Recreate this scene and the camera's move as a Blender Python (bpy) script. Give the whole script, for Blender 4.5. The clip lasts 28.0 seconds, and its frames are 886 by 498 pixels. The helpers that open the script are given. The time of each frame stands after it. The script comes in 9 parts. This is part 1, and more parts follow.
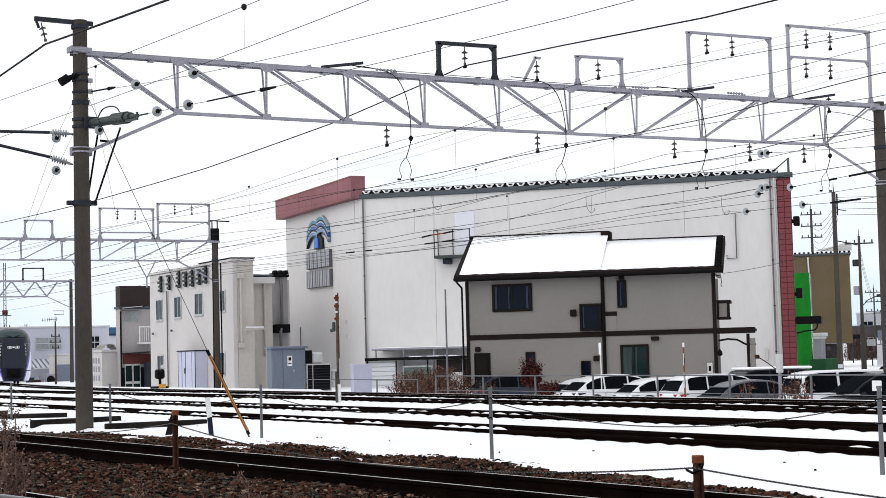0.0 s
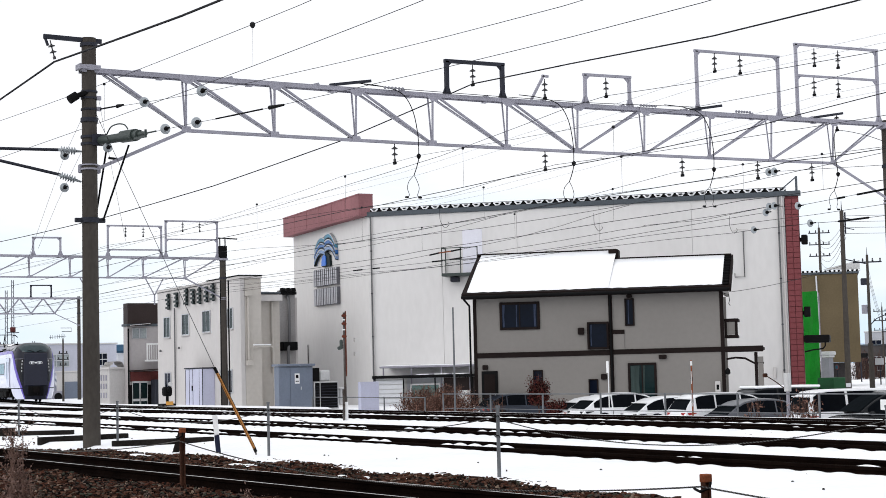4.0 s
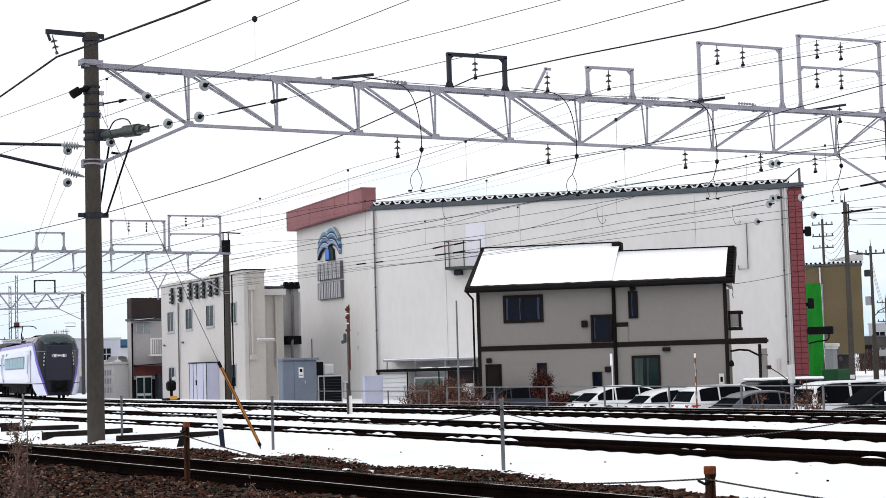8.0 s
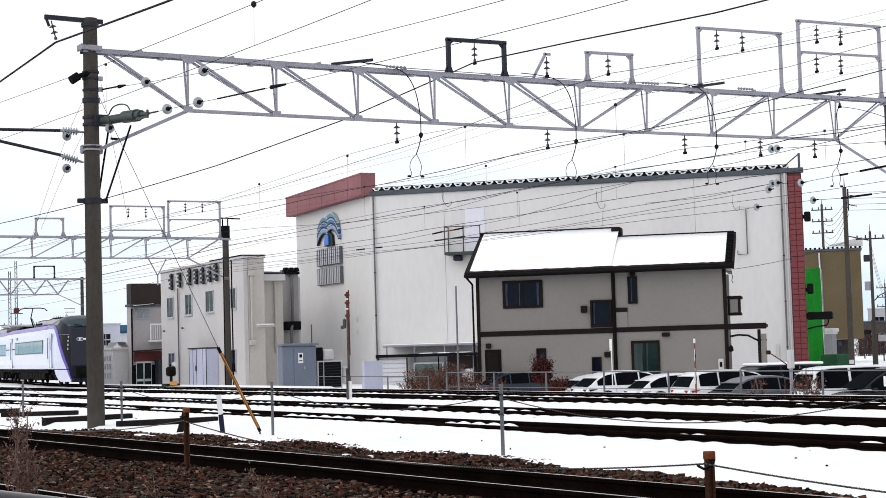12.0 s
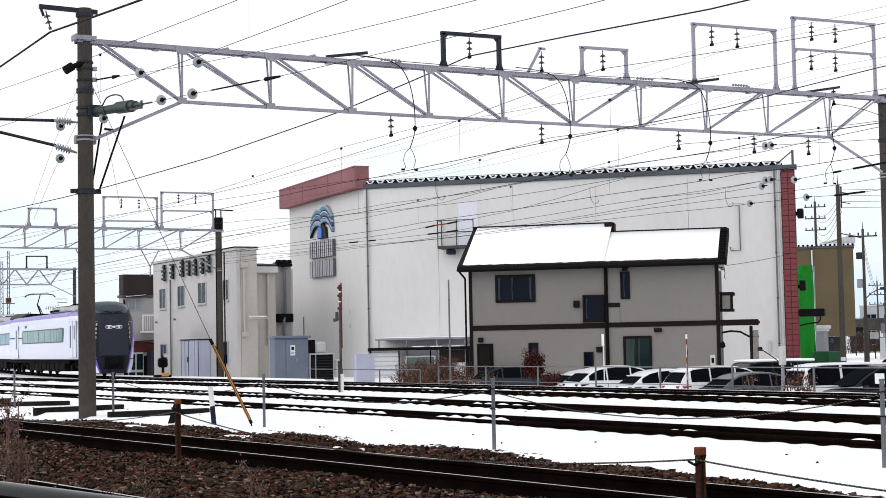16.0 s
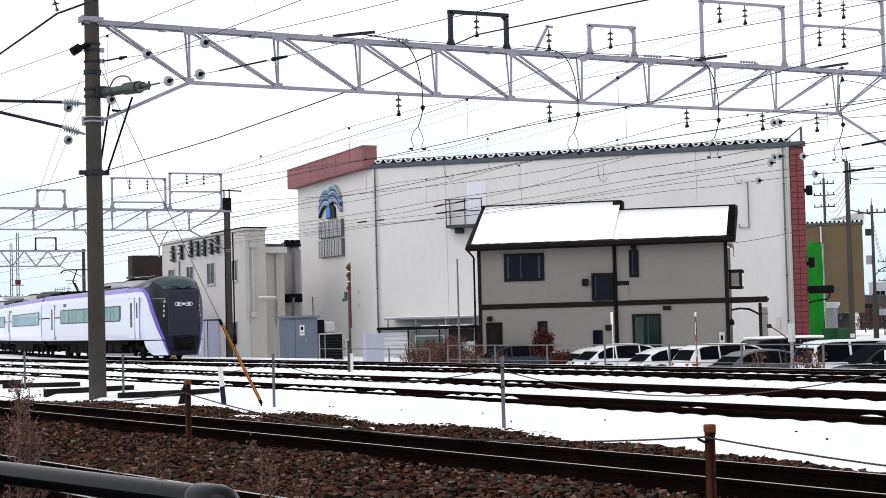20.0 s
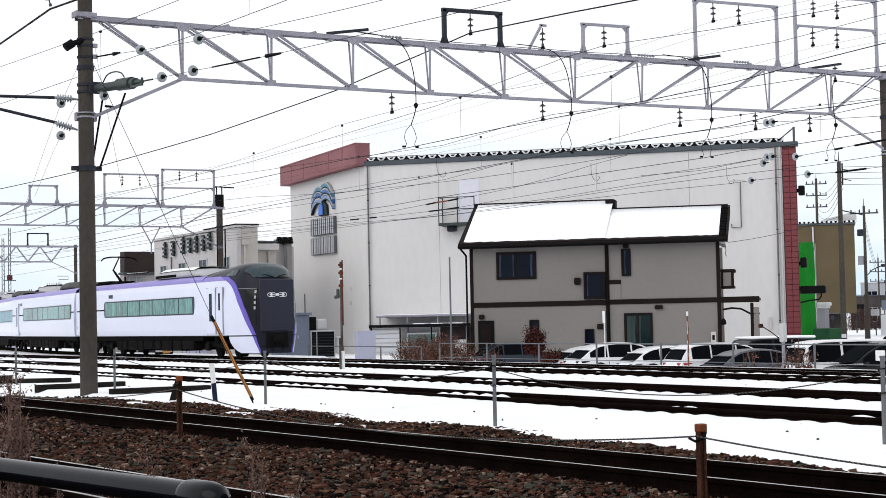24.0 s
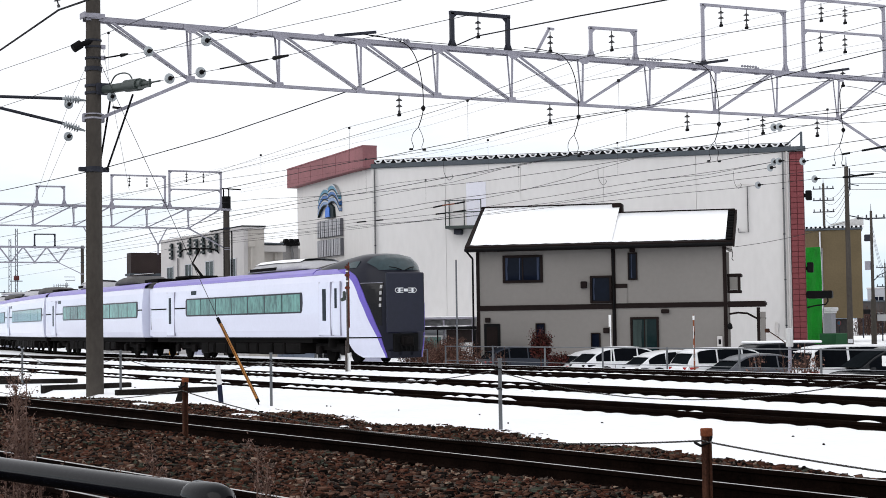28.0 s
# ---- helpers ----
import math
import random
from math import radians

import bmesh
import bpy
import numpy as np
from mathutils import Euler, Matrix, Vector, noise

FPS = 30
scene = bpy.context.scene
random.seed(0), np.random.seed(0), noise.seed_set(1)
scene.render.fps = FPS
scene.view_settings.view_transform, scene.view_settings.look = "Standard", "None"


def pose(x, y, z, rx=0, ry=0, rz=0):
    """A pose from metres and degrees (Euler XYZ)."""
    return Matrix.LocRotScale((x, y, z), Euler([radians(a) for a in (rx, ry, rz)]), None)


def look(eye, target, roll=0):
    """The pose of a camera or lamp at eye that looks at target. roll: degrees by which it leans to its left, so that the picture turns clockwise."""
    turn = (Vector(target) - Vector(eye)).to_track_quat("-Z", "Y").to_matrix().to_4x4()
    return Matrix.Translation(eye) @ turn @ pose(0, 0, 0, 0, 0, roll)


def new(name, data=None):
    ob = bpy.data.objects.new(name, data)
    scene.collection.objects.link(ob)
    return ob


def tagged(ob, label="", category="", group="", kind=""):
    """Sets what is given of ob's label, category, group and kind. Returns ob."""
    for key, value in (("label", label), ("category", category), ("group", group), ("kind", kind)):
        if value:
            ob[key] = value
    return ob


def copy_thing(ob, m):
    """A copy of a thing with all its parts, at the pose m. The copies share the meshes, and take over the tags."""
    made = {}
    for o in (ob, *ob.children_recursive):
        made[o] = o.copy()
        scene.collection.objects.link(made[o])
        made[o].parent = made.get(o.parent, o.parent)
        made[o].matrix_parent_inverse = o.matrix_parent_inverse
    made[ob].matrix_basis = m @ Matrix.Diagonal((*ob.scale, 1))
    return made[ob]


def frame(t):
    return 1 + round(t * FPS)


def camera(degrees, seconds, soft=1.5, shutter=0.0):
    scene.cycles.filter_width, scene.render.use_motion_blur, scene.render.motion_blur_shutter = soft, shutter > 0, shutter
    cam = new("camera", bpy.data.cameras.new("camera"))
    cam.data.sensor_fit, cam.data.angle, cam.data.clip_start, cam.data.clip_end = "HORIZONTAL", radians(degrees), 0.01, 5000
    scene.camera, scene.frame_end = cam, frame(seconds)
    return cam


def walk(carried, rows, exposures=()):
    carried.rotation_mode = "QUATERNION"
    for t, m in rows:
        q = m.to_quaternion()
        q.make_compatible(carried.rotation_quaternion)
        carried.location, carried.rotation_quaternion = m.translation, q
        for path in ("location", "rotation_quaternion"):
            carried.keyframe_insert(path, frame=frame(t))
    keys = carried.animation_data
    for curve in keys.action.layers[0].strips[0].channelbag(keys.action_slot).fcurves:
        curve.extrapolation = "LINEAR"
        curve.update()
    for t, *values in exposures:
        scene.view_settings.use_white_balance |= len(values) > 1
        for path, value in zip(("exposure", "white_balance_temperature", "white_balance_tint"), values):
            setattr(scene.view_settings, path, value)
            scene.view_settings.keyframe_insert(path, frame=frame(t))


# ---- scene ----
# Camera: hand-held on one spot. Rows: seconds, heading, pitch, roll.
EYE = (0.0, 0.0, 1.38)
cam = camera(30.0, 28.0, 0.7)
PATH = [
    (0.0, 59.429, 3.608, -1.489), (0.5, 59.536, 3.84, -1.3), (1.0, 59.4, 4.082, -1.124), (1.5, 59.313, 4.197, -1.091),
    (2.0, 59.31, 4.251, -1.158), (2.5, 59.411, 4.23, -1.141), (3.0, 59.607, 4.286, -1.293), (3.5, 59.62, 4.253, -1.34),
    (5.5, 59.921, 4.184, -1.431), (6.0, 59.852, 4.194, -1.373), (6.5, 59.799, 4.047, -1.454), (7.0, 59.831, 3.976, -1.633),
    (7.5, 59.817, 4.045, -1.549), (8.0, 59.798, 4.007, -1.614), (8.5, 59.739, 3.925, -1.589), (9.0, 59.834, 3.737, -1.88),
    (9.5, 59.906, 3.593, -1.822), (10.0, 59.998, 3.529, -1.848), (10.5, 59.943, 3.567, -1.601), (11.0, 59.809, 3.618, -1.507),
    (11.5, 59.777, 3.653, -1.547), (12.0, 59.794, 3.502, -1.653), (12.5, 59.885, 3.422, -1.675), (14.5, 59.879, 3.258, -1.568),
    (15.0, 59.793, 3.341, -1.364), (15.5, 59.697, 3.358, -1.251), (16.0, 59.558, 3.277, -1.149), (16.5, 59.527, 3.139, -1.195),
    (17.0, 59.56, 3.128, -1.219), (17.5, 59.603, 3.106, -1.279), (18.0, 59.546, 3.05, -1.253), (18.5, 59.532, 2.954, -1.234),
    (19.0, 59.625, 2.819, -1.382), (19.5, 59.775, 2.685, -1.445), (20.0, 59.87, 2.561, -1.492), (20.5, 59.915, 2.627, -1.416),
    (21.0, 59.914, 2.633, -1.267), (21.5, 59.889, 2.688, -1.247), (23.5, 59.603, 2.433, -1.165), (24.0, 59.608, 2.484, -1.161),
    (24.5, 59.691, 2.476, -1.061), (25.0, 59.804, 2.529, -1.023), (25.5, 59.911, 2.567, -1.0), (26.0, 59.878, 2.58, -0.94),
    (26.5, 59.77, 2.576, -0.724), (27.0, 59.799, 2.559, -0.849), (27.5, 59.865, 2.606, -0.964), (28.0, 59.832, 2.588, -0.839),
]


def aim(heading, pitch, roll):
    h, p = radians(heading), radians(pitch)
    ahead = Vector((-math.sin(h) * math.cos(p), math.cos(h) * math.cos(p), math.sin(p)))
    return look(EYE, Vector(EYE) + ahead, roll)


walk(cam, [(t, aim(h, p, r)) for t, h, p, r in PATH])

# ---- light: a bright overcast winter sky ----
world = bpy.data.worlds.new("sky")
scene.world = world
world.use_nodes = True
wn, wl = world.node_tree.nodes, world.node_tree.links
wn.clear()
w_out = wn.new("ShaderNodeOutputWorld")
w_bg = wn.new("ShaderNodeBackground")
w_sky = wn.new("ShaderNodeTexSky")
w_sky.sky_type = "NISHITA"
w_sky.sun_disc = False
w_sky.sun_elevation, w_sky.sun_rotation = radians(31), radians(209)
w_scale = wn.new("ShaderNodeMix")
w_scale.data_type, w_scale.blend_type = "RGBA", "MULTIPLY"
w_scale.inputs["Factor"].default_value = 1.0
w_scale.inputs["B"].default_value = (0.12, 0.12, 0.12, 1)
w_tc = wn.new("ShaderNodeTexCoord")
w_map = wn.new("ShaderNodeMapping")
w_map.inputs["Scale"].default_value = (1.6, 1.6, 7.0)
w_noise = wn.new("ShaderNodeTexNoise")
w_noise.inputs["Scale"].default_value = 2.2
w_noise.inputs["Detail"].default_value = 6
w_noise.inputs["Roughness"].default_value = 0.55
w_sep = wn.new("ShaderNodeSeparateXYZ")
w_ramp = wn.new("ShaderNodeMapRange")
w_ramp.inputs["From Min"].default_value, w_ramp.inputs["From Max"].default_value = 0.0, 0.16
w_ramp.inputs["To Min"].default_value, w_ramp.inputs["To Max"].default_value = -0.22, 0.34
w_add = wn.new("ShaderNodeMath")
w_add.operation = "ADD"
w_cov = wn.new("ShaderNodeMapRange")
w_cov.inputs["From Min"].default_value, w_cov.inputs["From Max"].default_value = 0.18, 0.62
w_mix = wn.new("ShaderNodeMix")
w_mix.data_type = "RGBA"
w_mix.inputs["A"].default_value = (0.60, 0.82, 1.0, 1)
w_mix.inputs["B"].default_value = (1.0, 1.01, 1.045, 1)
w_blend = wn.new("ShaderNodeMix")
w_blend.data_type = "RGBA"
w_blend.inputs["Factor"].default_value = 0.94
wl.new(w_sky.outputs["Color"], w_scale.inputs["A"])
wl.new(w_tc.outputs["Generated"], w_map.inputs["Vector"])
wl.new(w_map.outputs["Vector"], w_noise.inputs["Vector"])
wl.new(w_tc.outputs["Generated"], w_sep.inputs["Vector"])
wl.new(w_sep.outputs["Z"], w_ramp.inputs["Value"])
wl.new(w_ramp.outputs["Result"], w_add.inputs[0])
wl.new(w_noise.outputs["Fac"], w_add.inputs[1])
wl.new(w_add.outputs["Value"], w_cov.inputs["Value"])
wl.new(w_cov.outputs["Result"], w_mix.inputs["Factor"])
wl.new(w_scale.outputs["Result"], w_blend.inputs["A"])
wl.new(w_mix.outputs["Result"], w_blend.inputs["B"])
wl.new(w_blend.outputs["Result"], w_bg.inputs["Color"])
w_bg.inputs["Strength"].default_value = 1.07
wl.new(w_bg.outputs["Background"], w_out.inputs["Surface"])

sun = new("sun", bpy.data.lights.new("sun", "SUN"))
sun.data.energy, sun.data.angle, sun.data.color = 0.95, radians(50), (1.0, 0.98, 0.955)
sun.matrix_world = look((0, 0, 50), (-4, 36.5, 28))
scene.view_settings.exposure = 0.0


# ---- materials ----
def material(name, colour, rough=0.7, metal=0.0, vary=0.12, scale=6.0, bump=0.0, bump_scale=40.0, other=None, spec=0.4, stretch=(1, 1, 1), island=0.0):
    """A surface with a base colour that varies at two scales, and fine relief."""
    m = bpy.data.materials.new(name)
    m.use_nodes = True
    n, l = m.node_tree.nodes, m.node_tree.links
    b = n["Principled BSDF"]
    b.inputs["Roughness"].default_value, b.inputs["Metallic"].default_value = rough, metal
    b.inputs["Specular IOR Level"].default_value = spec
    tc = n.new("ShaderNodeTexCoord")
    mp = n.new("ShaderNodeMapping")
    mp.inputs["Scale"].default_value = stretch
    l.new(tc.outputs["Object"], mp.inputs["Vector"])
    big, fine = n.new("ShaderNodeTexNoise"), n.new("ShaderNodeTexNoise")
    big.inputs["Scale"].default_value, big.inputs["Detail"].default_value = scale * 0.25, 5
    fine.inputs["Scale"].default_value, fine.inputs["Detail"].default_value = scale * 4, 4
    l.new(mp.outputs["Vector"], big.inputs["Vector"])
    l.new(mp.outputs["Vector"], fine.inputs["Vector"])
    mixn = n.new("ShaderNodeMath")
    mixn.operation = "MULTIPLY_ADD"
    mixn.inputs[1].default_value = 0.4
    l.new(fine.outputs["Fac"], mixn.inputs[0])
    half = n.new("ShaderNodeMath")
    half.operation = "MULTIPLY"
    half.inputs[1].default_value = 0.6
    l.new(big.outputs["Fac"], half.inputs[0])
    l.new(half.outputs["Value"], mixn.inputs[2])
    rng = n.new("ShaderNodeMapRange")
    rng.inputs["From Min"].default_value, rng.inputs["From Max"].default_value = 0.35, 0.65
    source = mixn
    if island:
        geo = n.new("ShaderNodeNewGeometry")
        add = n.new("ShaderNodeMath")
        add.operation = "MULTIPLY_ADD"
        add.inputs[1].default_value = island
        l.new(geo.outputs["Random Per Island"], add.inputs[0])
        low = n.new("ShaderNodeMath")
        low.operation = "SUBTRACT"
        low.inputs[1].default_value = island * 0.5
        l.new(mixn.outputs["Value"], low.inputs[0])
        l.new(low.outputs["Value"], add.inputs[2])
        source = add
    l.new(source.outputs["Value"], rng.inputs["Value"])
    mix = n.new("ShaderNodeMix")
    mix.data_type = "RGBA"
    a = tuple(max(0.0, c * (1 - vary)) for c in colour)
    z = other or tuple(min(1.0, c * (1 + vary)) for c in colour)
    mix.inputs["A"].default_value, mix.inputs["B"].default_value = (*a, 1), (*z, 1)
    l.new(rng.outputs["Result"], mix.inputs["Factor"])
    l.new(mix.outputs["Result"], b.inputs["Base Color"])
    if bump:
        bn = n.new("ShaderNodeTexNoise")
        bn.inputs["Scale"].default_value, bn.inputs["Detail"].default_value = bump_scale, 4
        bp = n.new("ShaderNodeBump")
        bp.inputs["Strength"].default_value, bp.inputs["Distance"].default_value = bump, 0.02
        l.new(tc.outputs["Object"], bn.inputs["Vector"])
        l.new(bn.outputs["Fac"], bp.inputs["Height"])
        l.new(bp.outputs["Normal"], b.inputs["Normal"])
    return m


def glass(name, tint, rough=0.04, spec=0.16):
    """Dark window glass before an unlit room: a reflecting pane."""
    m = material(name, tint, rough, 0.0, 0.25, 1.5, spec=spec)
    return m


def glow(name, colour, strength):
    m = bpy.data.materials.new(name)
    m.use_nodes = True
    b = m.node_tree.nodes["Principled BSDF"]
    b.inputs["Base Color"].default_value = (*colour, 1)
    b.inputs["Emission Color"].default_value, b.inputs["Emission Strength"].default_value = (*colour, 1), strength
    return m


SNOW = material("snow", (0.86, 0.88, 0.91), 0.75, 0, 0.03, 2.0, 0.35, 3.0, (0.92, 0.92, 0.93), 0.3)
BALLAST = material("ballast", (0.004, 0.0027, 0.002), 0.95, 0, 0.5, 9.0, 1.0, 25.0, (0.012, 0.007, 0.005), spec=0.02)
STONE = material("ballast_stone", (0.020, 0.0105, 0.0065), 0.95, 0, 0.6, 8.0, 0.3, 60.0, (0.15, 0.069, 0.039), spec=0.05, island=1.0)


def many_stones(m):
    """Rust red, brown, grey and greenish stones side by side; pale ones paint highlights."""
    n, l = m.node_tree.nodes, m.node_tree.links
    geo, ramp, mul = n.new("ShaderNodeNewGeometry"), n.new("ShaderNodeValToRGB"), n.new("ShaderNodeMix")
    ramp.color_ramp.interpolation = "CONSTANT"
    tones = ((0.0, (0.012, 0.007, 0.005)), (0.12, (0.066, 0.026, 0.017)), (0.28, (0.034, 0.019, 0.014)), (0.40, (0.095, 0.050, 0.035)), (0.52, (0.004, 0.003, 0.0027)), (0.66, (0.066, 0.050, 0.042)), (0.76, (0.046, 0.019, 0.012)), (0.89, (0.20, 0.145, 0.11)), (0.935, (0.042, 0.046, 0.035)))
    ramp.color_ramp.elements[0].color = (*tones[0][1], 1)
    ramp.color_ramp.elements[1].position, ramp.color_ramp.elements[1].color = tones[-1][0], (*tones[-1][1], 1)
    for at, c in tones[1:-1]:
        ramp.color_ramp.elements.new(at).color = (*c, 1)
    mul.data_type, mul.blend_type = "RGBA", "MULTIPLY"
    mul.inputs["Factor"].default_value = 1.0
    grain = n.new("ShaderNodeTexNoise")
    grain.inputs["Scale"].default_value, grain.inputs["Detail"].default_value = 45.0, 4
    spread = n.new("ShaderNodeMapRange")
    spread.inputs["From Min"].default_value, spread.inputs["From Max"].default_value = 0.3, 0.7
    spread.inputs["To Min"].default_value, spread.inputs["To Max"].default_value = 0.3, 1.7
    l.new(grain.outputs["Fac"], spread.inputs["Value"])
    l.new(geo.outputs["Random Per Island"], ramp.inputs["Fac"])
    l.new(ramp.outputs["Color"], mul.inputs["A"])
    l.new(spread.outputs["Result"], mul.inputs["B"])
    l.new(mul.outputs["Result"], n["Principled BSDF"].inputs["Base Color"])


many_stones(STONE)
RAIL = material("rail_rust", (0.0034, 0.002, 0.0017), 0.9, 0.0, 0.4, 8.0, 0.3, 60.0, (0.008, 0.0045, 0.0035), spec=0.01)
RAIL_TOP = material("rail_running_face", (0.45, 0.44, 0.43), 0.3, 1.0, 0.1, 12.0)
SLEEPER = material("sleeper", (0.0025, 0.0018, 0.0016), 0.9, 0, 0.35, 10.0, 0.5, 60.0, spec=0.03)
CONCRETE = material("pole_concrete", (0.06, 0.053, 0.047), 0.9, 0, 0.2, 3.0, 0.2, 80.0, spec=0.1, stretch=(1, 1, 0.5))
GALV = material("galvanised_steel", (0.29, 0.284, 0.33), 0.55, 0.2, 0.16, 6.0, 0.1, 60.0, spec=0.25)
GALV_DARK = material("dark_steel", (0.028, 0.03, 0.04), 0.6, 0.1, 0.2, 6.0, spec=0.12)
BLACK_IRON = material("black_iron", (0.005, 0.005, 0.0055), 0.65, 0.0, 0.3, 8.0, spec=0.07)
WIRE = material("wire", (0.02, 0.02, 0.022), 0.7, 0.0, 0.2, 4.0, spec=0.08)
PORCELAIN = material("porcelain", (0.32, 0.35, 0.37), 0.25, 0, 0.1, 20.0, spec=0.6)
DARK_PORCELAIN = material("dark_porcelain", (0.018, 0.018, 0.02), 0.25, 0, 0.2, 20.0, spec=0.5)
GREEN_METAL = material("green_grey_metal", (0.03, 0.042, 0.038), 0.55, 0.0, 0.2, 10.0)
WALL_WHITE = material("factory_panel_paint", (0.622, 0.609, 0.603), 0.8, 0, 0.05, 0.9, 0.12, 30.0, stretch=(1, 1, 0.35))
RED_PAINT = material("red_paint", (0.24, 0.098, 0.108), 0.75, 0, 0.16, 2.0, 0.1, 30.0)
RED_TILE = material("red_tile", (0.17, 0.032, 0.038), 0.55, 0, 0.2, 6.0, 0.1, 40.0)
RED_JOINT = material("tile_joint", (0.10, 0.024, 0.028), 0.9, 0, 0.2, 8.0)
ROOF_GREY = material("roof_fascia", (0.075, 0.087, 0.10), 0.6, 0.1, 0.15, 2.0, spec=0.15)
HOUSE_WALL = material("house_render", (0.192, 0.18, 0.169), 0.9, 0, 0.05, 1.2, 0.25, 90.0)
HOUSE_DARK = material("dark_brown_timber", (0.012, 0.008, 0.0075), 0.75, 0, 0.3, 6.0, spec=0.08)
GLASS = glass("window_glass", (0.004, 0.006, 0.013), 0.05, 0.1)
GLASS_GREEN = glass("tinted_glass", (0.006, 0.016, 0.017), 0.04, 0.12)
# Bright and dark noise in the tint stands for reflections in the panes.
TRAIN_GLASS = material("train_glass", (0.012, 0.06, 0.054), 0.05, 0.0, 0.6, 0.9, other=(0.13, 0.32, 0.28), spec=0.45, stretch=(1.6, 1.6, 0.8))
ALU = material("aluminium", (0.5, 0.51, 0.53), 0.4, 0.7, 0.08, 10.0)
PIPE = material("pvc_pipe", (0.11, 0.11, 0.115), 0.5, 0, 0.15, 6.0)
TAN = material("tan_render", (0.46, 0.43, 0.395), 0.85, 0, 0.07, 1.2, 0.15, 60.0)
OFFWHITE = material("office_render", (0.51, 0.49, 0.482), 0.85, 0, 0.05, 1.0, 0.2, 50.0, stretch=(1, 1, 0.5))
BLUE_GREY = material("blue_grey_steel", (0.145, 0.172, 0.225), 0.5, 0.1, 0.1, 3.0)
SIGN_DARK = material("sign_steel", (0.012, 0.02, 0.021), 0.5, 0.1, 0.2, 6.0, spec=0.15)


# ---- mesh helpers ----
class Mesh:
    """Gathers faces; each call adds one solid. mats: materials by slot."""

    def __init__(self, *mats):
        self.v, self.f, self.m, self.mats, self.slot, self.flat = [], [], [], mats, 0, []

    def add(self, verts, faces, smooth=False):
        o = len(self.v)
        self.v += [tuple(p) for p in verts]
        self.f += [tuple(i + o for i in q) for q in faces]
        self.m += [self.slot] * len(faces)
        self.flat += [smooth] * len(faces)
        return self

    def box(self, x0, y0, z0, x1, y1, z1, m=None, bevel=0.0):
        b = min(bevel, abs(x1 - x0) / 3, abs(y1 - y0) / 3, abs(z1 - z0) / 3)
        xs, ys, zs = sorted((x0, x1)), sorted((y0, y1)), sorted((z0, z1))
        if b <= 0:
            p = [(x, y, z) for x in xs for y in ys for z in zs]
            q = [(0, 1, 3, 2), (4, 6, 7, 5), (0, 4, 5, 1), (2, 3, 7, 6), (0, 2, 6, 4), (1, 5, 7, 3)]
        else:
            p, idx = [], {}
            for i in (0, 1):
                for j in (0, 1):
                    for k in (0, 1):
                        c = [xs[i], ys[j], zs[k]]
                        s = [b if e == 0 else -b for e in (i, j, k)]
                        for a in range(3):
                            idx[i, j, k, a] = len(p)
                            p.append(tuple(c[e] if e == a else c[e] + s[e] for e in range(3)))
            q = []
            for a in range(3):
                o1, o2 = (a + 1) % 3, (a + 2) % 3
                for e in (0, 1):
                    ring = []
                    for u, w in ((0, 0), (1, 0), (1, 1), (0, 1)):
                        key = [0, 0, 0]
                        key[a], key[o1], key[o2] = e, u, w
                        ring.append(idx[(*key, a)])
                    q.append(tuple(ring if e else ring[::-1]))
            for a in range(3):
                o1, o2 = (a + 1) % 3, (a + 2) % 3
                for u in (0, 1):
                    for w in (0, 1):
                        k0, k1 = [0, 0, 0], [0, 0, 0]
                        k0[a], k1[a] = 0, 1
                        k0[o1] = k1[o1] = u
                        k0[o2] = k1[o2] = w
                        q.append((idx[(*k0, o1)], idx[(*k1, o1)], idx[(*k1, o2)], idx[(*k0, o2)]))
            for i in (0, 1):
                for j in (0, 1):
                    for k in (0, 1):
                        q.append(tuple(idx[i, j, k, a] for a in range(3)))
        if m is not None:
            p = [tuple(m @ Vector(c)) for c in p]
        return self.add(p, q)

    def tube(self, a, b, r, r2=None, n=8, caps=True):
        a, b = Vector(a), Vector(b)
        r2 = r if r2 is None else r2
        d = (b - a).normalized()
        u = d.orthogonal().normalized()
        w = d.cross(u)
        p = []
        for c, rr in ((a, r), (b, r2)):
            p += [c + rr * (math.cos(t) * u + math.sin(t) * w) for t in (2 * math.pi * i / n for i in range(n))]
        q = [(i, (i + 1) % n, n + (i + 1) % n, n + i) for i in range(n)]
        self.add(p, q, n > 5)
        if caps:
            self.add(p, [tuple(range(n))[::-1], tuple(range(n, 2 * n))])
        return self

    def line(self, pts, r, n=5):
        """A bent round bar along points."""
        pts = [Vector(c) for c in pts]
        p, q = [], []
        ref = None
        for i, c in enumerate(pts):
            d = (pts[min(i + 1, len(pts) - 1)] - pts[max(i - 1, 0)]).normalized()
            if ref is None:
                ref = d.orthogonal().normalized()
            u = (ref - d * ref.dot(d)).normalized()
            ref = u
            w = d.cross(u)
            p += [c + r * (math.cos(t) * u + math.sin(t) * w) for t in (2 * math.pi * k / n for k in range(n))]
        for i in range(len(pts) - 1):
            q += [(i * n + k, i * n + (k + 1) % n, (i + 1) * n + (k + 1) % n, (i + 1) * n + k) for k in range(n)]
        self.add(p, q, True)
        return self.add(p, [tuple(range(n))[::-1], tuple(range(len(p) - n, len(p)))])

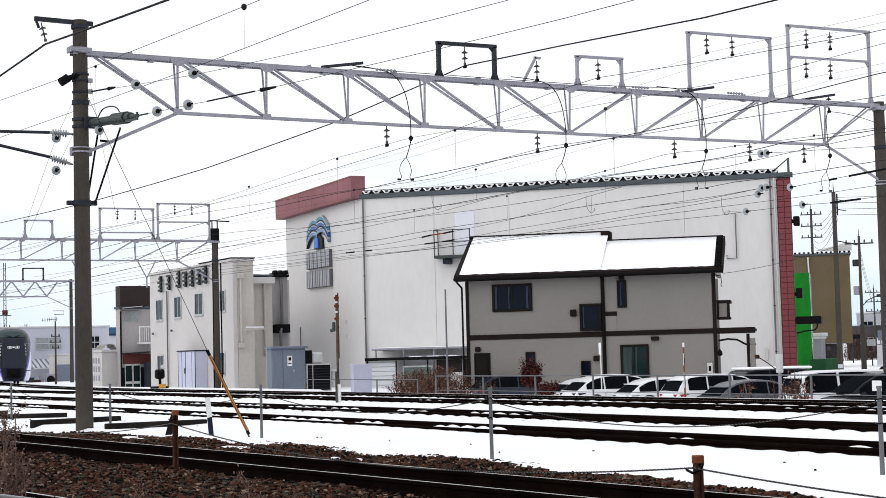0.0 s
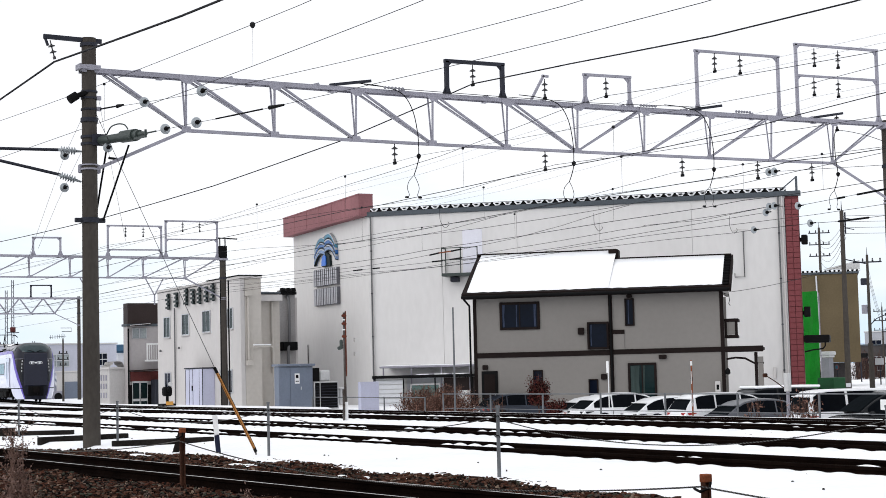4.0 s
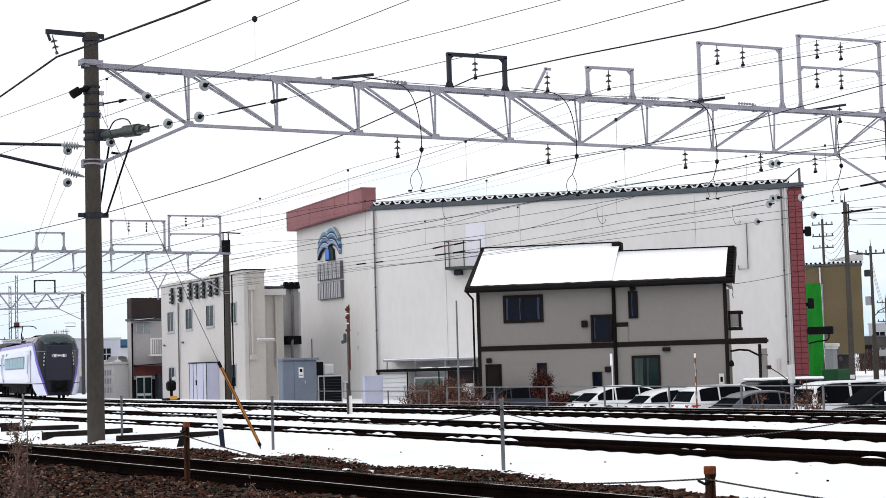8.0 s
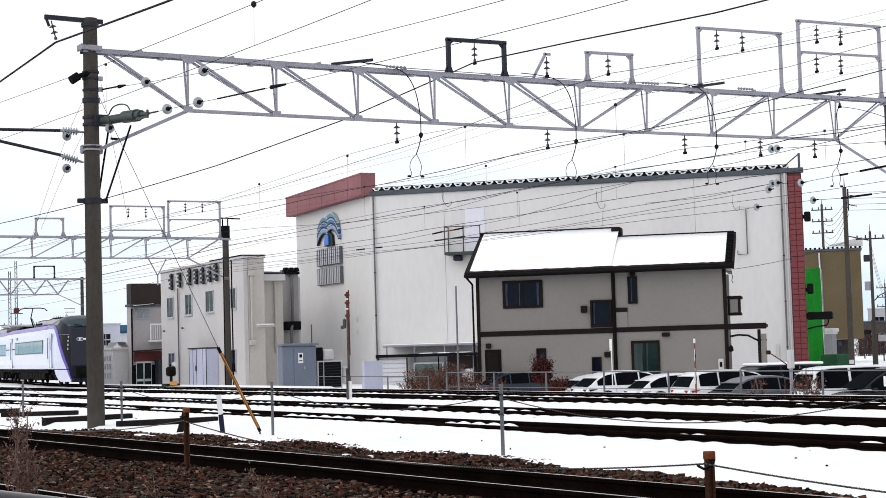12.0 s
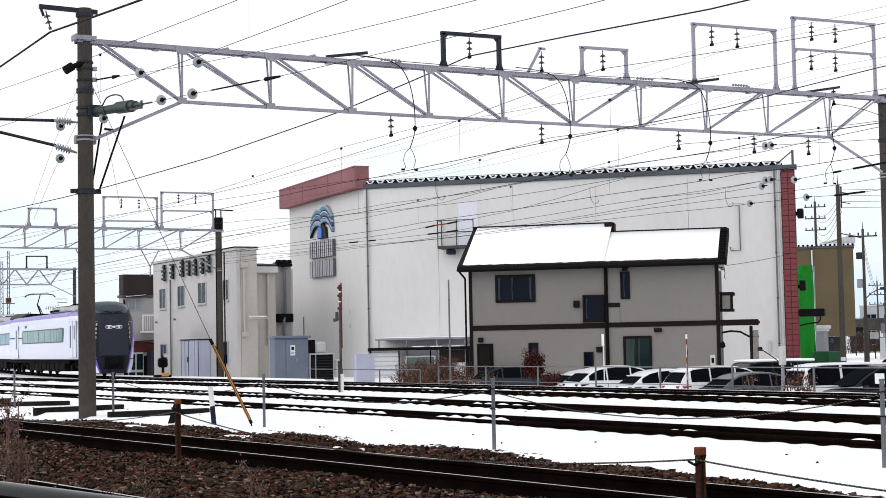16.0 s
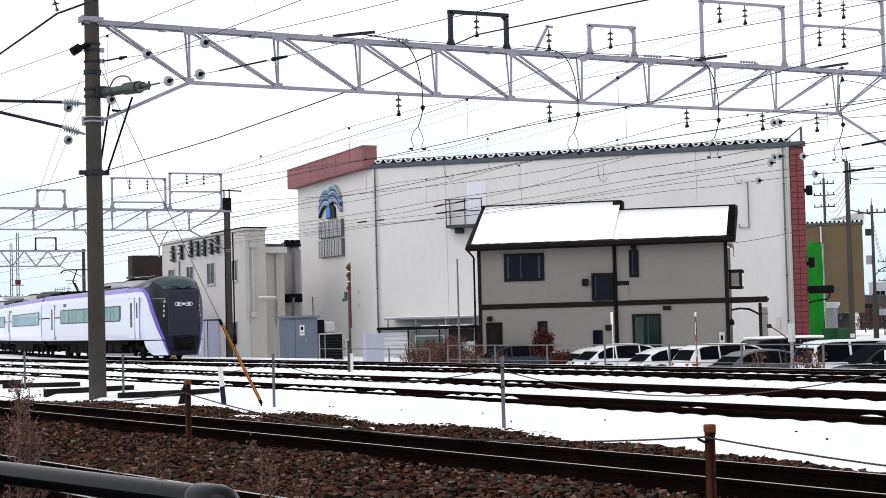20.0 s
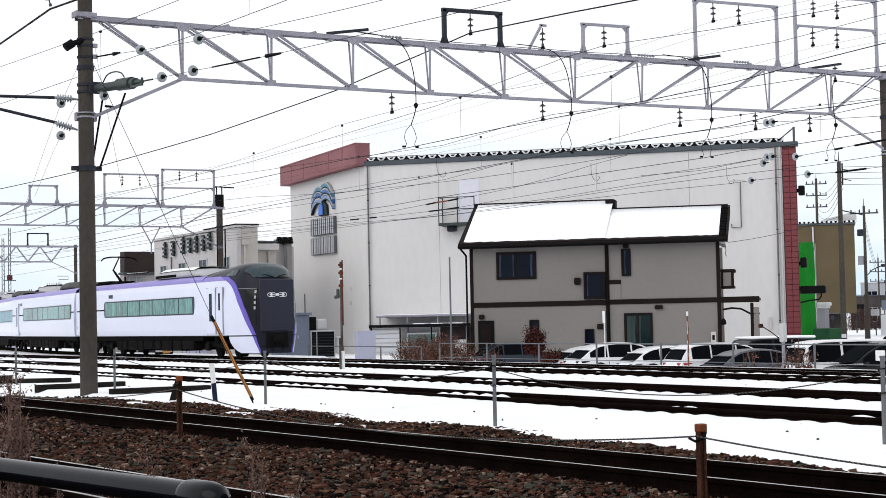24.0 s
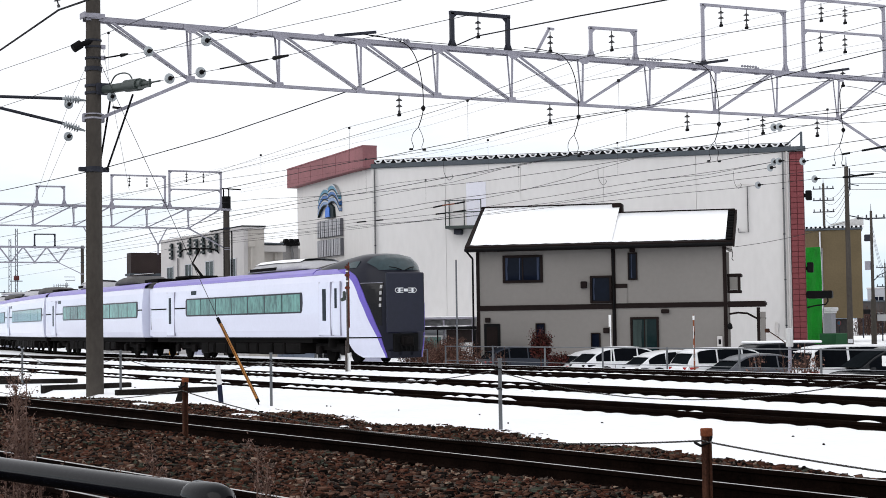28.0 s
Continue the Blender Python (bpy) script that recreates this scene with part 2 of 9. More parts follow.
    def bar(self, a, b, w, h, up=(0, 0, 1)):
        """A straight bar of section w x h from a to b."""
        a, b = Vector(a), Vector(b)
        d = (b - a).normalized()
        s = d.cross(Vector(up))
        s = s.normalized() if s.length > 1e-4 else Vector((1, 0, 0))
        t = s.cross(d)
        p = [c + s * (i * w / 2) + t * (j * h / 2) for c in (a, b) for i, j in ((-1, -1), (1, -1), (1, 1), (-1, 1))]
        return self.add(p, [(3, 2, 1, 0), (4, 5, 6, 7), (0, 1, 5, 4), (1, 2, 6, 5), (2, 3, 7, 6), (3, 0, 4, 7)])

    def long_bar(self, a, b, w, h, n=14):
        """A bar in n lengths along y, so that it can follow a sagging beam."""
        a, b = Vector(a), Vector(b)
        rings = []
        for i in range(n + 1):
            c = a.lerp(b, i / n)
            rings.append([(c.x + p * w / 2, c.y, c.z + q * h / 2) for p, q in ((-1, -1), (1, -1), (1, 1), (-1, 1))])
        return self.sweep(rings)

    def prism(self, poly, y0, y1):
        """A polygon in x and z, from y0 to y1."""
        n = len(poly)
        p = [(x, y0, z) for x, z in poly] + [(x, y1, z) for x, z in poly]
        q = [tuple(range(n)), tuple(range(2 * n - 1, n - 1, -1))]
        q += [(i, n + i, n + (i + 1) % n, (i + 1) % n) for i in range(n)]
        return self.add(p, q)

    def sweep(self, rings, closed=True, caps=True, smooth=False):
        """Skins rings of equally many points."""
        n = len(rings[0])
        p = [c for ring in rings for c in ring]
        q = []
        for i in range(len(rings) - 1):
            for k in range(n if closed else n - 1):
                q.append((i * n + k, i * n + (k + 1) % n, (i + 1) * n + (k + 1) % n, (i + 1) * n + k))
        self.add(p, q, smooth)
        if caps:
            self.add(p, [tuple(range(n))[::-1], tuple(range(len(p) - n, len(p)))])
        return self

    def lathe(self, profile, base=(0, 0, 0), axis=(0, 0, 1), n=12):
        """Turns (radius, height) pairs round an axis through base."""
        d = Vector(axis).normalized()
        u = d.orthogonal().normalized()
        w = d.cross(u)
        rings = [[Vector(base) + d * h + r * (math.cos(t) * u + math.sin(t) * w) for t in (2 * math.pi * k / n for k in range(n))] for r, h in profile]
        return self.sweep(rings, True, True, True)

    def data(self, name):
        me = bpy.data.meshes.new(name)
        me.from_pydata(self.v, [], self.f)
        for m in self.mats:
            me.materials.append(m)
        me.polygons.foreach_set("material_index", self.m)
        me.polygons.foreach_set("use_smooth", self.flat)
        bm = bmesh.new()
        bm.from_mesh(me)
        bmesh.ops.recalc_face_normals(bm, faces=bm.faces)
        bm.to_mesh(me)
        bm.free()
        me.update()
        return me


def thing(name, label, category, m=None, group="", kind=""):
    """An empty at a thing's base, to carry its parts."""
    ob = new(name)
    ob.matrix_world = m or Matrix()
    ob.empty_display_size = 0.2
    return tagged(ob, label, category, group, kind)


def part(name, mesh, parent=None, label="", m=None):
    """One mesh object under a thing or a part."""
    ob = new(name, mesh.data(name) if isinstance(mesh, Mesh) else mesh)
    if parent is not None:
        ob.parent = parent
    if m is not None:
        ob.matrix_basis = m
    return tagged(ob, label)


def solo(name, mesh, label, category, m=None, group="", kind=""):
    """A thing of one mesh."""
    return tagged(part(name, mesh, None, "", m), label, category, group, kind)


def frame_at(x, y, degrees, z=0.0):
    return pose(x, y, z, 0, 0, degrees)


def smooth_path(pts, n=5):
    """More points along a smooth curve through pts."""
    v = [Vector(c) for c in pts]
    out = []
    for i in range(len(v) - 1):
        a, b, c, d = v[max(0, i - 1)], v[i], v[i + 1], v[min(len(v) - 1, i + 2)]
        for k in range(n):
            t = k / n
            out.append(0.5 * (2 * b + (c - a) * t + (2 * a - 5 * b + 4 * c - d) * t * t + (3 * b - a - 3 * c + d) * t ** 3))
    return out + [v[-1]]


# ---- ground and tracks. x runs along the railway, y away from the camera; rail tops at z = 0 ----
def smooth_step(a, b, v):
    v = min(1.0, max(0.0, (v - a) / (b - a)))
    return v * v * (3 - 2 * v)


def ground_z(x, y):
    """Level of the land: railway bed, then down to the yards beyond it."""
    yard = -0.42 - 0.62 * smooth_step(-78, -66, x)
    z = -0.10 + (yard + 0.10) * smooth_step(31.2 if x > -66 else 33.4, 33.4 if x > -66 else 34.6, y)
    near = smooth_step(2.6, 0.4, y)
    return z - 0.35 * near


def track_y(k, x):
    """Centre lines of the six tracks."""
    return (5.89 + 0.07 * x, 10.05 + 0.035 * x, 16.35, 20.3, 25.1, main_line(x))[k]


def main_line(x):
    """The train's track: nearly straight by the works, in a curve before them, straight again far off."""
    q = max(x, -107.0)
    return 27.95 + 0.0001 * q * q + 0.0023 * min(0.0, q + 74.0) ** 2 + (q - x) * 0.1732


def bed_edge(x):
    """Far edge of the near ballast bed; it draws in towards the tracks further down the line."""
    y = 12.3 - 0.006 * max(0, x + 24) ** 2 - 0.0022 * min(0, x + 24) ** 2 - 0.012 * min(0, x + 27) ** 2 + 0.16 * math.sin(x * 0.9) + 0.12 * math.sin(x * 2.3)
    return max(y, 11.05 + 0.035 * x + 0.1 * math.sin(x * 1.7))


def make_ground():
    xs = sorted({-3000, -1500, -800, -400, -260, *range(-200, 41, 4), 80, 200, 600, 1500, 3000})
    cross = {16.35, 20.3, 25.1}
    fine = {round(c + d, 3) for c in cross for d in (-1.1, -0.8, -0.64, -0.5, -0.3, 0.0, 0.3, 0.5, 0.64, 0.8, 1.1)}
    ys = sorted({-3000, -800, -200, -60, -20, -6, 0, 0.8, 1.6, 2.6, *fine, *[3 + 0.5 * i for i in range(71)], 42, 50, 60, 80, 120, 200, 400, 900, 3000})
    rng = random.Random(3)
    verts, faces = [], []
    for x in xs:
        for y in ys:
            hump = sum((0.045 if c > 21 else -0.03) * smooth_step(0.56, 0.28, abs(y - c)) + 0.03 * smooth_step(0.8, 1.5, abs(y - c)) * smooth_step(2.6, 1.8, abs(y - c)) for c in cross)
            bump = hump + 0.016 * noise.noise((x * 0.5, y * 0.8, 0)) if 11.5 < y < 40 and -200 < x < 40 else 0.0
            verts.append((x, y, ground_z(x, y) + bump - (0.15 if y < 12 else 0)))
    n = len(ys)
    for i in range(len(xs) - 1):
        for j in range(n - 1):
            faces.append((i * n + j, (i + 1) * n + j, (i + 1) * n + j + 1, i * n + j + 1))
    g = Mesh(SNOW)
    g.add(verts, faces, True)
    solo("ground", g, "flat snow-covered ground of a railway yard", "ground", kind="structure")


make_ground()


def strip(name, mat, label, lo, hi, z, x0, x1, step=0.25, rough=0.06, seed=1, thick=0.05):
    """A low ribbon of ground along the railway with ragged edges; lo and hi give its edges in y."""
    rng = random.Random(seed)
    m = Mesh(mat)
    rings = []
    x = x0
    while x <= x1:
        a, b = lo(x) + rng.uniform(-rough, rough), hi(x) + rng.uniform(-rough, rough)
        rings.append([(x, a, z - thick), (x, a + 0.06, z), (x, b - 0.06, z + 0.004), (x, b, z - thick)])
        x += step
    m.sweep(rings, False, False, True)
    return solo(name, m, label, "ground", kind="structure")


# Near-black bed paints shaded gaps; runs unseen under the camera to darken reflections.
strip("ballast_bed", BALLAST, "dark bed under the brown ballast of the two near tracks, for shaded gaps", lambda x: -7.0, bed_edge, -0.205, -140, 30, 0.3, 0.07, 2, 0.06)


# The same near-black fill, for shade among the shoulder's stones.
strip("ballast_shoulder", BALLAST, "raised dark bed under the ballast shoulder along the second track, for shaded gaps", lambda x: 10.05 + 0.035 * x + 0.95, lambda x: bed_edge(x) - 0.12, -0.178, -36, 20, 0.3, 0.05, 12, 0.05)


def rail_mesh():
    """One rail's section, foot down."""
    return [(-0.06, -0.153), (0.06, -0.153), (0.06, -0.14), (0.012, -0.125), (0.010, -0.05), (0.032, -0.04), (0.033, -0.008), (0.026, 0.0), (-0.026, 0.0), (-0.033, -0.008), (-0.032, -0.04), (-0.010, -0.05), (-0.012, -0.125), (-0.06, -0.14)]


def make_track(k, x0, x1, label, sleepers=True, shiny=True):
    t = thing("railway_track", label, "track", group="tracks of the yard", kind="structure")
    sec = rail_mesh()
    for side in (-0.5635, 0.5635):
        rings = []
        x = x0
        while x <= x1 + 0.01:
            rings.append([(x, track_y(k, x) + side + a, z) for a, z in sec])
            x += (x1 - x0) / 60
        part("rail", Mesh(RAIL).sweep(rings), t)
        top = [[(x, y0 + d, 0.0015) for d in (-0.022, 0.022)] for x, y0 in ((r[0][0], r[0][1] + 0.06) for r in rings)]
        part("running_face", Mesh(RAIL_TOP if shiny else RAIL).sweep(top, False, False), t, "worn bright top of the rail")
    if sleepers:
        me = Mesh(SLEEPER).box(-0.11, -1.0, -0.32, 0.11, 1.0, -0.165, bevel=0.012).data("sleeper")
        x = x0
        n = 0
        while x < x1 and n < 150:
            part("sleeper", me, t, "", pose(x, track_y(k, x), 0, 0, 0, 0))
            x += 0.62
            n += 1
    return t


make_track(0, -90, 10, "rusty near railway track in brown ballast", True)
make_track(1, -90, 10, "dark railway track in brown ballast", True)
make_track(2, -170, 10, "snow-covered siding with dark rails", False, False)
make_track(3, -170, 10, "snow-covered yard track with dark rails", False, False)
make_track(4, -170, 10, "yard track with snow between dark rails", False, False)
make_track(5, -220, 10, "main track on which the train runs", False)


def bare_strips():
    """Dark ballast that shows beside the rails, where the snow stops in scallops at the sleeper ends."""
    for k, half in ((2, 0.055), (3, 0.036), (4, 0.036), (5, 0.036)):
        for side in (-0.5635, 0.5635):
            rng = random.Random(k * 7 + int(side > 0))
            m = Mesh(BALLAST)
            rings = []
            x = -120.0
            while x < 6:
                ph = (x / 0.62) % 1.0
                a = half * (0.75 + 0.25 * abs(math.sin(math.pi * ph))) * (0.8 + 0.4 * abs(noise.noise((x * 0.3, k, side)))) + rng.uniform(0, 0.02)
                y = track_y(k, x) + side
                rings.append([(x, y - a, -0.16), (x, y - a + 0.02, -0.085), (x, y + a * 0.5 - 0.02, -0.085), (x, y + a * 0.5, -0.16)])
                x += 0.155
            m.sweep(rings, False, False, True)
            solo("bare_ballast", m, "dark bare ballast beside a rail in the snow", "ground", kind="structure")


bare_strips()


def ballast_stones():
    """Loose stones of the near bed, thick round the camera's side of the yard."""
    rng = np.random.default_rng(5)
    chip = np.array([(-1, -1, -1), (1, -1, -1), (1, 1, -1), (-1, 1, -1), (-1, -1, 1), (1, -1, 1), (1, 1, 1), (-1, 1, 1)]) * 0.62
    tri = np.array([(0, 2, 1), (0, 3, 2), (4, 5, 6), (4, 6, 7), (0, 1, 5), (0, 5, 4), (1, 2, 6), (1, 6, 5), (2, 3, 7), (2, 7, 6), (3, 0, 4), (3, 4, 7)])
    spots = []
    for x0, x1, y0, y1, per in ((-20, -7, 3.0, 12.5, 420), (-34, -20, 3.5, 12.8, 260), (-60, -34, 3.0, 12.4, 90)):
        n = int((x1 - x0) * (y1 - y0) * per)
        spots.append(np.stack([rng.uniform(x0, x1, n), rng.uniform(y0, y1, n)], 1))
    s = np.concatenate(spots)
    edge = np.array([bed_edge(x) for x in s[:, 0]])
    keep = (s[:, 1] < edge + rng.uniform(-0.1, 0.12, len(s))) & (s[:, 1] > 0.2 * -s[:, 0] - 1.0)
    keep &= abs(s[:, 1] - 5.89 - 0.07 * s[:, 0]) > 0.72
    across = s[:, 1] - 10.05 - 0.035 * s[:, 0]
    keep &= (across > 0.78) | (across < -0.64)
    s = s[keep]
    n = len(s)
    size = rng.uniform(0.018, 0.038, (n, 1, 1)) * (1 + 0.35 * (rng.random((n, 1, 1)) > 0.9)) * rng.uniform(0.6, 1.35, (n, 1, 3)) * np.array([1.3, 1.0, 0.6])
    shape = (chip[None] + rng.uniform(-0.36, 0.36, (n, 8, 3))) * size
    a, b = rng.uniform(0, 6.28, n), rng.uniform(-1.15, 1.15, n)
    ca, sa, cb, sb = np.cos(a), np.sin(a), np.cos(b), np.sin(b)
    x, y, z = shape[..., 0], shape[..., 1], shape[..., 2]
    y, z = y * cb[:, None] - z * sb[:, None], y * sb[:, None] + z * cb[:, None]
    x, y = x * ca[:, None] - y * sa[:, None], x * sa[:, None] + y * ca[:, None]
    shoulder = np.clip((across[keep] - 0.75) / 0.5, 0, 1) * np.clip((edge[keep] - s[:, 1]) / 0.2, 0, 1)
    mound = -0.175 + 0.035 * shoulder + 0.03 * np.sin(s[:, 0] * 1.3 + s[:, 1]) * np.cos(s[:, 1] * 1.9)
    v = np.stack([x + s[:, :1], y + s[:, 1:], z + mound[:, None] + rng.uniform(0, 0.03, (n, 1))], -1).reshape(-1, 3)
    f = (tri[None] + 8 * np.arange(n)[:, None, None]).reshape(-1, 3)
    me = bpy.data.meshes.new("ballast_stones")
    me.vertices.add(len(v))
    me.vertices.foreach_set("co", v.ravel())
    me.loops.add(len(f) * 3)
    me.loops.foreach_set("vertex_index", f.ravel().astype(np.int32))
    me.polygons.add(len(f))
    me.polygons.foreach_set("loop_start", np.arange(0, len(f) * 3, 3, dtype=np.int32))
    me.update(calc_edges=True)
    me.materials.append(STONE)
    tagged(new("ballast_stones", me), "loose rusty brown crushed stones of the track bed", "gravel", kind="stuff")


ballast_stones()


# ---- overhead line gantries ----
DARK_INS = Mesh(DARK_PORCELAIN).lathe([(r, h) for r, h in ((0.014, 0.0), (0.014, -0.10), (0.03, -0.118), (0.085, -0.155), (0.08, -0.168), (0.024, -0.165), (0.016, -0.185), (0.016, -0.255), (0.03, -0.272), (0.085, -0.31), (0.08, -0.322), (0.024, -0.32), (0.016, -0.34), (0.016, -0.41), (0.036, -0.425), (0.036, -0.49))], n=10).data("insulator")


def gantry(x, y0, y1, base0, base1, ztop, zbot, bays, flip, pole_r=0.19, pole_z=None, label="", rise=0.0, bold=1.0, warren=False):
    """A lattice beam across the tracks between two concrete poles."""
    g = thing("line_gantry", label or "grey steel lattice gantry on two concrete poles", "gantry", pose(x, 0, 0), group="line gantries")
    for y, zb, top in ((y0, base0, pole_z or ztop + 0.65), (y1, base1, ztop + 0.2)):
        pole = part("pole", Mesh(CONCRETE).tube((0, y, zb - 0.4), (0, y, top), pole_r * 1.06, pole_r * 0.86, 20), g, "weathered grey-brown concrete pole")
        for z in (ztop, zbot - 1.05):
            part("band", Mesh(GALV).tube((0, y, z - 0.07), (0, y, z - 0.03), pole_r * 1.05, n=16).tube((0, y, z + 0.03), (0, y, z + 0.06), pole_r * 1.05, n=16), pole, "galvanised clamp")
        part("band", Mesh(GALV_DARK).tube((0, y, zbot - 0.02), (0, y, zbot + 0.08), pole_r * 1.04, n=16), pole, "dark steel clamp")
        part("clamp_plate", Mesh(GALV).box(-0.15, y - 0.27, ztop - 0.06, 0.19, y - 0.23, ztop + 0.08, None, 0.01).box(0.185, y - 0.27, ztop - 0.05, 0.2, y + 0.22, ztop + 0.05, None, 0.004), pole, "galvanised clamp plate")
    a, b = y0 + 0.1, y1 - 0.1
    hw = 0.13
    for x in (hw, -hw):
        part("top_chord", Mesh(GALV).long_bar((x, a - 0.3, ztop + 0.02), (x, b + 0.3, ztop + 0.02 + rise), 0.018 * bold, 0.088 * bold).long_bar((x * 0.66, a - 0.3, ztop + 0.076), (x * 0.66, b + 0.3, ztop + 0.076 + rise), 0.09, 0.016), g)
    inner0, inner1 = y0 + bays[0], y0 + bays[-1]
    part("bottom_chord", Mesh(GALV).long_bar((0.034, inner0, zbot), (0.034, inner1, zbot + rise), 0.014 * bold, 0.066 * bold).long_bar((0, inner0, zbot + 0.035), (0, inner1, zbot + rise + 0.035), 0.06, 0.014).long_bar((-0.034, inner0, zbot), (-0.034, inner1, zbot + rise), 0.014, 0.066), g)
    for yy, yp in ((inner0, y0 + 0.12), (inner1, y1 - 0.12)):
        part("knee_brace", Mesh(GALV).bar((0.03, yy, zbot), (0.03, yp, zbot - 1.02), 0.02, 0.078).bar((-0.01, yy, zbot + 0.03), (-0.01, yp, zbot - 0.99), 0.05, 0.02), g)
    n = len(bays)
    tops = [0.25] + list(bays) + [y1 - y0 - 0.25]
    for i, d in enumerate(bays):
        y = y0 + d
        for x, t in () if warren else ((hw, 0.055), (-hw, 0.045)):
            part("post", Mesh(GALV).bar((x, y - 0.03, ztop), (x * 0.16, y, zbot), t, 0.012).bar((x - 0.015, y - 0.03 + t * 0.45, ztop), (x * 0.16 - 0.015, y + t * 0.45, zbot), 0.012, 0.03), g)
        for left in ((True, False) if i == flip or warren else (i <= flip,)):
            yt = tops[i] + 0.12 if left else tops[i + 2] - 0.12
            if warren:
                yt = (tops[i] + d) / 2 if left else (d + tops[i + 2]) / 2
            for x, t in ((hw, 0.065),) if warren else ((hw, 0.046), (-hw, 0.036)):
                part("diagonal", Mesh(GALV).bar((x, y0 + yt, ztop), (x * 0.18, y, zbot + 0.02), 0.014 * bold, t * bold).bar((x - 0.022, y0 + yt, ztop - 0.03), (x * 0.18 - 0.022, y, zbot - 0.01), 0.034, 0.01), g)
        part("gusset", Mesh(GALV).prism([(-0.2, ztop + 0.07), (0.2, ztop + 0.07), (0.2, ztop - 0.03), (0.08, ztop - 0.13), (-0.08, ztop - 0.13), (-0.2, ztop - 0.03)], -0.008, 0.008), g, "", pose(hw + 0.02, y, 0, 0, 0, 90))
        part("gusset", Mesh(GALV).prism([(-0.13, zbot - 0.045), (0.13, zbot - 0.045), (0.1, zbot + 0.1), (-0.1, zbot + 0.1)], -0.008, 0.008), g, "", pose(0.052, y, 0, 0, 0, 90))
        part("tie_plate", Mesh(GALV).box(-hw + 0.01, y - 0.7, ztop - 0.055, hw - 0.01, y - 0.55, ztop - 0.043), g)
    return g


def hanger(g, y, z, n=3, label="dark porcelain insulator"):
    """An insulator that hangs from a beam at z, with its clamp."""
    ob = part("insulator", DARK_INS, g, label, pose(0, y, z))
    part("clamp", Mesh(BLACK_IRON).box(-0.06, -0.03, -0.56, 0.06, 0.03, -0.49, None, 0.01), ob)
    return ob


def portal(g, y0, y1, z0, z1, mid=None, mat=None, w=0.078):
    """A frame that stands on the beam and carries feeder wires."""
    mat = mat or GALV
    f = part("feeder_frame", Mesh(mat).bar((0, y0, z0), (0, y0, z1), w, w, (0, 1, 0)), g, "upright steel frame on the beam")
    part("upright", Mesh(mat).bar((0, y1, z0), (0, y1, z1), w, w, (0, 1, 0)), f)
    part("crossbar", Mesh(mat).bar((0, y0 - 0.06, z1), (0, y1 + 0.06, z1 + 0.02), w, w * 0.9), f)
    if mid:
        part("crossbar", Mesh(mat).bar((0, y0, mid), (0, y1, mid + 0.03), w * 0.8, w * 0.8), f)
    for y in (y0, y1):
        part("foot", Mesh(mat).prism([(-0.15, z0), (0.15, z0), (0.05, z0 + 0.26), (-0.05, z0 + 0.26)], -0.02, 0.02), f, "", pose(0, y, 0, 0, 0, 90))
    for y, s in ((y0, 1), (y1, -1)):
        for z in (z1, mid) if mid else (z1,):
            part("gusset", Mesh(mat).prism([(0, z), (0.16 * s, z), (0, z - 0.16)], -0.02, 0.02), f, "", pose(0, y + 0.03 * s, 0, 0, 0, 90))
    return f


GX = -36.4
main_gantry = gantry(GX, 12.0, 37.1, -0.12, -0.9, 8.5, 7.27, [2.34, 4.62, 6.84, 9.04, 11.3, 13.55, 15.8, 18.12, 20.4, 22.8], 5, 0.19, 9.2)
for yy in (7.94, 12.51, 17.13, 19.89, 21.98):
    hanger(main_gantry, 12 + yy, 7.27)
frA = portal(main_gantry, 21.52, 23.22, 8.55, 9.47, None, GALV_DARK, 0.10)
hanger(frA, 22.31, 9.42)
frC = portal(main_gantry, 25.88, 27.37, 8.55, 9.4)
hanger(frC, 26.58, 9.36)
frD = portal(main_gantry, 29.76, 32.8, 8.55, 10.33)
hanger(frD, 30.43, 10.3)
hanger(frD, 31.37, 10.3)
frE = portal(main_gantry, 33.52, 36.78, 8.55, 10.78, 9.85)
hanger(frE, 34.2, 9.82)
hanger(frE, 35.17, 9.82)
hanger(frE, 34.25, 10.7)
hanger(frE, 35.2, 10.7)
bracket_arm = part("bracket_arm", Mesh(GALV).bar((0, 24.08, 8.55), (0, 24.53, 9.28), 0.06, 0.06).bar((0, 24.48, 9.28), (0, 24.68, 9.27), 0.06, 0.06), main_gantry)
hanger(bracket_arm, 24.56, 9.2)


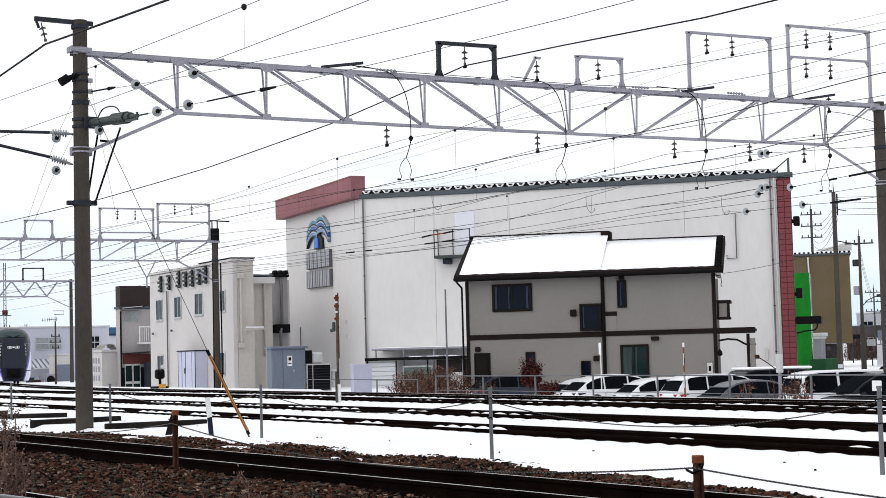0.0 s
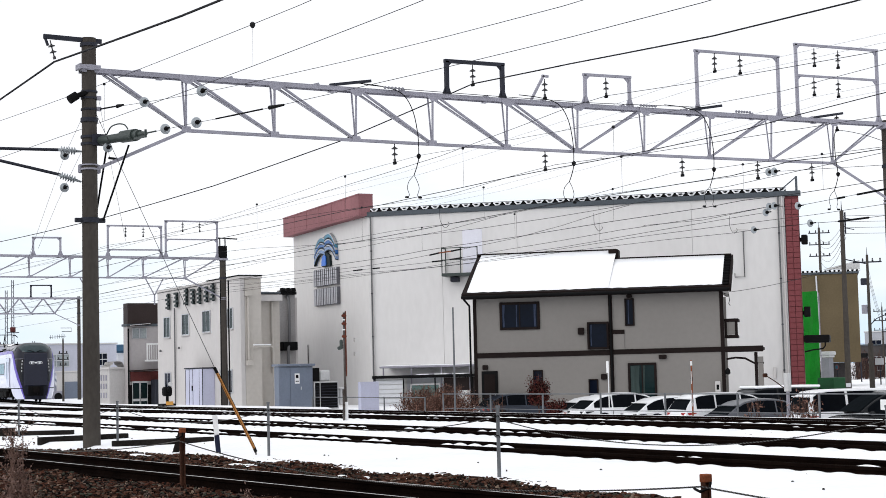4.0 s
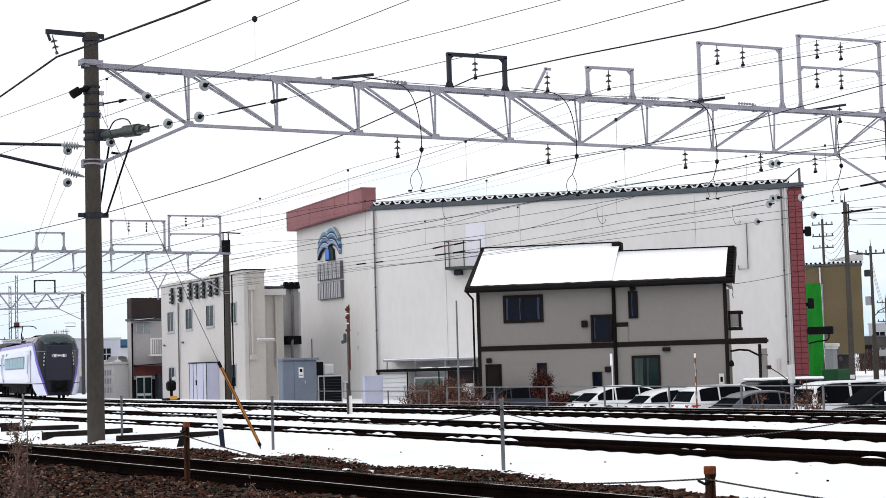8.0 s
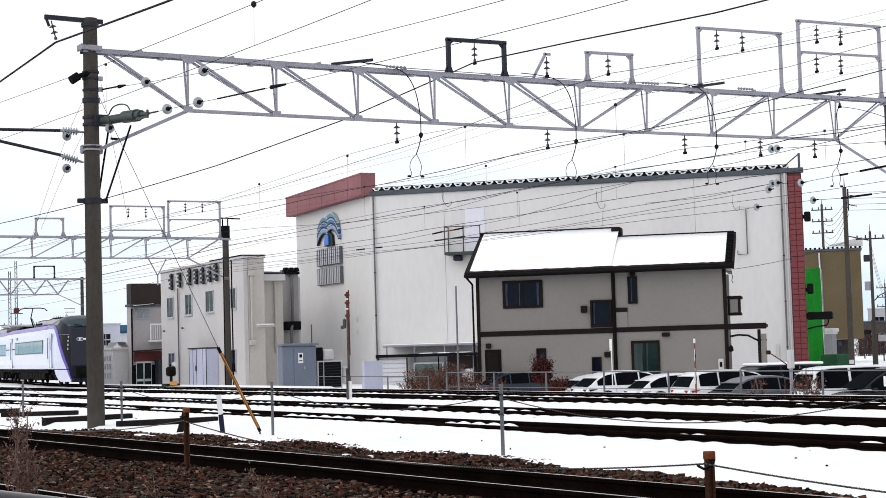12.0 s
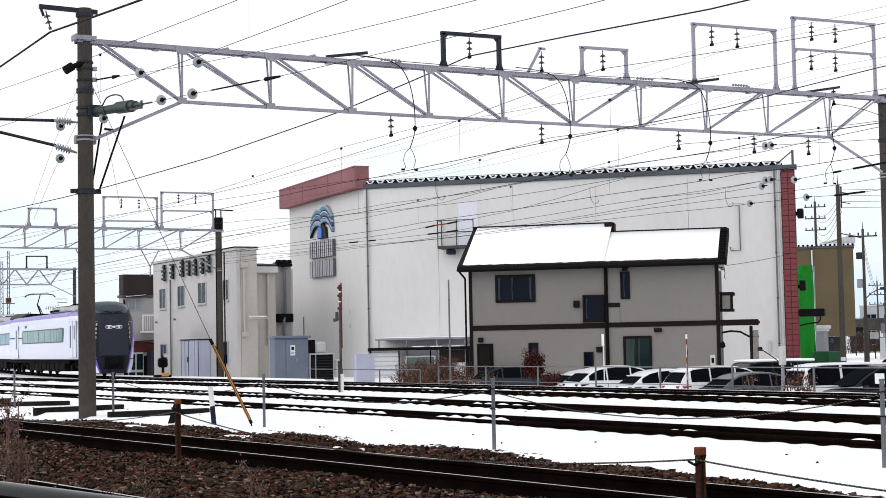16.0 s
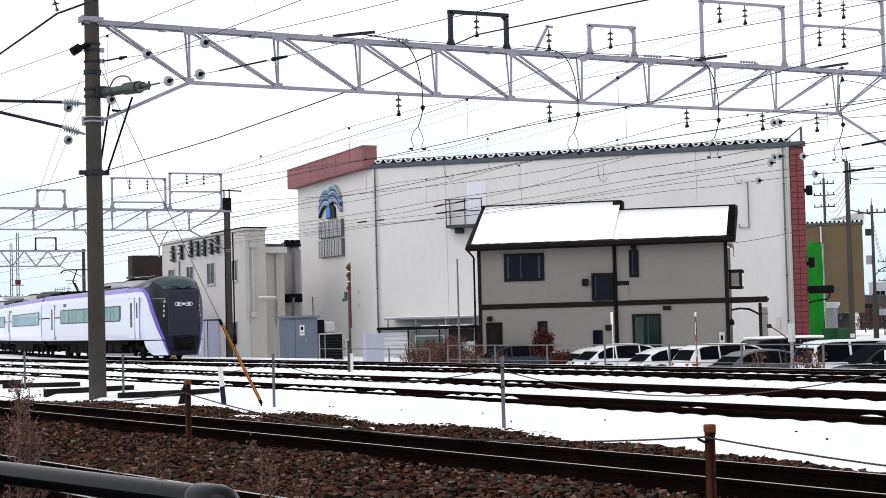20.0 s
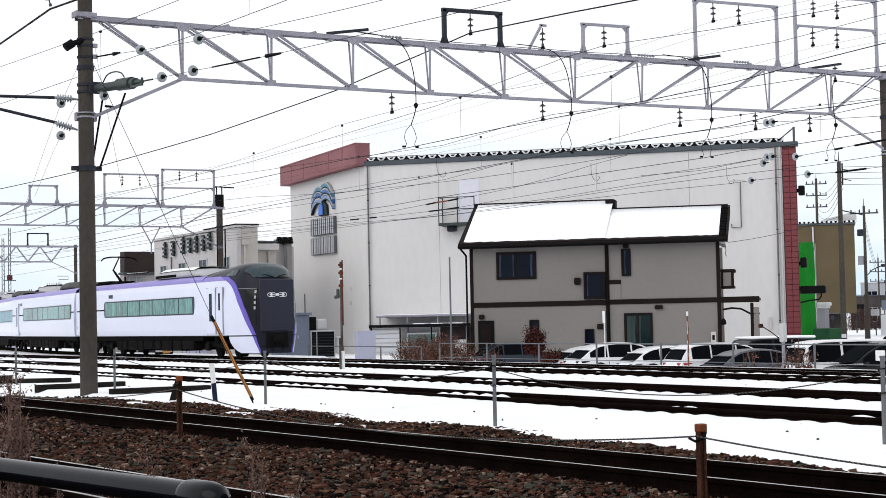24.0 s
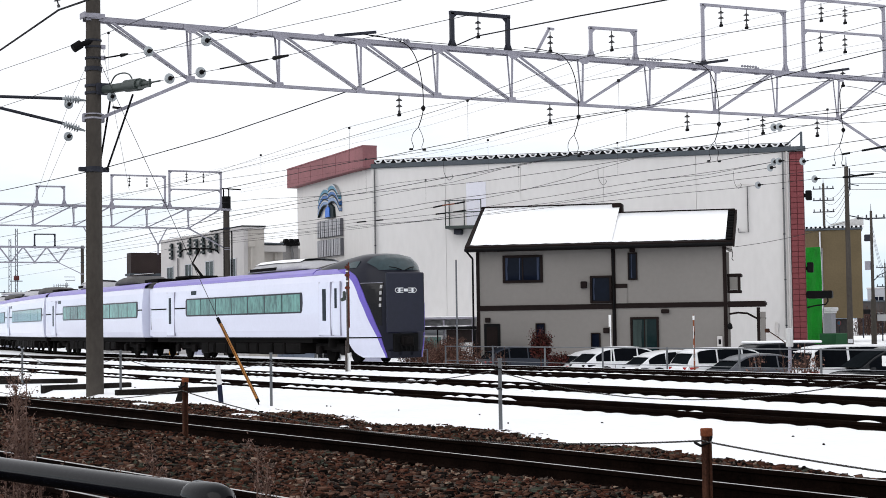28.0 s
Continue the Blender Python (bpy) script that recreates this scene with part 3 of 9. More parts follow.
def left_pole_fittings():
    """Brackets, strain gear and stays on the near pole."""
    g = main_gantry
    arm = part("top_arm", Mesh(GALV_DARK).bar((0, 10.95, 9.16), (0, 12.3, 9.14), 0.08, 0.1).bar((0, 10.98, 9.14), (0, 11.05, 8.95), 0.05, 0.05), g, "dark steel arm at the pole top")
    part("insulator", DARK_INS, arm, "dark porcelain insulator", pose(0, 11.1, 9.08, 14, 0, 0) @ Matrix.Diagonal((1, 1, 0.9, 1)))
    part("collar", Mesh(GALV_DARK).tube((0, 12, 9.0), (0, 12, 9.08), 0.2, n=16), g)
    drum = part("tension_drum", Mesh(GREEN_METAL).tube((0.1, 12.2, 6.82), (1.75, 12.2, 6.69), 0.1, n=14).tube((1.7, 12.2, 6.70), (2.5, 12.2, 6.63), 0.135, n=16).tube((2.5, 12.2, 6.63), (2.75, 12.2, 6.61), 0.1, n=14).tube((2.75, 12.2, 6.61), (3.15, 12.2, 6.58), 0.06, 0.045, n=10).tube((3.15, 12.2, 6.58), (3.75, 12.2, 6.54), 0.018, n=8), g, "green-grey cylindrical tensioning device")
    part("guard", Mesh(GREEN_METAL).line(smooth_path([(0.9, 12.1, 6.85), (1.2, 12.1, 6.98), (1.7, 12.1, 6.98), (2.1, 12.1, 6.9), (2.3, 12.1, 6.78)]), 0.016), drum)
    part("clevis", Mesh(GREEN_METAL).bar((2.7, 12.1, 6.52), (3.4, 12.1, 6.47), 0.03, 0.04).bar((3.4, 12.1, 6.45), (3.4, 12.1, 6.62), 0.04, 0.04, (0, 1, 0)), drum)
    part("drum_band", Mesh(GALV_DARK).tube((0, 12, 6.72), (0, 12, 6.78), 0.2, n=16).tube((0, 12, 6.88), (0, 12, 6.94), 0.2, n=16).box(0.1, 12.0, 6.7, 0.24, 12.32, 6.96, None, 0.01), g, "dark clamp band")
    for sx in (-0.1, 0.16):
        part("stay_rod", Mesh(BLACK_IRON).tube((sx, 12.15 + (0.1 if sx > 0 else 0), 4.98), (sx, 12.6 + (0.28 if sx > 0 else -0.15), 6.75), 0.025, n=6), g, "black diagonal rod")
    part("stay_cross", Mesh(BLACK_IRON).bar((0, 12.45, 6.45), (0, 12.75, 6.43), 0.04, 0.05), g)
    part("band", Mesh(GALV_DARK).tube((0, 12, 4.94), (0, 12, 5.06), 0.21, n=16).box(-0.05, 11.65, 4.95, 0.05, 12.35, 5.05, None, 0.01), g, "dark clamp band")
    for z0, z1, z2 in ((6.62, 6.60, 6.58), (6.31, 6.03, 5.86)):
        a = part("cantilever_tube", Mesh(GALV_DARK).tube((-0.5, 10.0, z0 + (z0 - z1) * 0.2), (-0.1, 11.35, z1), 0.035, n=8), g, "cantilever tube of the overhead line")
        part("strain_insulator", Mesh(PORCELAIN).lathe([(0.03, 0), (0.035, 0.05)] + [q for i in range(6) for q in ((0.035, 0.06 + i * 0.06), (0.09, 0.075 + i * 0.06), (0.035, 0.1 + i * 0.06))] + [(0.03, 0.45), (0.02, 0.55)], (-0.1, 11.3, z1), (0.02, 1, (z2 - z1) * 1.6), 12), a, "white ribbed porcelain insulator")
    lug = part("switch_box", Mesh(BLACK_IRON).tube((0.1, 11.62, 7.8), (0.1, 12.05, 7.98), 0.06, n=10).tube((0.1, 11.5, 7.72), (0.1, 11.68, 7.84), 0.1, n=12), g, "black fitting strapped to the pole")
    for z in (7.93, 7.52, 7.78):
        part("strap", Mesh(GALV_DARK).tube((0, 12, z), (0, 12, z + 0.045), 0.192, n=16), g)
    for z in (7.55, 7.8):
        part("strap_lug", Mesh(GALV).box(0.1, 12.13, z - 0.05, 0.16, 12.24, z + 0.05, None, 0.01), g)
    for px, y, z in ((3.07, 12.2, 7.26), (6.31, 12.2, 6.98), (4.3, 12.2, 6.51), (6.01, 12.2, 6.40), (0.68, 12.2, 6.59), (-1.05, 11.75, 6.61), (-1.09, 11.75, 5.86)):
        di = part("disc_insulator", DISC, g, "grey disc insulator", pose(px, y, z))
        part("cap", DISC_CAP, di, "dark iron cap")
    for pts in ([(-0.03, 11.85, 7.37), (-1.05, 11.75, 6.61), (-2.43, 11.75, 5.62), (-4.2, 11.75, 4.3)], [(-0.08, 11.85, 6.6), (-1.09, 11.75, 5.86), (-1.67, 11.75, 5.55), (-3.2, 11.75, 4.6)], [(0.1, 12.2, 7.75), (0.68, 12.2, 6.59), (1.8, 12.2, 4.4)]):
        part("thin_stay", Mesh(WIRE).line(pts, 0.0035, 5), g)
    part("turnbuckle", Mesh(BLACK_IRON).tube((0.2, 12.2, 7.54), (1.2, 12.2, 7.45), 0.018, n=8).tube((1.35, 12.2, 7.43), (1.75, 12.2, 7.40), 0.045, 0.02, n=8), g)
    part("turnbuckle", Mesh(BLACK_IRON).tube((7.0, 12.2, 6.33), (9.2, 12.2, 6.19), 0.015, n=8).tube((9.5, 12.2, 6.17), (10.1, 12.2, 6.13), 0.04, 0.02, n=8), g)
    part("junction_box", Mesh(GALV).box(-0.25, 11.8, 6.1, -0.1, 12.3, 6.3, None, 0.02), g)


DISC = Mesh(PORCELAIN).lathe([(0.02, -0.03), (0.085, -0.035), (0.105, -0.02), (0.11, 0.0), (0.095, 0.012), (0.045, 0.022), (0.04, 0.03)], axis=(1, 0, 0), n=18).data("disc")
DISC_CAP = Mesh(BLACK_IRON).lathe([(0.045, 0.028), (0.05, 0.06), (0.035, 0.1), (0.016, 0.12), (0.016, 0.22)], axis=(1, 0, 0), n=12).data("cap")
left_pole_fittings()

far_gantry = gantry(-82.1, 10.6, 34.35, -0.2, -0.3, 7.64, 6.6, [2.6, 4.8, 6.9, 9.1, 11.2, 13.3, 15.4, 17.4, 19.3, 21.6], 1, 0.19, 8.2)
portal(far_gantry, 12 + 11.35 + 0.75, 25.5, 7.7, 8.6, None, None, 0.09)
for a, b, top, mid in ((28.0, 30.9, 9.3, 8.05), (31.15, 34.05, 9.62, 8.65)):
    f = portal(far_gantry, a, b, 7.7, top, mid, None, 0.09)
    for q in (0.33, 0.66):
        hanger(f, a + (b - a) * q, top)
part("pole_cap", Mesh(BLACK_IRON).tube((0, 34.35, 7.7), (0, 34.35, 8.35), 0.24, n=12).bar((0, 34.0, 8.78), (0, 35.2, 8.74), 0.06, 0.06).bar((0, 34.2, 8.3), (0, 34.2, 8.78), 0.05, 0.05).bar((0, 34.5, 8.3), (0, 34.5, 8.76), 0.05, 0.05), far_gantry, "black cap with a bracket")
part("ladder_bar", Mesh(BLACK_IRON).line([(0.22, 34.1, -0.2), (0.22, 34.1, 6.5)], 0.03).line([(0.25, 34.55, -0.2), (0.25, 34.55, 6.5)], 0.04), far_gantry, "cables clipped to the pole")
for yy in (13.5, 20.0, 26.5, 30.0):
    part("drop_bracket", Mesh(GALV).bar((0, yy, 6.6), (0, yy + 0.5, 5.7), 0.05, 0.05).bar((0, yy + 1.0, 6.6), (0, yy + 0.5, 5.7), 0.05, 0.05).bar((0, yy + 0.5, 5.7), (0, yy + 0.5, 5.2), 0.06, 0.06), far_gantry, "hanging bracket of the overhead line")
third_gantry = gantry(-150.0, 22.0, 48.3, -0.3, -0.3, 8.95, 7.55, [2.0 + 2.2 * i for i in range(11)], 20, 0.17, 9.3, bold=2.0, warren=True)
portal(third_gantry, 43.8, 45.7, 9.0, 10.15, None, GALV_DARK, 0.12)


# ---- wires ----
def sag_line(a, b, sag, n=14):
    a, b = Vector(a), Vector(b)
    return [a.lerp(b, i / n) - Vector((0, 0, 4 * sag * (i / n) * (1 - i / n))) for i in range(n + 1)]


def wire(pts, r=0.012, label="thin black overhead wire", name="overhead_wire"):
    return solo(name, Mesh(WIRE).line(pts, r, 5), label, "wire", group="overhead wires")


def along(y, r, *pts):
    """A wire along the railway at y, through places x, z; it goes on level past the last gantry."""
    m = Mesh(WIRE)
    r = r * 0.8 if r > 0.02 else r * 0.54
    path = []
    for (xa, za), (xb, zb) in zip(pts, pts[1:]):
        path += [p for p in sag_line((xa, y, za), (xb, y, zb), 0.0008 * (xb - xa) ** 2 * 0.1, 6)][:-1]
    path.append(Vector((pts[-1][0], y, pts[-1][1])))
    return solo("overhead_wire", m.line(path, r, 5), "thin black overhead wire along the tracks", "wire", group="overhead wires")


along(11.1, 0.030, (-82, 7.9), (-40.8, 8.36), (-36.1, 8.53), (-28.3, 8.02), (-12, 7.3))
along(12.6, 0.012, (-82, 8.9), (-46.3, 8.72), (-37.2, 8.31), (-34.68, 8.23), (-28.5, 8.03), (-26.38, 7.97), (-10, 7.8))
along(13.5, 0.013, (-82, 8.3), (-49.8, 8.13), (-38.98, 7.83), (-30.55, 7.65), (-23.88, 7.55), (-10, 7.5))
along(22.31, 0.022, (-120, 8.6), (-82.3, 8.33), (-66.1, 8.06), (-54.0, 8.09), (-44.1, 8.36), (-37.58, 8.76), (-36.39, 8.84), (-31.89, 8.59), (-26.7, 8.27), (-22.57, 8.15), (-10, 8.1))
along(12.2, 0.009, (-32.7, 6.54), (-30.39, 6.40), (-28.5, 6.26), (-23.48, 5.98), (-20.54, 5.82), (-17.42, 5.67), (-14.73, 5.57), (-9, 5.5))
along(12.2, 0.009, (-36.4, 7.56), (-33.4, 7.26), (-30.1, 6.95), (-27.45, 6.74), (-23.86, 6.48), (-20.52, 6.27), (-17.6, 6.11), (-10, 5.9))
along(26.6, 0.014, (-36.4, 8.8), (-30.9, 8.43), (-26.3, 8.2), (-14, 8.0))
along(19.94, 0.008, (-82, 6.25), (-52, 6.15), (-41.6, 6.54), (-39.4, 6.66), (-35.1, 6.69), (-22, 6.2), (-10, 6.5))
along(21.8, 0.012, (-82, 6.9), (-64.6, 6.67), (-49.33, 6.68), (-37.32, 7.03), (-36.21, 7.1), (-33.1, 7.3), (-31.41, 7.42), (-29.89, 7.46))
along(19.94, 0.015600000000000001, (-130, 5.63), (-73.62, 5.53), (-58.3, 5.56), (-47.62, 5.68), (-41.53, 5.71), (-39.23, 5.71), (-37.18, 5.67), (-35.4, 5.68), (-33.11, 5.68), (-31.23, 5.69), (-28.97, 5.67), (-26.76, 5.64), (-23.44, 5.64), (-21.62, 5.72), (-19.61, 5.78), (-8, 5.83))
along(24.5, 0.0117, (-130, 7.51), (-71.59, 7.41), (-58.5, 7.03), (-51.47, 6.84), (-47.23, 6.71), (-44.93, 6.62), (-41.63, 6.52), (-39.78, 6.61), (-37.79, 6.7), (-35.91, 6.75), (-34.07, 6.67), (-32.69, 6.58), (-29.81, 6.5), (-27.85, 6.44), (-24.13, 6.33), (-8, 6.38))
along(24.5, 0.0169, (-130, 5.4), (-71.68, 5.3), (-58.57, 5.57), (-52.22, 5.63), (-48.92, 5.64), (-46.5, 5.63), (-44.99, 5.64), (-41.51, 5.68), (-39.59, 5.69), (-37.85, 5.7), (-36.19, 5.72), (-32.86, 5.69), (-28.86, 5.65), (-26.8, 5.74), (-25.59, 5.68), (-24.17, 5.66), (-8, 5.71))
along(29.1, 0.013000000000000001, (-82, 7.17), (-70.87, 7.07), (-65.75, 6.9), (-58.1, 6.48), (-53.44, 6.32), (-47.08, 6.15), (-43.0, 6.12), (-40.86, 6.12), (-38.31, 6.14), (-35.73, 6.18), (-34.29, 6.18), (-31.85, 6.27), (-28.71, 6.37), (-8, 6.42))
along(24.5, 0.010400000000000001, (-82, 5.75), (-59.69, 5.65), (-52.23, 5.47), (-47.3, 5.42), (-45.0, 5.47), (-41.52, 5.51), (-38.43, 5.68))
along(29.1, 0.015600000000000001, (-130, 5.62), (-85.16, 5.52), (-68.3, 5.69), (-62.07, 5.65), (-57.16, 5.66), (-53.48, 5.65), (-51.27, 5.69), (-48.59, 5.7), (-45.14, 5.68), (-41.94, 5.7), (-39.72, 5.71), (-35.39, 5.7), (-33.86, 5.74), (-32.09, 5.7), (-28.76, 5.71), (-8, 5.76))
wire_l5 = along(31.0, 0.013000000000000001, (-81.74, 6.08), (-66.13, 5.81), (-59.89, 5.71), (-56.29, 5.72), (-53.64, 5.79), (-51.77, 5.81), (-48.09, 5.92), (-45.16, 6.11), (-43.22, 6.29), (-41.4, 6.42))
wire_l6 = along(33.0, 0.013000000000000001, (-87.03, 6.01), (-70.4, 5.88), (-63.76, 5.86), (-61.67, 5.82), (-56.89, 5.76), (-55.34, 5.76), (-51.83, 5.84), (-48.1, 5.89), (-44.75, 5.96), (-38.94, 5.98), (-37.27, 6.02))
wire_l7 = along(33.0, 0.013000000000000001, (-110, 6.39), (-87.02, 6.29), (-80.45, 6.21), (-70.41, 5.75), (-63.76, 5.72), (-58.51, 5.58), (-54.71, 5.65), (-48.12, 5.65), (-43.2, 5.76), (-38.95, 5.84), (-37.41, 5.86))
along(34.0, 0.013000000000000001, (-82, 5.91), (-67.96, 5.81), (-56.37, 5.65), (-49.58, 5.72), (-45.21, 5.78), (-40.14, 5.76), (-36.32, 5.73), (-33.64, 5.76), (-8, 5.81))
wire_l9 = along(34.0, 0.013000000000000001, (-82, 5.81), (-62.52, 5.71), (-53.42, 5.61), (-48.51, 5.6), (-43.39, 5.56), (-40.16, 5.5), (-39.09, 5.51), (-36.58, 5.49), (-35.4, 5.44), (-33.66, 5.44), (-8, 5.49))
wire_l10 = along(33.5, 0.013000000000000001, (-44, 6.07), (-40.91, 5.97), (-37.84, 6.09), (-36.53, 5.99), (-35.07, 6.04), (-33.12, 6.11), (-8, 6.16))
along(29.1, 0.0117, (-82, 6.69), (-53.43, 6.59), (-47.42, 6.45), (-42.35, 6.52), (-39.67, 6.67), (-36.82, 6.82), (-36.06, 6.81), (-35.01, 6.73), (-33.8, 6.7), (-32.04, 6.63), (-28.7, 6.51), (-8, 6.56))
wire_m4 = along(31.0, 0.0117, (-44, 6.92), (-39.94, 6.82), (-37.78, 6.78), (-34.84, 6.7), (-30.61, 6.38), (-8, 6.43))
along(30.43, 0.006, (-82, 9.0), (-55, 9.0), (-36.4, 9.75), (-20, 9.4))
along(31.37, 0.006, (-82, 9.0), (-55, 9.0), (-36.4, 9.75), (-20, 9.4))
along(34.2, 0.006, (-82, 8.6), (-55, 8.5), (-36.4, 9.25), (-20, 9.0))
along(35.17, 0.006, (-82, 8.6), (-55, 8.5), (-36.4, 9.25), (-20, 9.0))
for y, z in ((14.5, 5.2), (26.0, 6.2), (27.5, 5.0), (30.0, 6.6), (33.0, 7.0)):
    along(y + 4, 0.013, (-220, z + 1.0), (-150, z + 0.8), (-116, z), (-82, z + 0.6))


def dropper(y, x, z0, z1):
    return solo("dropper_wire", Mesh(WIRE).line([(x, y, z0), (x, y, z1)], 0.003, 4).box(x - 0.03, y - 0.03, z0 - 0.03, x + 0.03, y + 0.03, z0 + 0.03, None, 0.015), "thin dropper with a black clamp", "wire", group="droppers")


for y, x, z0, z1 in ((12.6, -37.1, 8.29, 7.41), (19.94, -44.99, 6.46, 5.72), (19.94, -39.18, 6.63, 5.71), (19.94, -33.06, 6.6, 5.68), (29.1, -39.67, 6.67, 5.71), (24.5, -39.54, 6.54, 5.69), (29.1, -45.09, 6.43, 5.68), (29.1, -33.8, 6.7, 5.74), (29.1, -30.79, 6.6, 5.71), (19.94, -27.1, 6.27, 5.69), (29.1, -51.22, 6.52, 5.69), (24.5, -47.0, 6.7, 5.63), (24.5, -33.0, 6.6, 5.69)):
    dropper(y, x, z0, z1)


def wire_discs():
    """Disc insulators and strain rods let into the wires."""
    for w, x, y, z in ((wire_m4, -34.93, 31.0, 6.70), (wire_m4, -34.7, 31.0, 6.69), (wire_l6, -37.22, 33.0, 6.02), (wire_l6, -37.0, 33.0, 6.02), (wire_l7, -37.38, 33.0, 5.86), (wire_l10, -36.53, 33.5, 5.99), (wire_l9, -39.09, 34.0, 5.51), (wire_l9, -36.58, 34.0, 5.49)):
        di = part("disc_insulator", DISC, w, "grey disc insulator", pose(x, y, z) @ Matrix.Diagonal((1.05, 1.05, 1.05, 1)))
        part("cap", DISC_CAP, di, "dark iron cap")
    for w, a, b in ((wire_l5, (-54.0, 31.0, 5.77), (-53.3, 31.0, 5.80)), (wire_l5, (-52.4, 31.0, 5.80), (-51.7, 31.0, 5.82)), (wire_l6, (-64.2, 33.0, 5.86), (-63.4, 33.0, 5.85)), (wire_l6, (-62.4, 33.0, 5.83), (-61.8, 33.0, 5.82)), (wire_l6, (-57.3, 33.0, 5.77), (-56.5, 33.0, 5.76)), (wire_l6, (-55.9, 33.0, 5.76), (-55.0, 33.0, 5.77)), (wire_l10, (-34.9, 33.5, 6.04), (-34.6, 33.5, 6.05)), (wire_l10, (-34.1, 33.5, 6.07), (-32.6, 33.5, 6.12)), (wire_l9, (-35.4, 34.0, 5.44), (-34.2, 34.0, 5.44))):
        part("strain_rod", Mesh(BLACK_IRON).tube(a, b, 0.03, n=6), w, "black strain rod")
    part("wooden_strain_bar", Mesh(ORANGE_RUST).tube((-53.3, 31.0, 5.80), (-52.4, 31.0, 5.80), 0.025, n=6), wire_l5, "orange strain insulator")


solo("dropper_wire", Mesh(WIRE).line([(-28.5, 12.6, 8.02), (-30.55, 13.5, 7.66)], 0.0025, 4).lathe([(0.02, -0.06), (0.055, -0.02), (0.055, 0.03), (0.02, 0.06)], (-28.5, 12.6, 8.02), n=8), "thin dropper with a black clamp", "wire", group="droppers")


def jumper(y, hung=False):
    """A black lead from the beam down to the wires, ending in a loop."""
    pts = smooth_path([(0.2, y - 1.7, 8.68), (0.2, y - 1.0, 8.64), (0.2, y - 0.45, 8.5), (0.2, y - 0.15, 8.1), (0.18, y, 7.5), (0.12, y + 0.05, 6.95), (0.1, y + 0.01, 6.7), (0.05, y - 0.06, 6.45)])
    if hung:
        hanger(main_gantry, y + 0.2, 8.80)
        pts = smooth_path([(0.05, y + 0.2, 8.26), (0.1, y + 0.02, 8.18), (0.12, y - 0.05, 7.95), (0.12, y - 0.02, 7.4), (0.12, y + 0.05, 6.95), (0.1, y + 0.01, 6.7), (0.05, y - 0.06, 6.45)])
        part("cross_wire", Mesh(WIRE).line(sag_line((0.05, y + 0.2, 8.27), (0.2, y + 2.0, 7.95), -0.06), 0.009, 5), main_gantry)
    j = part("jumper_lead", Mesh(BLACK_IRON).line(pts, 0.012, 6), main_gantry, "black jumper lead")
    for s in (-1, 1):
        part("lead_loop", Mesh(BLACK_IRON).line(smooth_path([(0.05, y - 0.06, 6.45), (0, y - 0.06 + s * 0.12, 6.3), (0, y - 0.06 + s * 0.17, 6.12), (0, y - 0.06 + s * 0.12, 5.95), (0, y - 0.06 + s * 0.19, 5.89)]), 0.008, 5), j)
        part("end_clamp", Mesh(BLACK_IRON).box(-0.03, y - 0.06 + s * 0.19 - 0.05, 5.865, 0.03, y - 0.06 + s * 0.19 + 0.05, 5.915, None, 0.015), j)
    part("lead_clamp", Mesh(BLACK_IRON).lathe([(0.02, 0.07), (0.06, 0.03), (0.055, -0.02), (0.02, -0.07)], (0.12, y + 0.05, 6.93), n=8), j)


for y in (20.52, 25.3, 30.12, 34.85):
    jumper(y, y > 34)
for y, s in ((19.0, 0.0), (30.3, 0.0), (34.95, -0.05)):
    part("strain_arm", Mesh(GALV_DARK).bar((0.1, y - 0.9, 8.6), (0.1, y + 0.25, 8.78), 0.06, 0.07), main_gantry, "dark steel strain arm")
part("cross_wire", Mesh(WIRE).line([(0.2, 19.0, 8.66), (0.2, 20.1, 8.61), (0.2, 23.2, 8.60), (0.2, 26.1, 8.60), (0.2, 29.9, 8.68)], 0.009, 5), main_gantry, "black lead along the beam")
for y in (21.1, 25.9, 30.6):
    part("hook_lead", Mesh(WIRE).line(smooth_path([(0.2, y, 5.6), (0.2, y + 0.01, 5.3), (0.2, y + 0.14, 5.12), (0.2, y + 0.27, 5.2), (0.2, y + 0.24, 5.26)]), 0.006, 5), main_gantry, "thin hooked lead")


def bolts():
    """Chains of bolt heads and small lugs along the beam."""
    for y in (13.1, 15.4, 17.7, 20.1, 22.6, 24.4, 27.0, 29.2, 31.6, 33.9):
        part("lug", Mesh(GALV).prism([(-0.12, 8.58), (0.12, 8.58), (0.09, 8.64)], -0.02, 0.02), main_gantry, "", pose(0.1, y, 0, 0, 0, 90))
    for y0, z in ((19.6, 8.62), (27.6, 8.62), (31.0, 8.62)):
        for k in range(6):
            part("strain_shed", Mesh(PALE_SHED).lathe([(0.015, -0.04), (0.038, -0.01), (0.038, 0.01), (0.015, 0.04)], (0.2, y0 + k * 0.1, z), (0, 1, 0), 10), main_gantry)


def settle(g, keep):
    """Lets the beam and all it carries hang by its own weight: low in the middle and at the near end."""
    def drop(y):
        d = y - 12.0
        return -0.085 + 0.0052 * d - 0.055 * max(0.0, math.sin(math.pi * d / 25.0))

    def sink(ob):
        if ob.name.split(".")[0] in keep:
            return
        if ob.matrix_basis.translation.length > 0.01 or ob.data.users > 1:
            ob.location.z += drop(ob.matrix_basis.translation.y)
            return
        for v in ob.data.vertices:
            v.co.z += drop(v.co.y)
        for c in ob.children:
            sink(c)

    for ob in g.children:
        sink(ob)


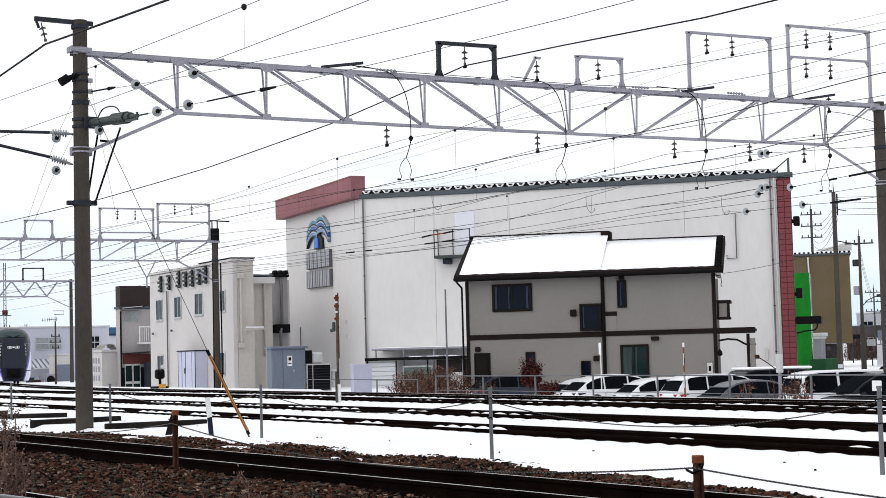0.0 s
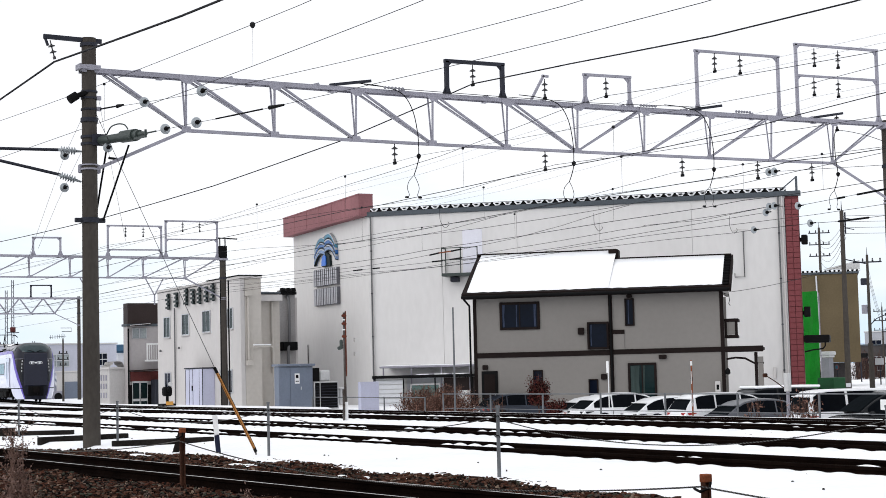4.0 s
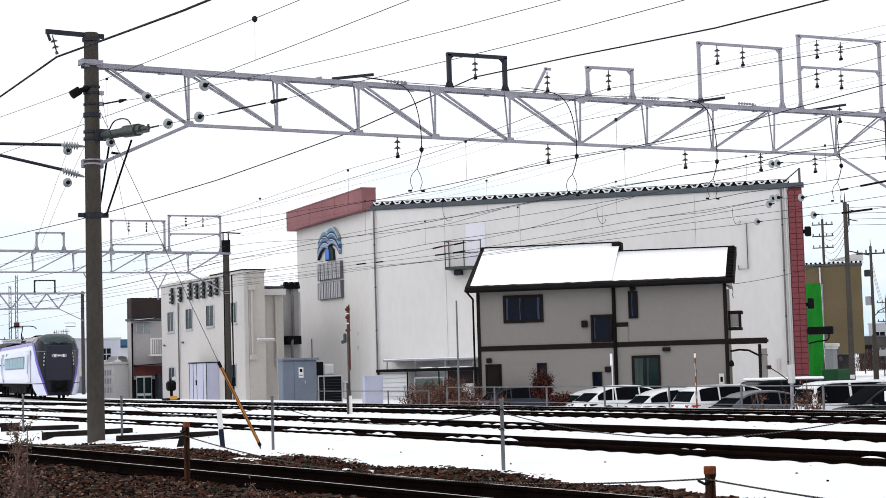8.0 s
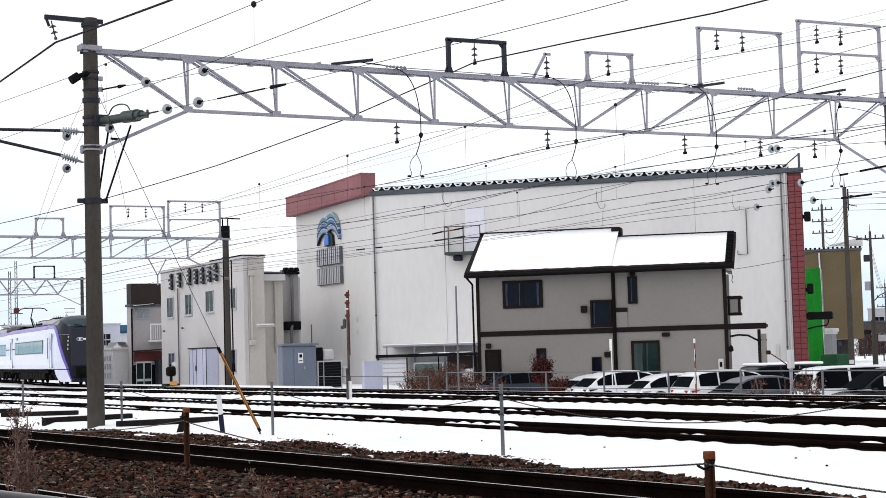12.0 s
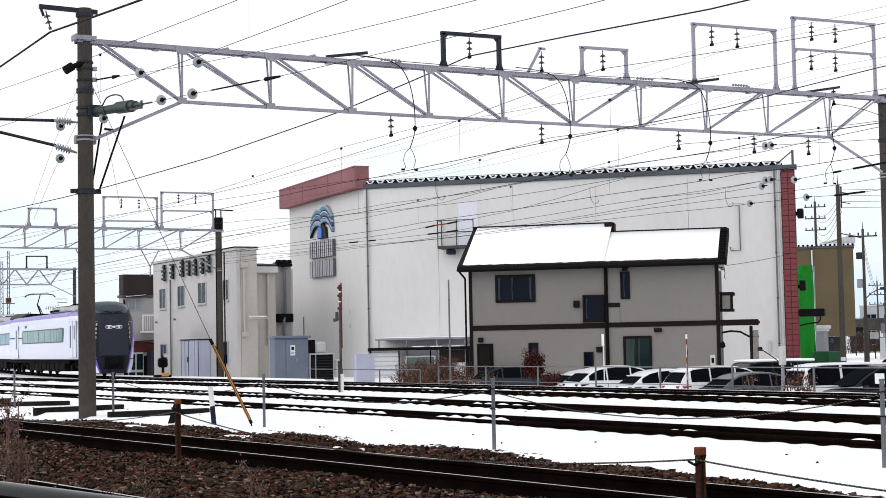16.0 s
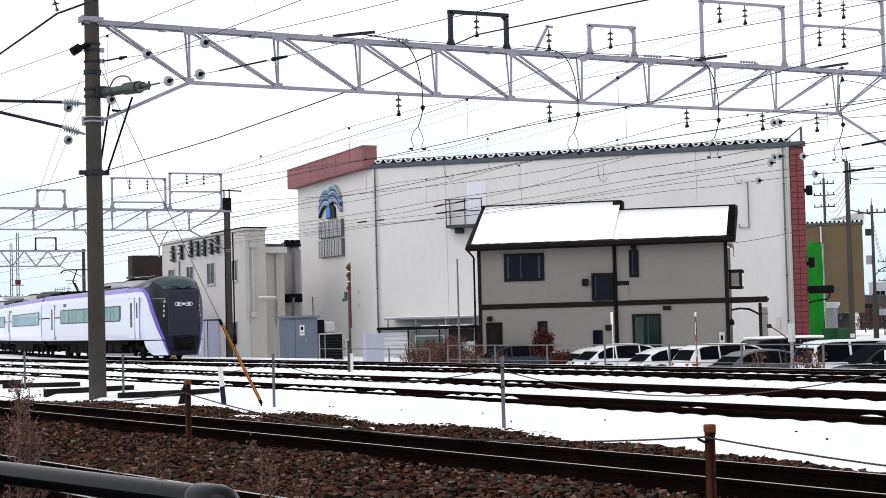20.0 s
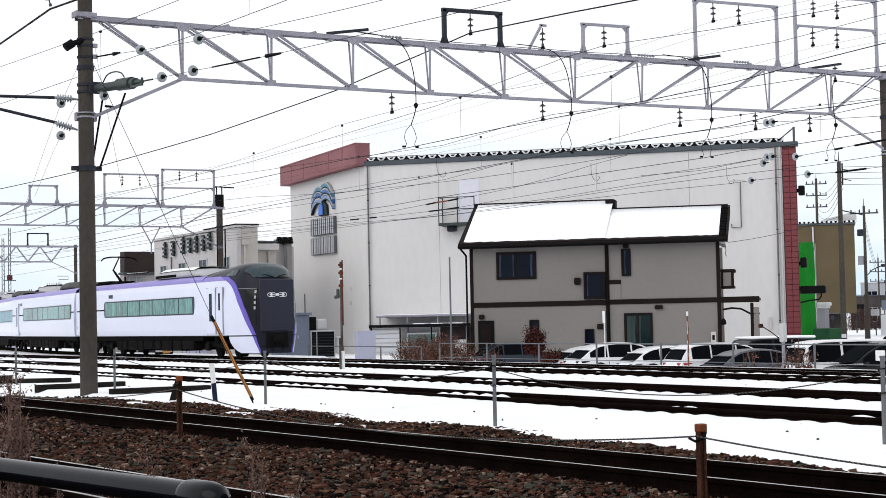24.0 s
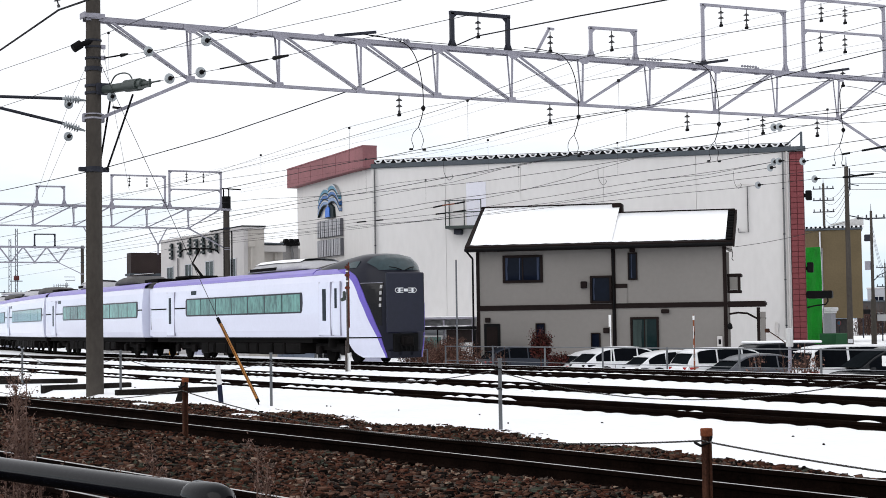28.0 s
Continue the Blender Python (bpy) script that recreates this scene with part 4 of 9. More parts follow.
PALE_SHED = material("grey_shed", (0.2, 0.2, 0.23), 0.4, 0, 0.1, 20.0)
bolts()
settle(main_gantry, ("pole", "top_arm", "collar", "tension_drum", "drum_band", "stay_rod", "stay_cross", "band", "cantilever_tube", "switch_box", "strap", "strap_lug", "disc_insulator", "thin_stay", "turnbuckle", "junction_box"))


# ---- buildings ----
def window_unit(parent, x0, x1, z0, z1, y=0.0, frame_mat=None, pane_mat=None, panes=2, sill=None, depth=0.07, rim=0.07):
    """A window with its frame, panes and mullions, proud of a wall whose face is at y."""
    frame_mat, pane_mat = frame_mat or HOUSE_DARK, pane_mat or GLASS
    w = part("window", Mesh(frame_mat).box(x0, y - depth, z0, x0 + rim, y + 0.02, z1, None, 0.01).box(x1 - rim, y - depth, z0, x1, y + 0.02, z1, None, 0.01).box(x0 + rim, y - depth, z1 - rim, x1 - rim, y + 0.02, z1, None, 0.01).box(x0 + rim, y - depth, z0, x1 - rim, y + 0.02, z0 + rim, None, 0.01), parent)
    a, b = x0 + rim, x1 - rim
    for i in range(panes):
        p0, p1 = a + (b - a) * i / panes, a + (b - a) * (i + 1) / panes
        yy = y - 0.02 - 0.012 * (i % 2)
        part("pane", Mesh(pane_mat).box(p0, yy, z0 + rim, p1, yy + 0.008, z1 - rim), w)
        if i:
            part("mullion", Mesh(frame_mat).box(p0 - 0.025, y - depth * 0.8, z0 + rim, p0 + 0.025, y - 0.005, z1 - rim), w)
    if sill:
        part("sill", Mesh(sill).box(x0 - 0.05, y - depth - 0.05, z0 - 0.05, x1 + 0.05, y, z0 - 0.005, None, 0.01), w)
    return w


def house():
    """The two-storey house with a snowy roof."""
    g = -1.0
    h = thing("house", "two-storey beige rendered house with dark brown timbers and snowy roof", "house", frame_at(-64.13, 39.04, 47.14))
    L, D = 11.15, 7.0
    part("wall", Mesh(HOUSE_WALL).box(0.06, 0, g, L - 0.06, 0.18, 4.62), h, "beige rendered front wall")
    part("wall", Mesh(HOUSE_WALL).box(0, 0.19, g, 0.18, D, 4.62), h)
    part("wall", Mesh(HOUSE_WALL).sweep([[(L - 0.18, 0.19, z), (L - 1.5, D, z), (L - 1.32, D, z), (L, 0.19, z)] for z in (g, 4.62)]), h)
    part("wall", Mesh(HOUSE_WALL).box(0.19, D - 0.18, g, L - 0.19, D, 4.62), h)
    for x in (0.09, L - 0.09):
        part("gable", Mesh(HOUSE_WALL).add([(x - 0.08, 0.1, 4.63), (x - 0.08, D - 0.1, 4.63), (x - 0.08, D / 2, 5.85), (x + 0.08, 0.1, 4.63), (x + 0.08, D - 0.1, 4.63), (x + 0.08, D / 2, 5.85)], [(0, 1, 2), (3, 5, 4), (0, 3, 4, 1), (1, 4, 5, 2), (2, 5, 3, 0)]), h)
    for x0, x1 in ((-0.03, 0.12), (L - 0.12, L + 0.04)):
        part("corner_board", Mesh(HOUSE_DARK).box(x0, -0.04, g, x1, 0.12, 4.6, None, 0.01), h)
    part("mid_post", Mesh(HOUSE_DARK).box(6.13, -0.05, g, 6.30, 0.0, 4.6, None, 0.01), h)
    part("belt_course", Mesh(HOUSE_DARK).box(0.12, -0.045, 1.93, 6.13, 0, 2.16, None, 0.01), h)
    part("belt_course", Mesh(HOUSE_DARK).box(6.30, -0.045, 1.95, L - 0.12, 0, 2.17, None, 0.01), h)
    part("crosspiece", Mesh(HOUSE_DARK).box(6.30, -0.05, 2.85, 6.82, 0, 3.04, None, 0.01), h)
    part("bay_panel", Mesh(HOUSE_WALL).box(6.31, -0.035, 2.17, 6.8, 0, 2.84), h)
    # roof in two lengths, the right one lower
    for x0, x1, yr, slope in ((-0.45, 6.2, 3.4, 0.497), (6.2, 11.5, 2.68, 0.463)):
        ye, yb, ze = -0.5, D + 0.5, 4.66
        zr = ze + slope * (yr - ye)
        prof = [(ye, ze), (yr, zr), (yb, ze), (yb, ze + 0.16), (yr, zr + 0.18), (ye, ze + 0.16)]
        part("roof", Mesh(HOUSE_DARK).sweep([[(x - (0.42 * max(0.0, y - yr) if x > 10 else 0.0), y, z) for y, z in prof] for x in (x0, x1 - 0.004)]), h, "dark tiled gable roof")
        n = 26
        rows = []
        rng = random.Random(int(x1 * 10))
        for i in range(n + 1):
            x = x0 + (0.22 if x1 < 7 else -0.01) + (x1 - x0 - (0.22 if x1 < 7 else 0.30)) * i / n
            e = 0.12 + rng.uniform(0, 0.06)
            rows.append([(x, ye + e, ze + 0.17), (x, ye + e + 0.02, ze + 0.27 + rng.uniform(-0.015, 0.015)), (x, yr - 0.9, ze + 0.28 + (zr - ze) * (yr - 0.9 - ye) / (yr - ye) + rng.uniform(-0.01, 0.01)), (x, yr - 0.1, ze + 0.28 + (zr - ze) * (yr - 0.1 - ye) / (yr - ye)), (x, yr - 0.09, zr + 0.1)])
        part("roof_snow", Mesh(SNOW).sweep(rows, False, False, True), h, "smooth blanket of snow")
        part("ridge", Mesh(HOUSE_DARK).box(x0, yr - 0.08, zr + 0.18, x1, yr + 0.09, zr + 0.30, None, 0.03), h)
        part("gutter", Mesh(BLACK_IRON).tube((x0, ye - 0.05, ze + 0.02), (x1, ye - 0.05, ze + 0.03), 0.07, n=8), h)
        part("eave_soffit", Mesh(HOUSE_DARK).box(x0 + 0.02, ye, ze - 0.06, x1 - 0.02, 0.0, ze - 0.004), h)
    part("bargeboard", Mesh(HOUSE_DARK).add([(11.5, -0.52, 4.55), (11.5, 2.7, 6.02), (11.5, 2.7, 6.38), (11.5, -0.52, 4.90), (11.58, -0.52, 4.55), (11.58, 2.7, 6.02), (11.58, 2.7, 6.38), (11.58, -0.52, 4.90)], [(0, 1, 2, 3), (7, 6, 5, 4), (0, 4, 5, 1), (2, 6, 7, 3), (1, 5, 6, 2), (0, 3, 7, 4)]), h)
    for i in range(11):
        f = i / 10.5
        part("verge_tile", Mesh(BLACK_IRON).box(11.2, -0.45 + f * 3.0, 4.86 + f * 1.39, 11.48, -0.45 + f * 3.0 + 0.25, 4.99 + f * 1.39, None, 0.03), h)
    part("ridge_step", Mesh(HOUSE_DARK).box(5.85, 2.95, 6.28, 6.3, 3.8, 6.86, None, 0.04), h)
    window_unit(h, 1.2, 3.03, 3.17, 4.42, rim=0.11)
    window_unit(h, 5.16, 6.12, 2.2, 3.42, rim=0.09, panes=1, depth=0.12)
    window_unit(h, 6.86, 7.28, 3.2, 4.42, rim=0.06, panes=1)
    window_unit(h, 6.92, 8.18, -0.15, 1.55, rim=0.1, panes=2, pane_mat=GLASS_GREEN)
    window_unit(h, 2.66, 3.1, 0.55, 1.34, rim=0.05, panes=1)
    window_unit(h, 5.15, 5.58, 0.1, 0.88, rim=0.05, panes=1)
    # Curtain edges and window reflections, painted as strips before the opaque panes.
    for x0, x1, z0, z1, m in ((1.33, 1.43, 3.3, 4.3, PANE_STREAK), (2.76, 2.86, 3.3, 4.3, PANE_STREAK), (1.95, 2.0, 3.3, 4.3, PANE_STREAK), (7.0, 7.05, 3.3, 4.36, PANE_STREAK), (7.04, 7.42, -0.03, 1.43, PANE_STREAK_GREEN), (7.56, 7.66, -0.03, 1.43, PANE_STREAK_GREEN), (5.3, 5.36, 2.35, 3.3, PANE_STREAK)):
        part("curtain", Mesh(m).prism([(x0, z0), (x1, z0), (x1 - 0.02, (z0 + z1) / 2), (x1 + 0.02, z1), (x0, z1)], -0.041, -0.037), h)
    d = part("door", Mesh(BLACK_IRON).box(0.3, -0.05, -0.9, 1.04, 0, 1.34, None, 0.01), h, "black back door")
    part("door_panel", Mesh(HOUSE_DARK).box(0.42, -0.065, -0.7, 0.92, -0.05, 1.2, None, 0.01), d)
    part("handle", Mesh(ALU).tube((0.93, -0.1, 0.15), (0.93, -0.1, 0.3), 0.015), d)
    for x0, x1, z0, z1 in ((4.74, 5.02, 2.87, 3.18), (8.3, 8.65, 1.7, 1.88), (0.36, 0.6, 1.4, 1.62), (5.72, 5.98, 0.85, 1.1), (6.96, 7.2, 4.44, 4.6)):
        part("vent_hood", Mesh(HOUSE_DARK).box(x0, -0.14, z0, x1, 0, z1, None, 0.03), h)
    me = part("meter_box", Mesh(OFFWHITE).box(10.72, -0.12, 0.2, 10.95, 0, 0.66, None, 0.02), h, "cream meter box")
    part("meter_window", Mesh(BLACK_IRON).box(10.78, -0.13, 0.3, 10.89, -0.12, 0.52), me)
    part("downpipe", Mesh(BLACK_IRON).tube((-0.16, -0.16, g), (-0.16, -0.16, 4.3), 0.045).tube((-0.16, -0.16, 4.3), (-0.35, -0.5, 4.6), 0.045), h)
    part("downpipe", Mesh(BLACK_IRON).tube((6.22, -0.12, g), (6.22, -0.12, 4.55), 0.04), h)
    # bay on the right end, and the porch
    bay = part("side_window_box", Mesh(HOUSE_DARK).box(L + 0.04, 0.2, 3.26, L + 0.66, 1.6, 3.4, None, 0.02).box(L + 0.04, 0.2, 2.55, L + 0.62, 1.6, 2.68, None, 0.02).box(L + 0.5, 0.2, 2.68, L + 0.62, 0.34, 3.26).box(L + 0.05, 0.2, 2.68, L + 0.15, 0.34, 3.26), h, "dark projecting window box")
    part("pane", Mesh(HOUSE_WALL).box(L + 0.151, 0.24, 2.69, L + 0.499, 0.28, 3.25), bay)
    part("porch_beam", Mesh(HOUSE_DARK).box(L + 0.05, -0.06, 1.92, L + 1.7, 0.14, 2.18, None, 0.02), h)
    part("porch_roof", Mesh(HOUSE_DARK).box(L + 0.05, 0.15, 2.0, L + 1.7, 2.2, 2.12), h)
    part("porch_post", Mesh(HOUSE_DARK).box(L + 1.3, -0.03, g, L + 1.44, 0.12, 1.9, None, 0.01), h)
    part("porch_panel", Mesh(HOUSE_WALL).box(L + 1.45, 0, g, L + 1.68, 0.12, 1.7), h)
    part("porch_arch", Mesh(HOUSE_DARK).line([(L + 0.1, 0.04, 1.62), (L + 0.5, 0.04, 1.68), (L + 0.9, 0.04, 1.64), (L + 1.15, 0.04, 1.5), (L + 1.3, 0.04, 1.42), (L + 1.7, 0.04, 1.42)], 0.045, 6), h)
    part("wall_lamp", Mesh(BLACK_IRON).lathe([(0.02, 0.3), (0.1, 0.2), (0.12, 0.05), (0.05, 0)], (L + 0.14, -0.1, 0.95)), h)
    part("service_hook", Mesh(BLACK_IRON).line([(L + 0.1, -0.1, 4.5), (L + 0.3, -0.15, 4.45), (L + 0.33, -0.15, 4.2), (L + 0.29, -0.12, 4.05), (L + 0.35, -0.12, 3.95)], 0.016), h)


PANE_STREAK = material("dim_pane_streak", (0.035, 0.045, 0.075), 0.9, 0, 0.3, 6.0, spec=0.05, stretch=(3, 3, 0.5))
PANE_STREAK_GREEN = material("pale_pane_streak", (0.035, 0.05, 0.048), 0.9, 0, 0.3, 6.0, spec=0.05, stretch=(5, 5, 0.5))
house()


def letter_bar(parent, name, x0, x1, z0, z1, label=""):
    """One bar of a raised letter: a silver face, its sides' shade painted dark."""
    m = Mesh(LETTER_SHADE).box(x0 - 0.02, -0.2, z0 - 0.02, x1 + 0.02, -0.02, z1 + 0.02)
    ob = part(name, Mesh(LETTER).box(x0, -0.25, z0, x1, -0.205, z1, None, 0.015), parent, label)
    if name == "raised_letter":
        part("letter_return", m, ob, "letter side with its shade painted dark")
    else:
        part("stroke_return", m, parent)
    return ob


def factory():
    """The tall windowless works building with a red parapet and a folded-plate roof."""
    g, top = -1.1, 10.18
    ang = 44.36
    f = thing("factory", "tall cream-white windowless factory with red parapet and folded-plate roof", "factory", frame_at(-82.41, 43.32, ang))
    L = 23.8
    # long wall in four panels with shadow joints
    edges = [0.0, 4.3, 8.6, 13.2, 18.2, 23.1]
    for a, b in zip(edges, edges[1:]):
        part("wall_panel", Mesh(WALL_WHITE).box(a + 0.006, 0, g, b - 0.006, 0.25, top, None, 0.006), f, "cream-white painted wall panel")
    part("wall", Mesh(WALL_WHITE).box(0, 0.26, g, L, 0.5, top - 0.05), f)
    part("side_wall", Mesh(WALL_WHITE).sweep([[(L - 0.25, 0.51, z), (L - 1.75, 15, z), (L - 1.55, 15, z), (L - 0.02, 0.51, z)] for z in (g, top - 0.05)]), f)
    part("back_wall", Mesh(WALL_WHITE).box(-9, 15.01, g, L - 1.6, 15.2, top - 0.05), f)
    part("roof_edge", Mesh(ROOF_GREY).box(-0.15, -0.12, top, L + 0.15, 0.3, top + 0.26, None, 0.02), f, "dark grey metal roof edge")
    part("roof_deck", Mesh(ROOF_GREY).box(-0.1, 0.31, top + 0.02, L - 1.6, 15, top + 0.16), f)
    # folded plates: dark closures and snow in the valleys
    n = 39
    pitch = (L - 0.6) / n
    part("fold_backing", Mesh(BLACK_IRON).box(0.1, 0.02, top + 0.262, L - 0.6, 0.12, top + 0.49), f, "dark end of the folded plates")
    dark = Mesh(BLACK_IRON).prism([(0.5 * pitch - 0.05, 0.075), (0.5 * pitch + 0.05, 0.075), (0.5 * pitch + 0.12, 0.155), (0.5 * pitch - 0.12, 0.155)], -0.08, -0.05).data("fold_closure")
    white = Mesh(SNOW).prism([(0.5 * pitch - 0.11, 0.02), (0.5 * pitch + 0.11, 0.02), (pitch - 0.07, 0.15), (pitch - 0.06, 0.195), (0.06, 0.195), (0.07, 0.15)], -0.04, 0.015).data("valley_snow")
    for i in range(n):
        part("valley_snow", white, f, "", pose(0.1 + i * pitch, 0, top + 0.262))
        part("fold_closure", dark, f, "", pose(0.1 + i * pitch, 0, top + 0.262))
    part("roof_top", Mesh(ROOF_GREY).box(0.05, 0.06, top + 0.17, L - 1.7, 14.9, top + 0.25), f)
    part("corner_strut", Mesh(ROOF_GREY).bar((L - 0.9, -0.05, top + 0.3), (L - 0.05, -0.05, top + 0.98), 0.05, 0.06), f, "dark slanting strut")
    part("corner_strut", Mesh(ROOF_GREY).box(L - 0.1, -0.1, top + 0.262, L + 0.02, 0.0, top + 1.02), f)
    # red tiled end strip
    part("tile_backing", Mesh(RED_JOINT).box(23.12, -0.02, g, L + 0.02, 0.4, top - 0.02), f)
    tile = Mesh(RED_TILE).box(0, 0, 0, 0.32, 0.03, 0.26, None, 0.012).data("tile")
    rows = int((top - g - 0.1) / 0.285)
    for r in range(rows):
        for c in range(2):
            part("tile", tile, f, "", pose(23.14 + c * 0.345, -0.05, g + 0.03 + r * 0.285))
    for x, y in ((0.2, -0.12), (22.78, -0.14)):
        pipe = part("downpipe", Mesh(PIPE).tube((x, y, g), (x, y, top), 0.045, n=10), f, "grey rain pipe")
        for z in (1.0, 3.4, 5.8, 8.2):
            part("pipe_bracket", Mesh(GALV_DARK).tube((x, y, z), (x, y, z + 0.06), 0.058, n=10), pipe)
    part("downpipe", Mesh(OFFWHITE).tube((22.98, -0.1, g), (22.98, -0.1, top), 0.05, n=10), f, "white rain pipe")
    # loading hatch with its balcony
    part("hatch", Mesh(LILAC_PALE).box(5.5, -0.03, 6.7, 6.62, 0, 9.2, None, 0.01), f, "white hatch door")
    bal = part("balcony", Mesh(GREEN_METAL).box(4.5, -0.95, 6.6, 6.6, 0, 6.76, None, 0.02), f, "green steel service balcony")
    for x, y in ((4.53, -0.92), (4.53, -0.1), (5.6, -0.92), (6.55, -0.92)):
        part("post", Mesh(GREEN_METAL).tube((x, y, 6.76), (x, y, 8.2), 0.03), bal)
    for z in (7.5, 8.15):
        part("guard_rail", Mesh(GREEN_METAL).tube((4.53, -0.92, z), (6.55, -0.92, z), 0.025).tube((4.53, -0.92, z), (4.53, -0.05, z), 0.025), bal)
    part("bracket", Mesh(GALV_DARK).box(4.9, -0.6, 6.3, 5.3, 0, 6.58, None, 0.03), bal)
    part("conduit", Mesh(PIPE).line([(20.9, -0.08, 8.4), (20.9, -0.08, 6.0), (20.4, -0.08, 6.0), (20.4, -0.08, 6.2)], 0.03), f)
    part("wire_bracket", Mesh(OFFWHITE).line([(20.4, -0.1, 8.45), (20.6, -0.3, 8.5), (21.2, -0.35, 8.45)], 0.025), f)
    part("vent_box", Mesh(OFFWHITE).box(22.2, -0.12, 0.6, 22.35, 0, 1.2, None, 0.01), f)
    part("floodlight", Mesh(BLACK_IRON).box(L + 0.1, -0.05, 7.6, L + 0.42, 0.5, 8.1, None, 0.04).box(L, 0.1, 7.75, L + 0.1, 0.3, 7.95), f, "black floodlight")
    part("floodlight", Mesh(BLACK_IRON).box(L + 0.1, -0.05, 3.78, L + 0.42, 0.4, 4.32, None, 0.04).box(L, 0.1, 3.9, L + 0.1, 0.3, 4.1), f, "black floodlight")
    part("side_canopy", Mesh(BLACK_IRON).box(L + 0.05, -0.2, 2.42, L + 1.35, 1.5, 2.82, None, 0.05).line([(L + 0.05, 0.0, 1.95), (L + 0.5, 0.0, 2.05), (L + 1.0, 0.0, 2.1), (L + 1.12, 0.0, 2.25), (L + 1.12, 0.0, 2.45)], 0.04), f, "dark canopy over a side door")
    # low canopy and shed at the foot
    can = part("lean_to", Mesh(GALV).box(1.1, -1.9, 1.62, 6.4, 0, 1.72, None, 0.02), f, "grey lean-to roof with snow on it")
    part("roof_snow", Mesh(SNOW).box(1.15, -1.88, 1.725, 6.35, -0.02, 1.775, None, 0.02), can)
    for x in (1.3, 2.9, 4.6, 6.2):
        part("post", Mesh(GALV).tube((x, -1.8, g), (x, -1.8, 1.62), 0.04), can)
    # slanting wing towards the railway, with the red parapet
    w = part("wing", Mesh(WALL_WHITE).box(1.16, 0, g, 12.91, 0.25, 10.2, None, 0.01), f, "cream-white wall under the red parapet", pose(0, 0, 0, 0, 0, -4.23 - ang) @ pose(-12.92, 0, 0))
    part("end_wall", Mesh(WALL_WHITE).box(1.16, 0.26, g, 1.4, 12, 10.0), w)
    lean = ((0.85, 10.02, 11.17), (12.95, 10.24, 11.43))
    fas = part("parapet", Mesh(RED_PAINT).sweep([[(x, -0.55, a), (x, 0.3, a), (x, 0.3, b), (x, -0.55, b)] for x, a, b in lean]), w, "dull red metal parapet")
    part("parapet_cap", Mesh(RED_PAINT).sweep([[(x, -0.58, b + 0.004), (x, 0.33, b + 0.004), (x, 0.33, b + 0.07), (x, -0.58, b + 0.07)] for x, a, b in ((0.81, 0, 11.17), (12.96, 0, 11.43))]), fas)
    part("parapet_end", Mesh(RED_PAINT).box(12.962, -0.53, 10.22, 13.0, 0.3, 11.46, None, 0.02), fas)
    for k in range(1, 6):
        x = 0.85 + 12.1 * k / 6
        part("parapet_seam", Mesh(RED_JOINT).box(x - 0.012, -0.556, 10.06 + 0.018 * x, x + 0.012, -0.551, 11.12 + 0.018 * x), fas)
    # emblem: three pairs of blue waves over a stem, in two groups
    em = part("emblem", Mesh(SIGN_DARK).prism([(6.25, 7.78), (7.55, 7.78), (7.45, 8.4), (7.0, 8.62), (6.4, 8.4)], -0.16, -0.02), w, "blue emblem of waves over a stem")
    part("stem", Mesh(EMBLEM_STEM).prism([(6.3, 7.84), (7.0, 7.84), (6.98, 8.36), (6.75, 8.5), (6.4, 8.34)], -0.22, -0.165), em)
    for z, wide, mat in ((9.22, 1.62, EMBLEM_TEAL), (8.86, 1.7, EMBLEM_BLUE), (8.5, 1.72, EMBLEM_LILAC)):
        for s in (-1, 1):
            rings = []
            for i in range(15):
                u = i / 14
                x = 6.82 + s * u * wide
                zt = z + 0.10 + 0.30 * math.sin(math.pi * min(1.0, 0.18 + 0.75 * u)) - 0.48 * u ** 3 + (0.12 if s > 0 else -0.04)
                zb = zt - 0.30 + 0.06 * u
                rings.append([(x, -0.2, zb), (x, -0.02, zb), (x, -0.02, zt), (x, -0.2, zt)])
            part("wave", Mesh(mat).sweep(rings), em)
            rim = [[(q[2][0], -0.22, q[2][2] - 0.04), (q[2][0], -0.05, q[2][2] - 0.04), (q[2][0], -0.05, q[2][2] + 0.035), (q[2][0], -0.22, q[2][2] + 0.035)] for q in rings]
            part("wave_rim", Mesh(ALU).sweep(rim), em, "silver rim")
            under = [[(q[0][0], -0.21, q[0][2] - 0.01), (q[0][0], -0.05, q[0][2] - 0.01), (q[0][0], -0.05, q[0][2] + 0.045), (q[0][0], -0.21, q[0][2] + 0.045)] for q in rings]
            part("wave_rim", Mesh(SIGN_DARK).sweep(under), em, "dark underside")
    # two rows of raised letters, kept as pairs of plain bars
    for z, n in ((6.66, 6), (5.5, 7)):
        for i in range(n):
            x = 5.05 + i * (3.8 / n)
            wd = 3.8 / n * 0.74
            ob = letter_bar(w, "raised_letter", x, x + wd * 0.36, z, z + 0.98, "silver raised sign bars with shade painted on their sides")
            letter_bar(ob, "stroke", x + wd * 0.60, x + wd * 0.96, z, z + 0.98)
    part("conduit", Mesh(PIPE).tube((3.4, -0.03, 0), (3.4, -0.03, 3.2), 0.03), w)
    for z in (2.4, 3.2):
        part("bracket", Mesh(OFFWHITE).box(10.6, -0.06, z, 10.72, 0, z + 0.22), w)


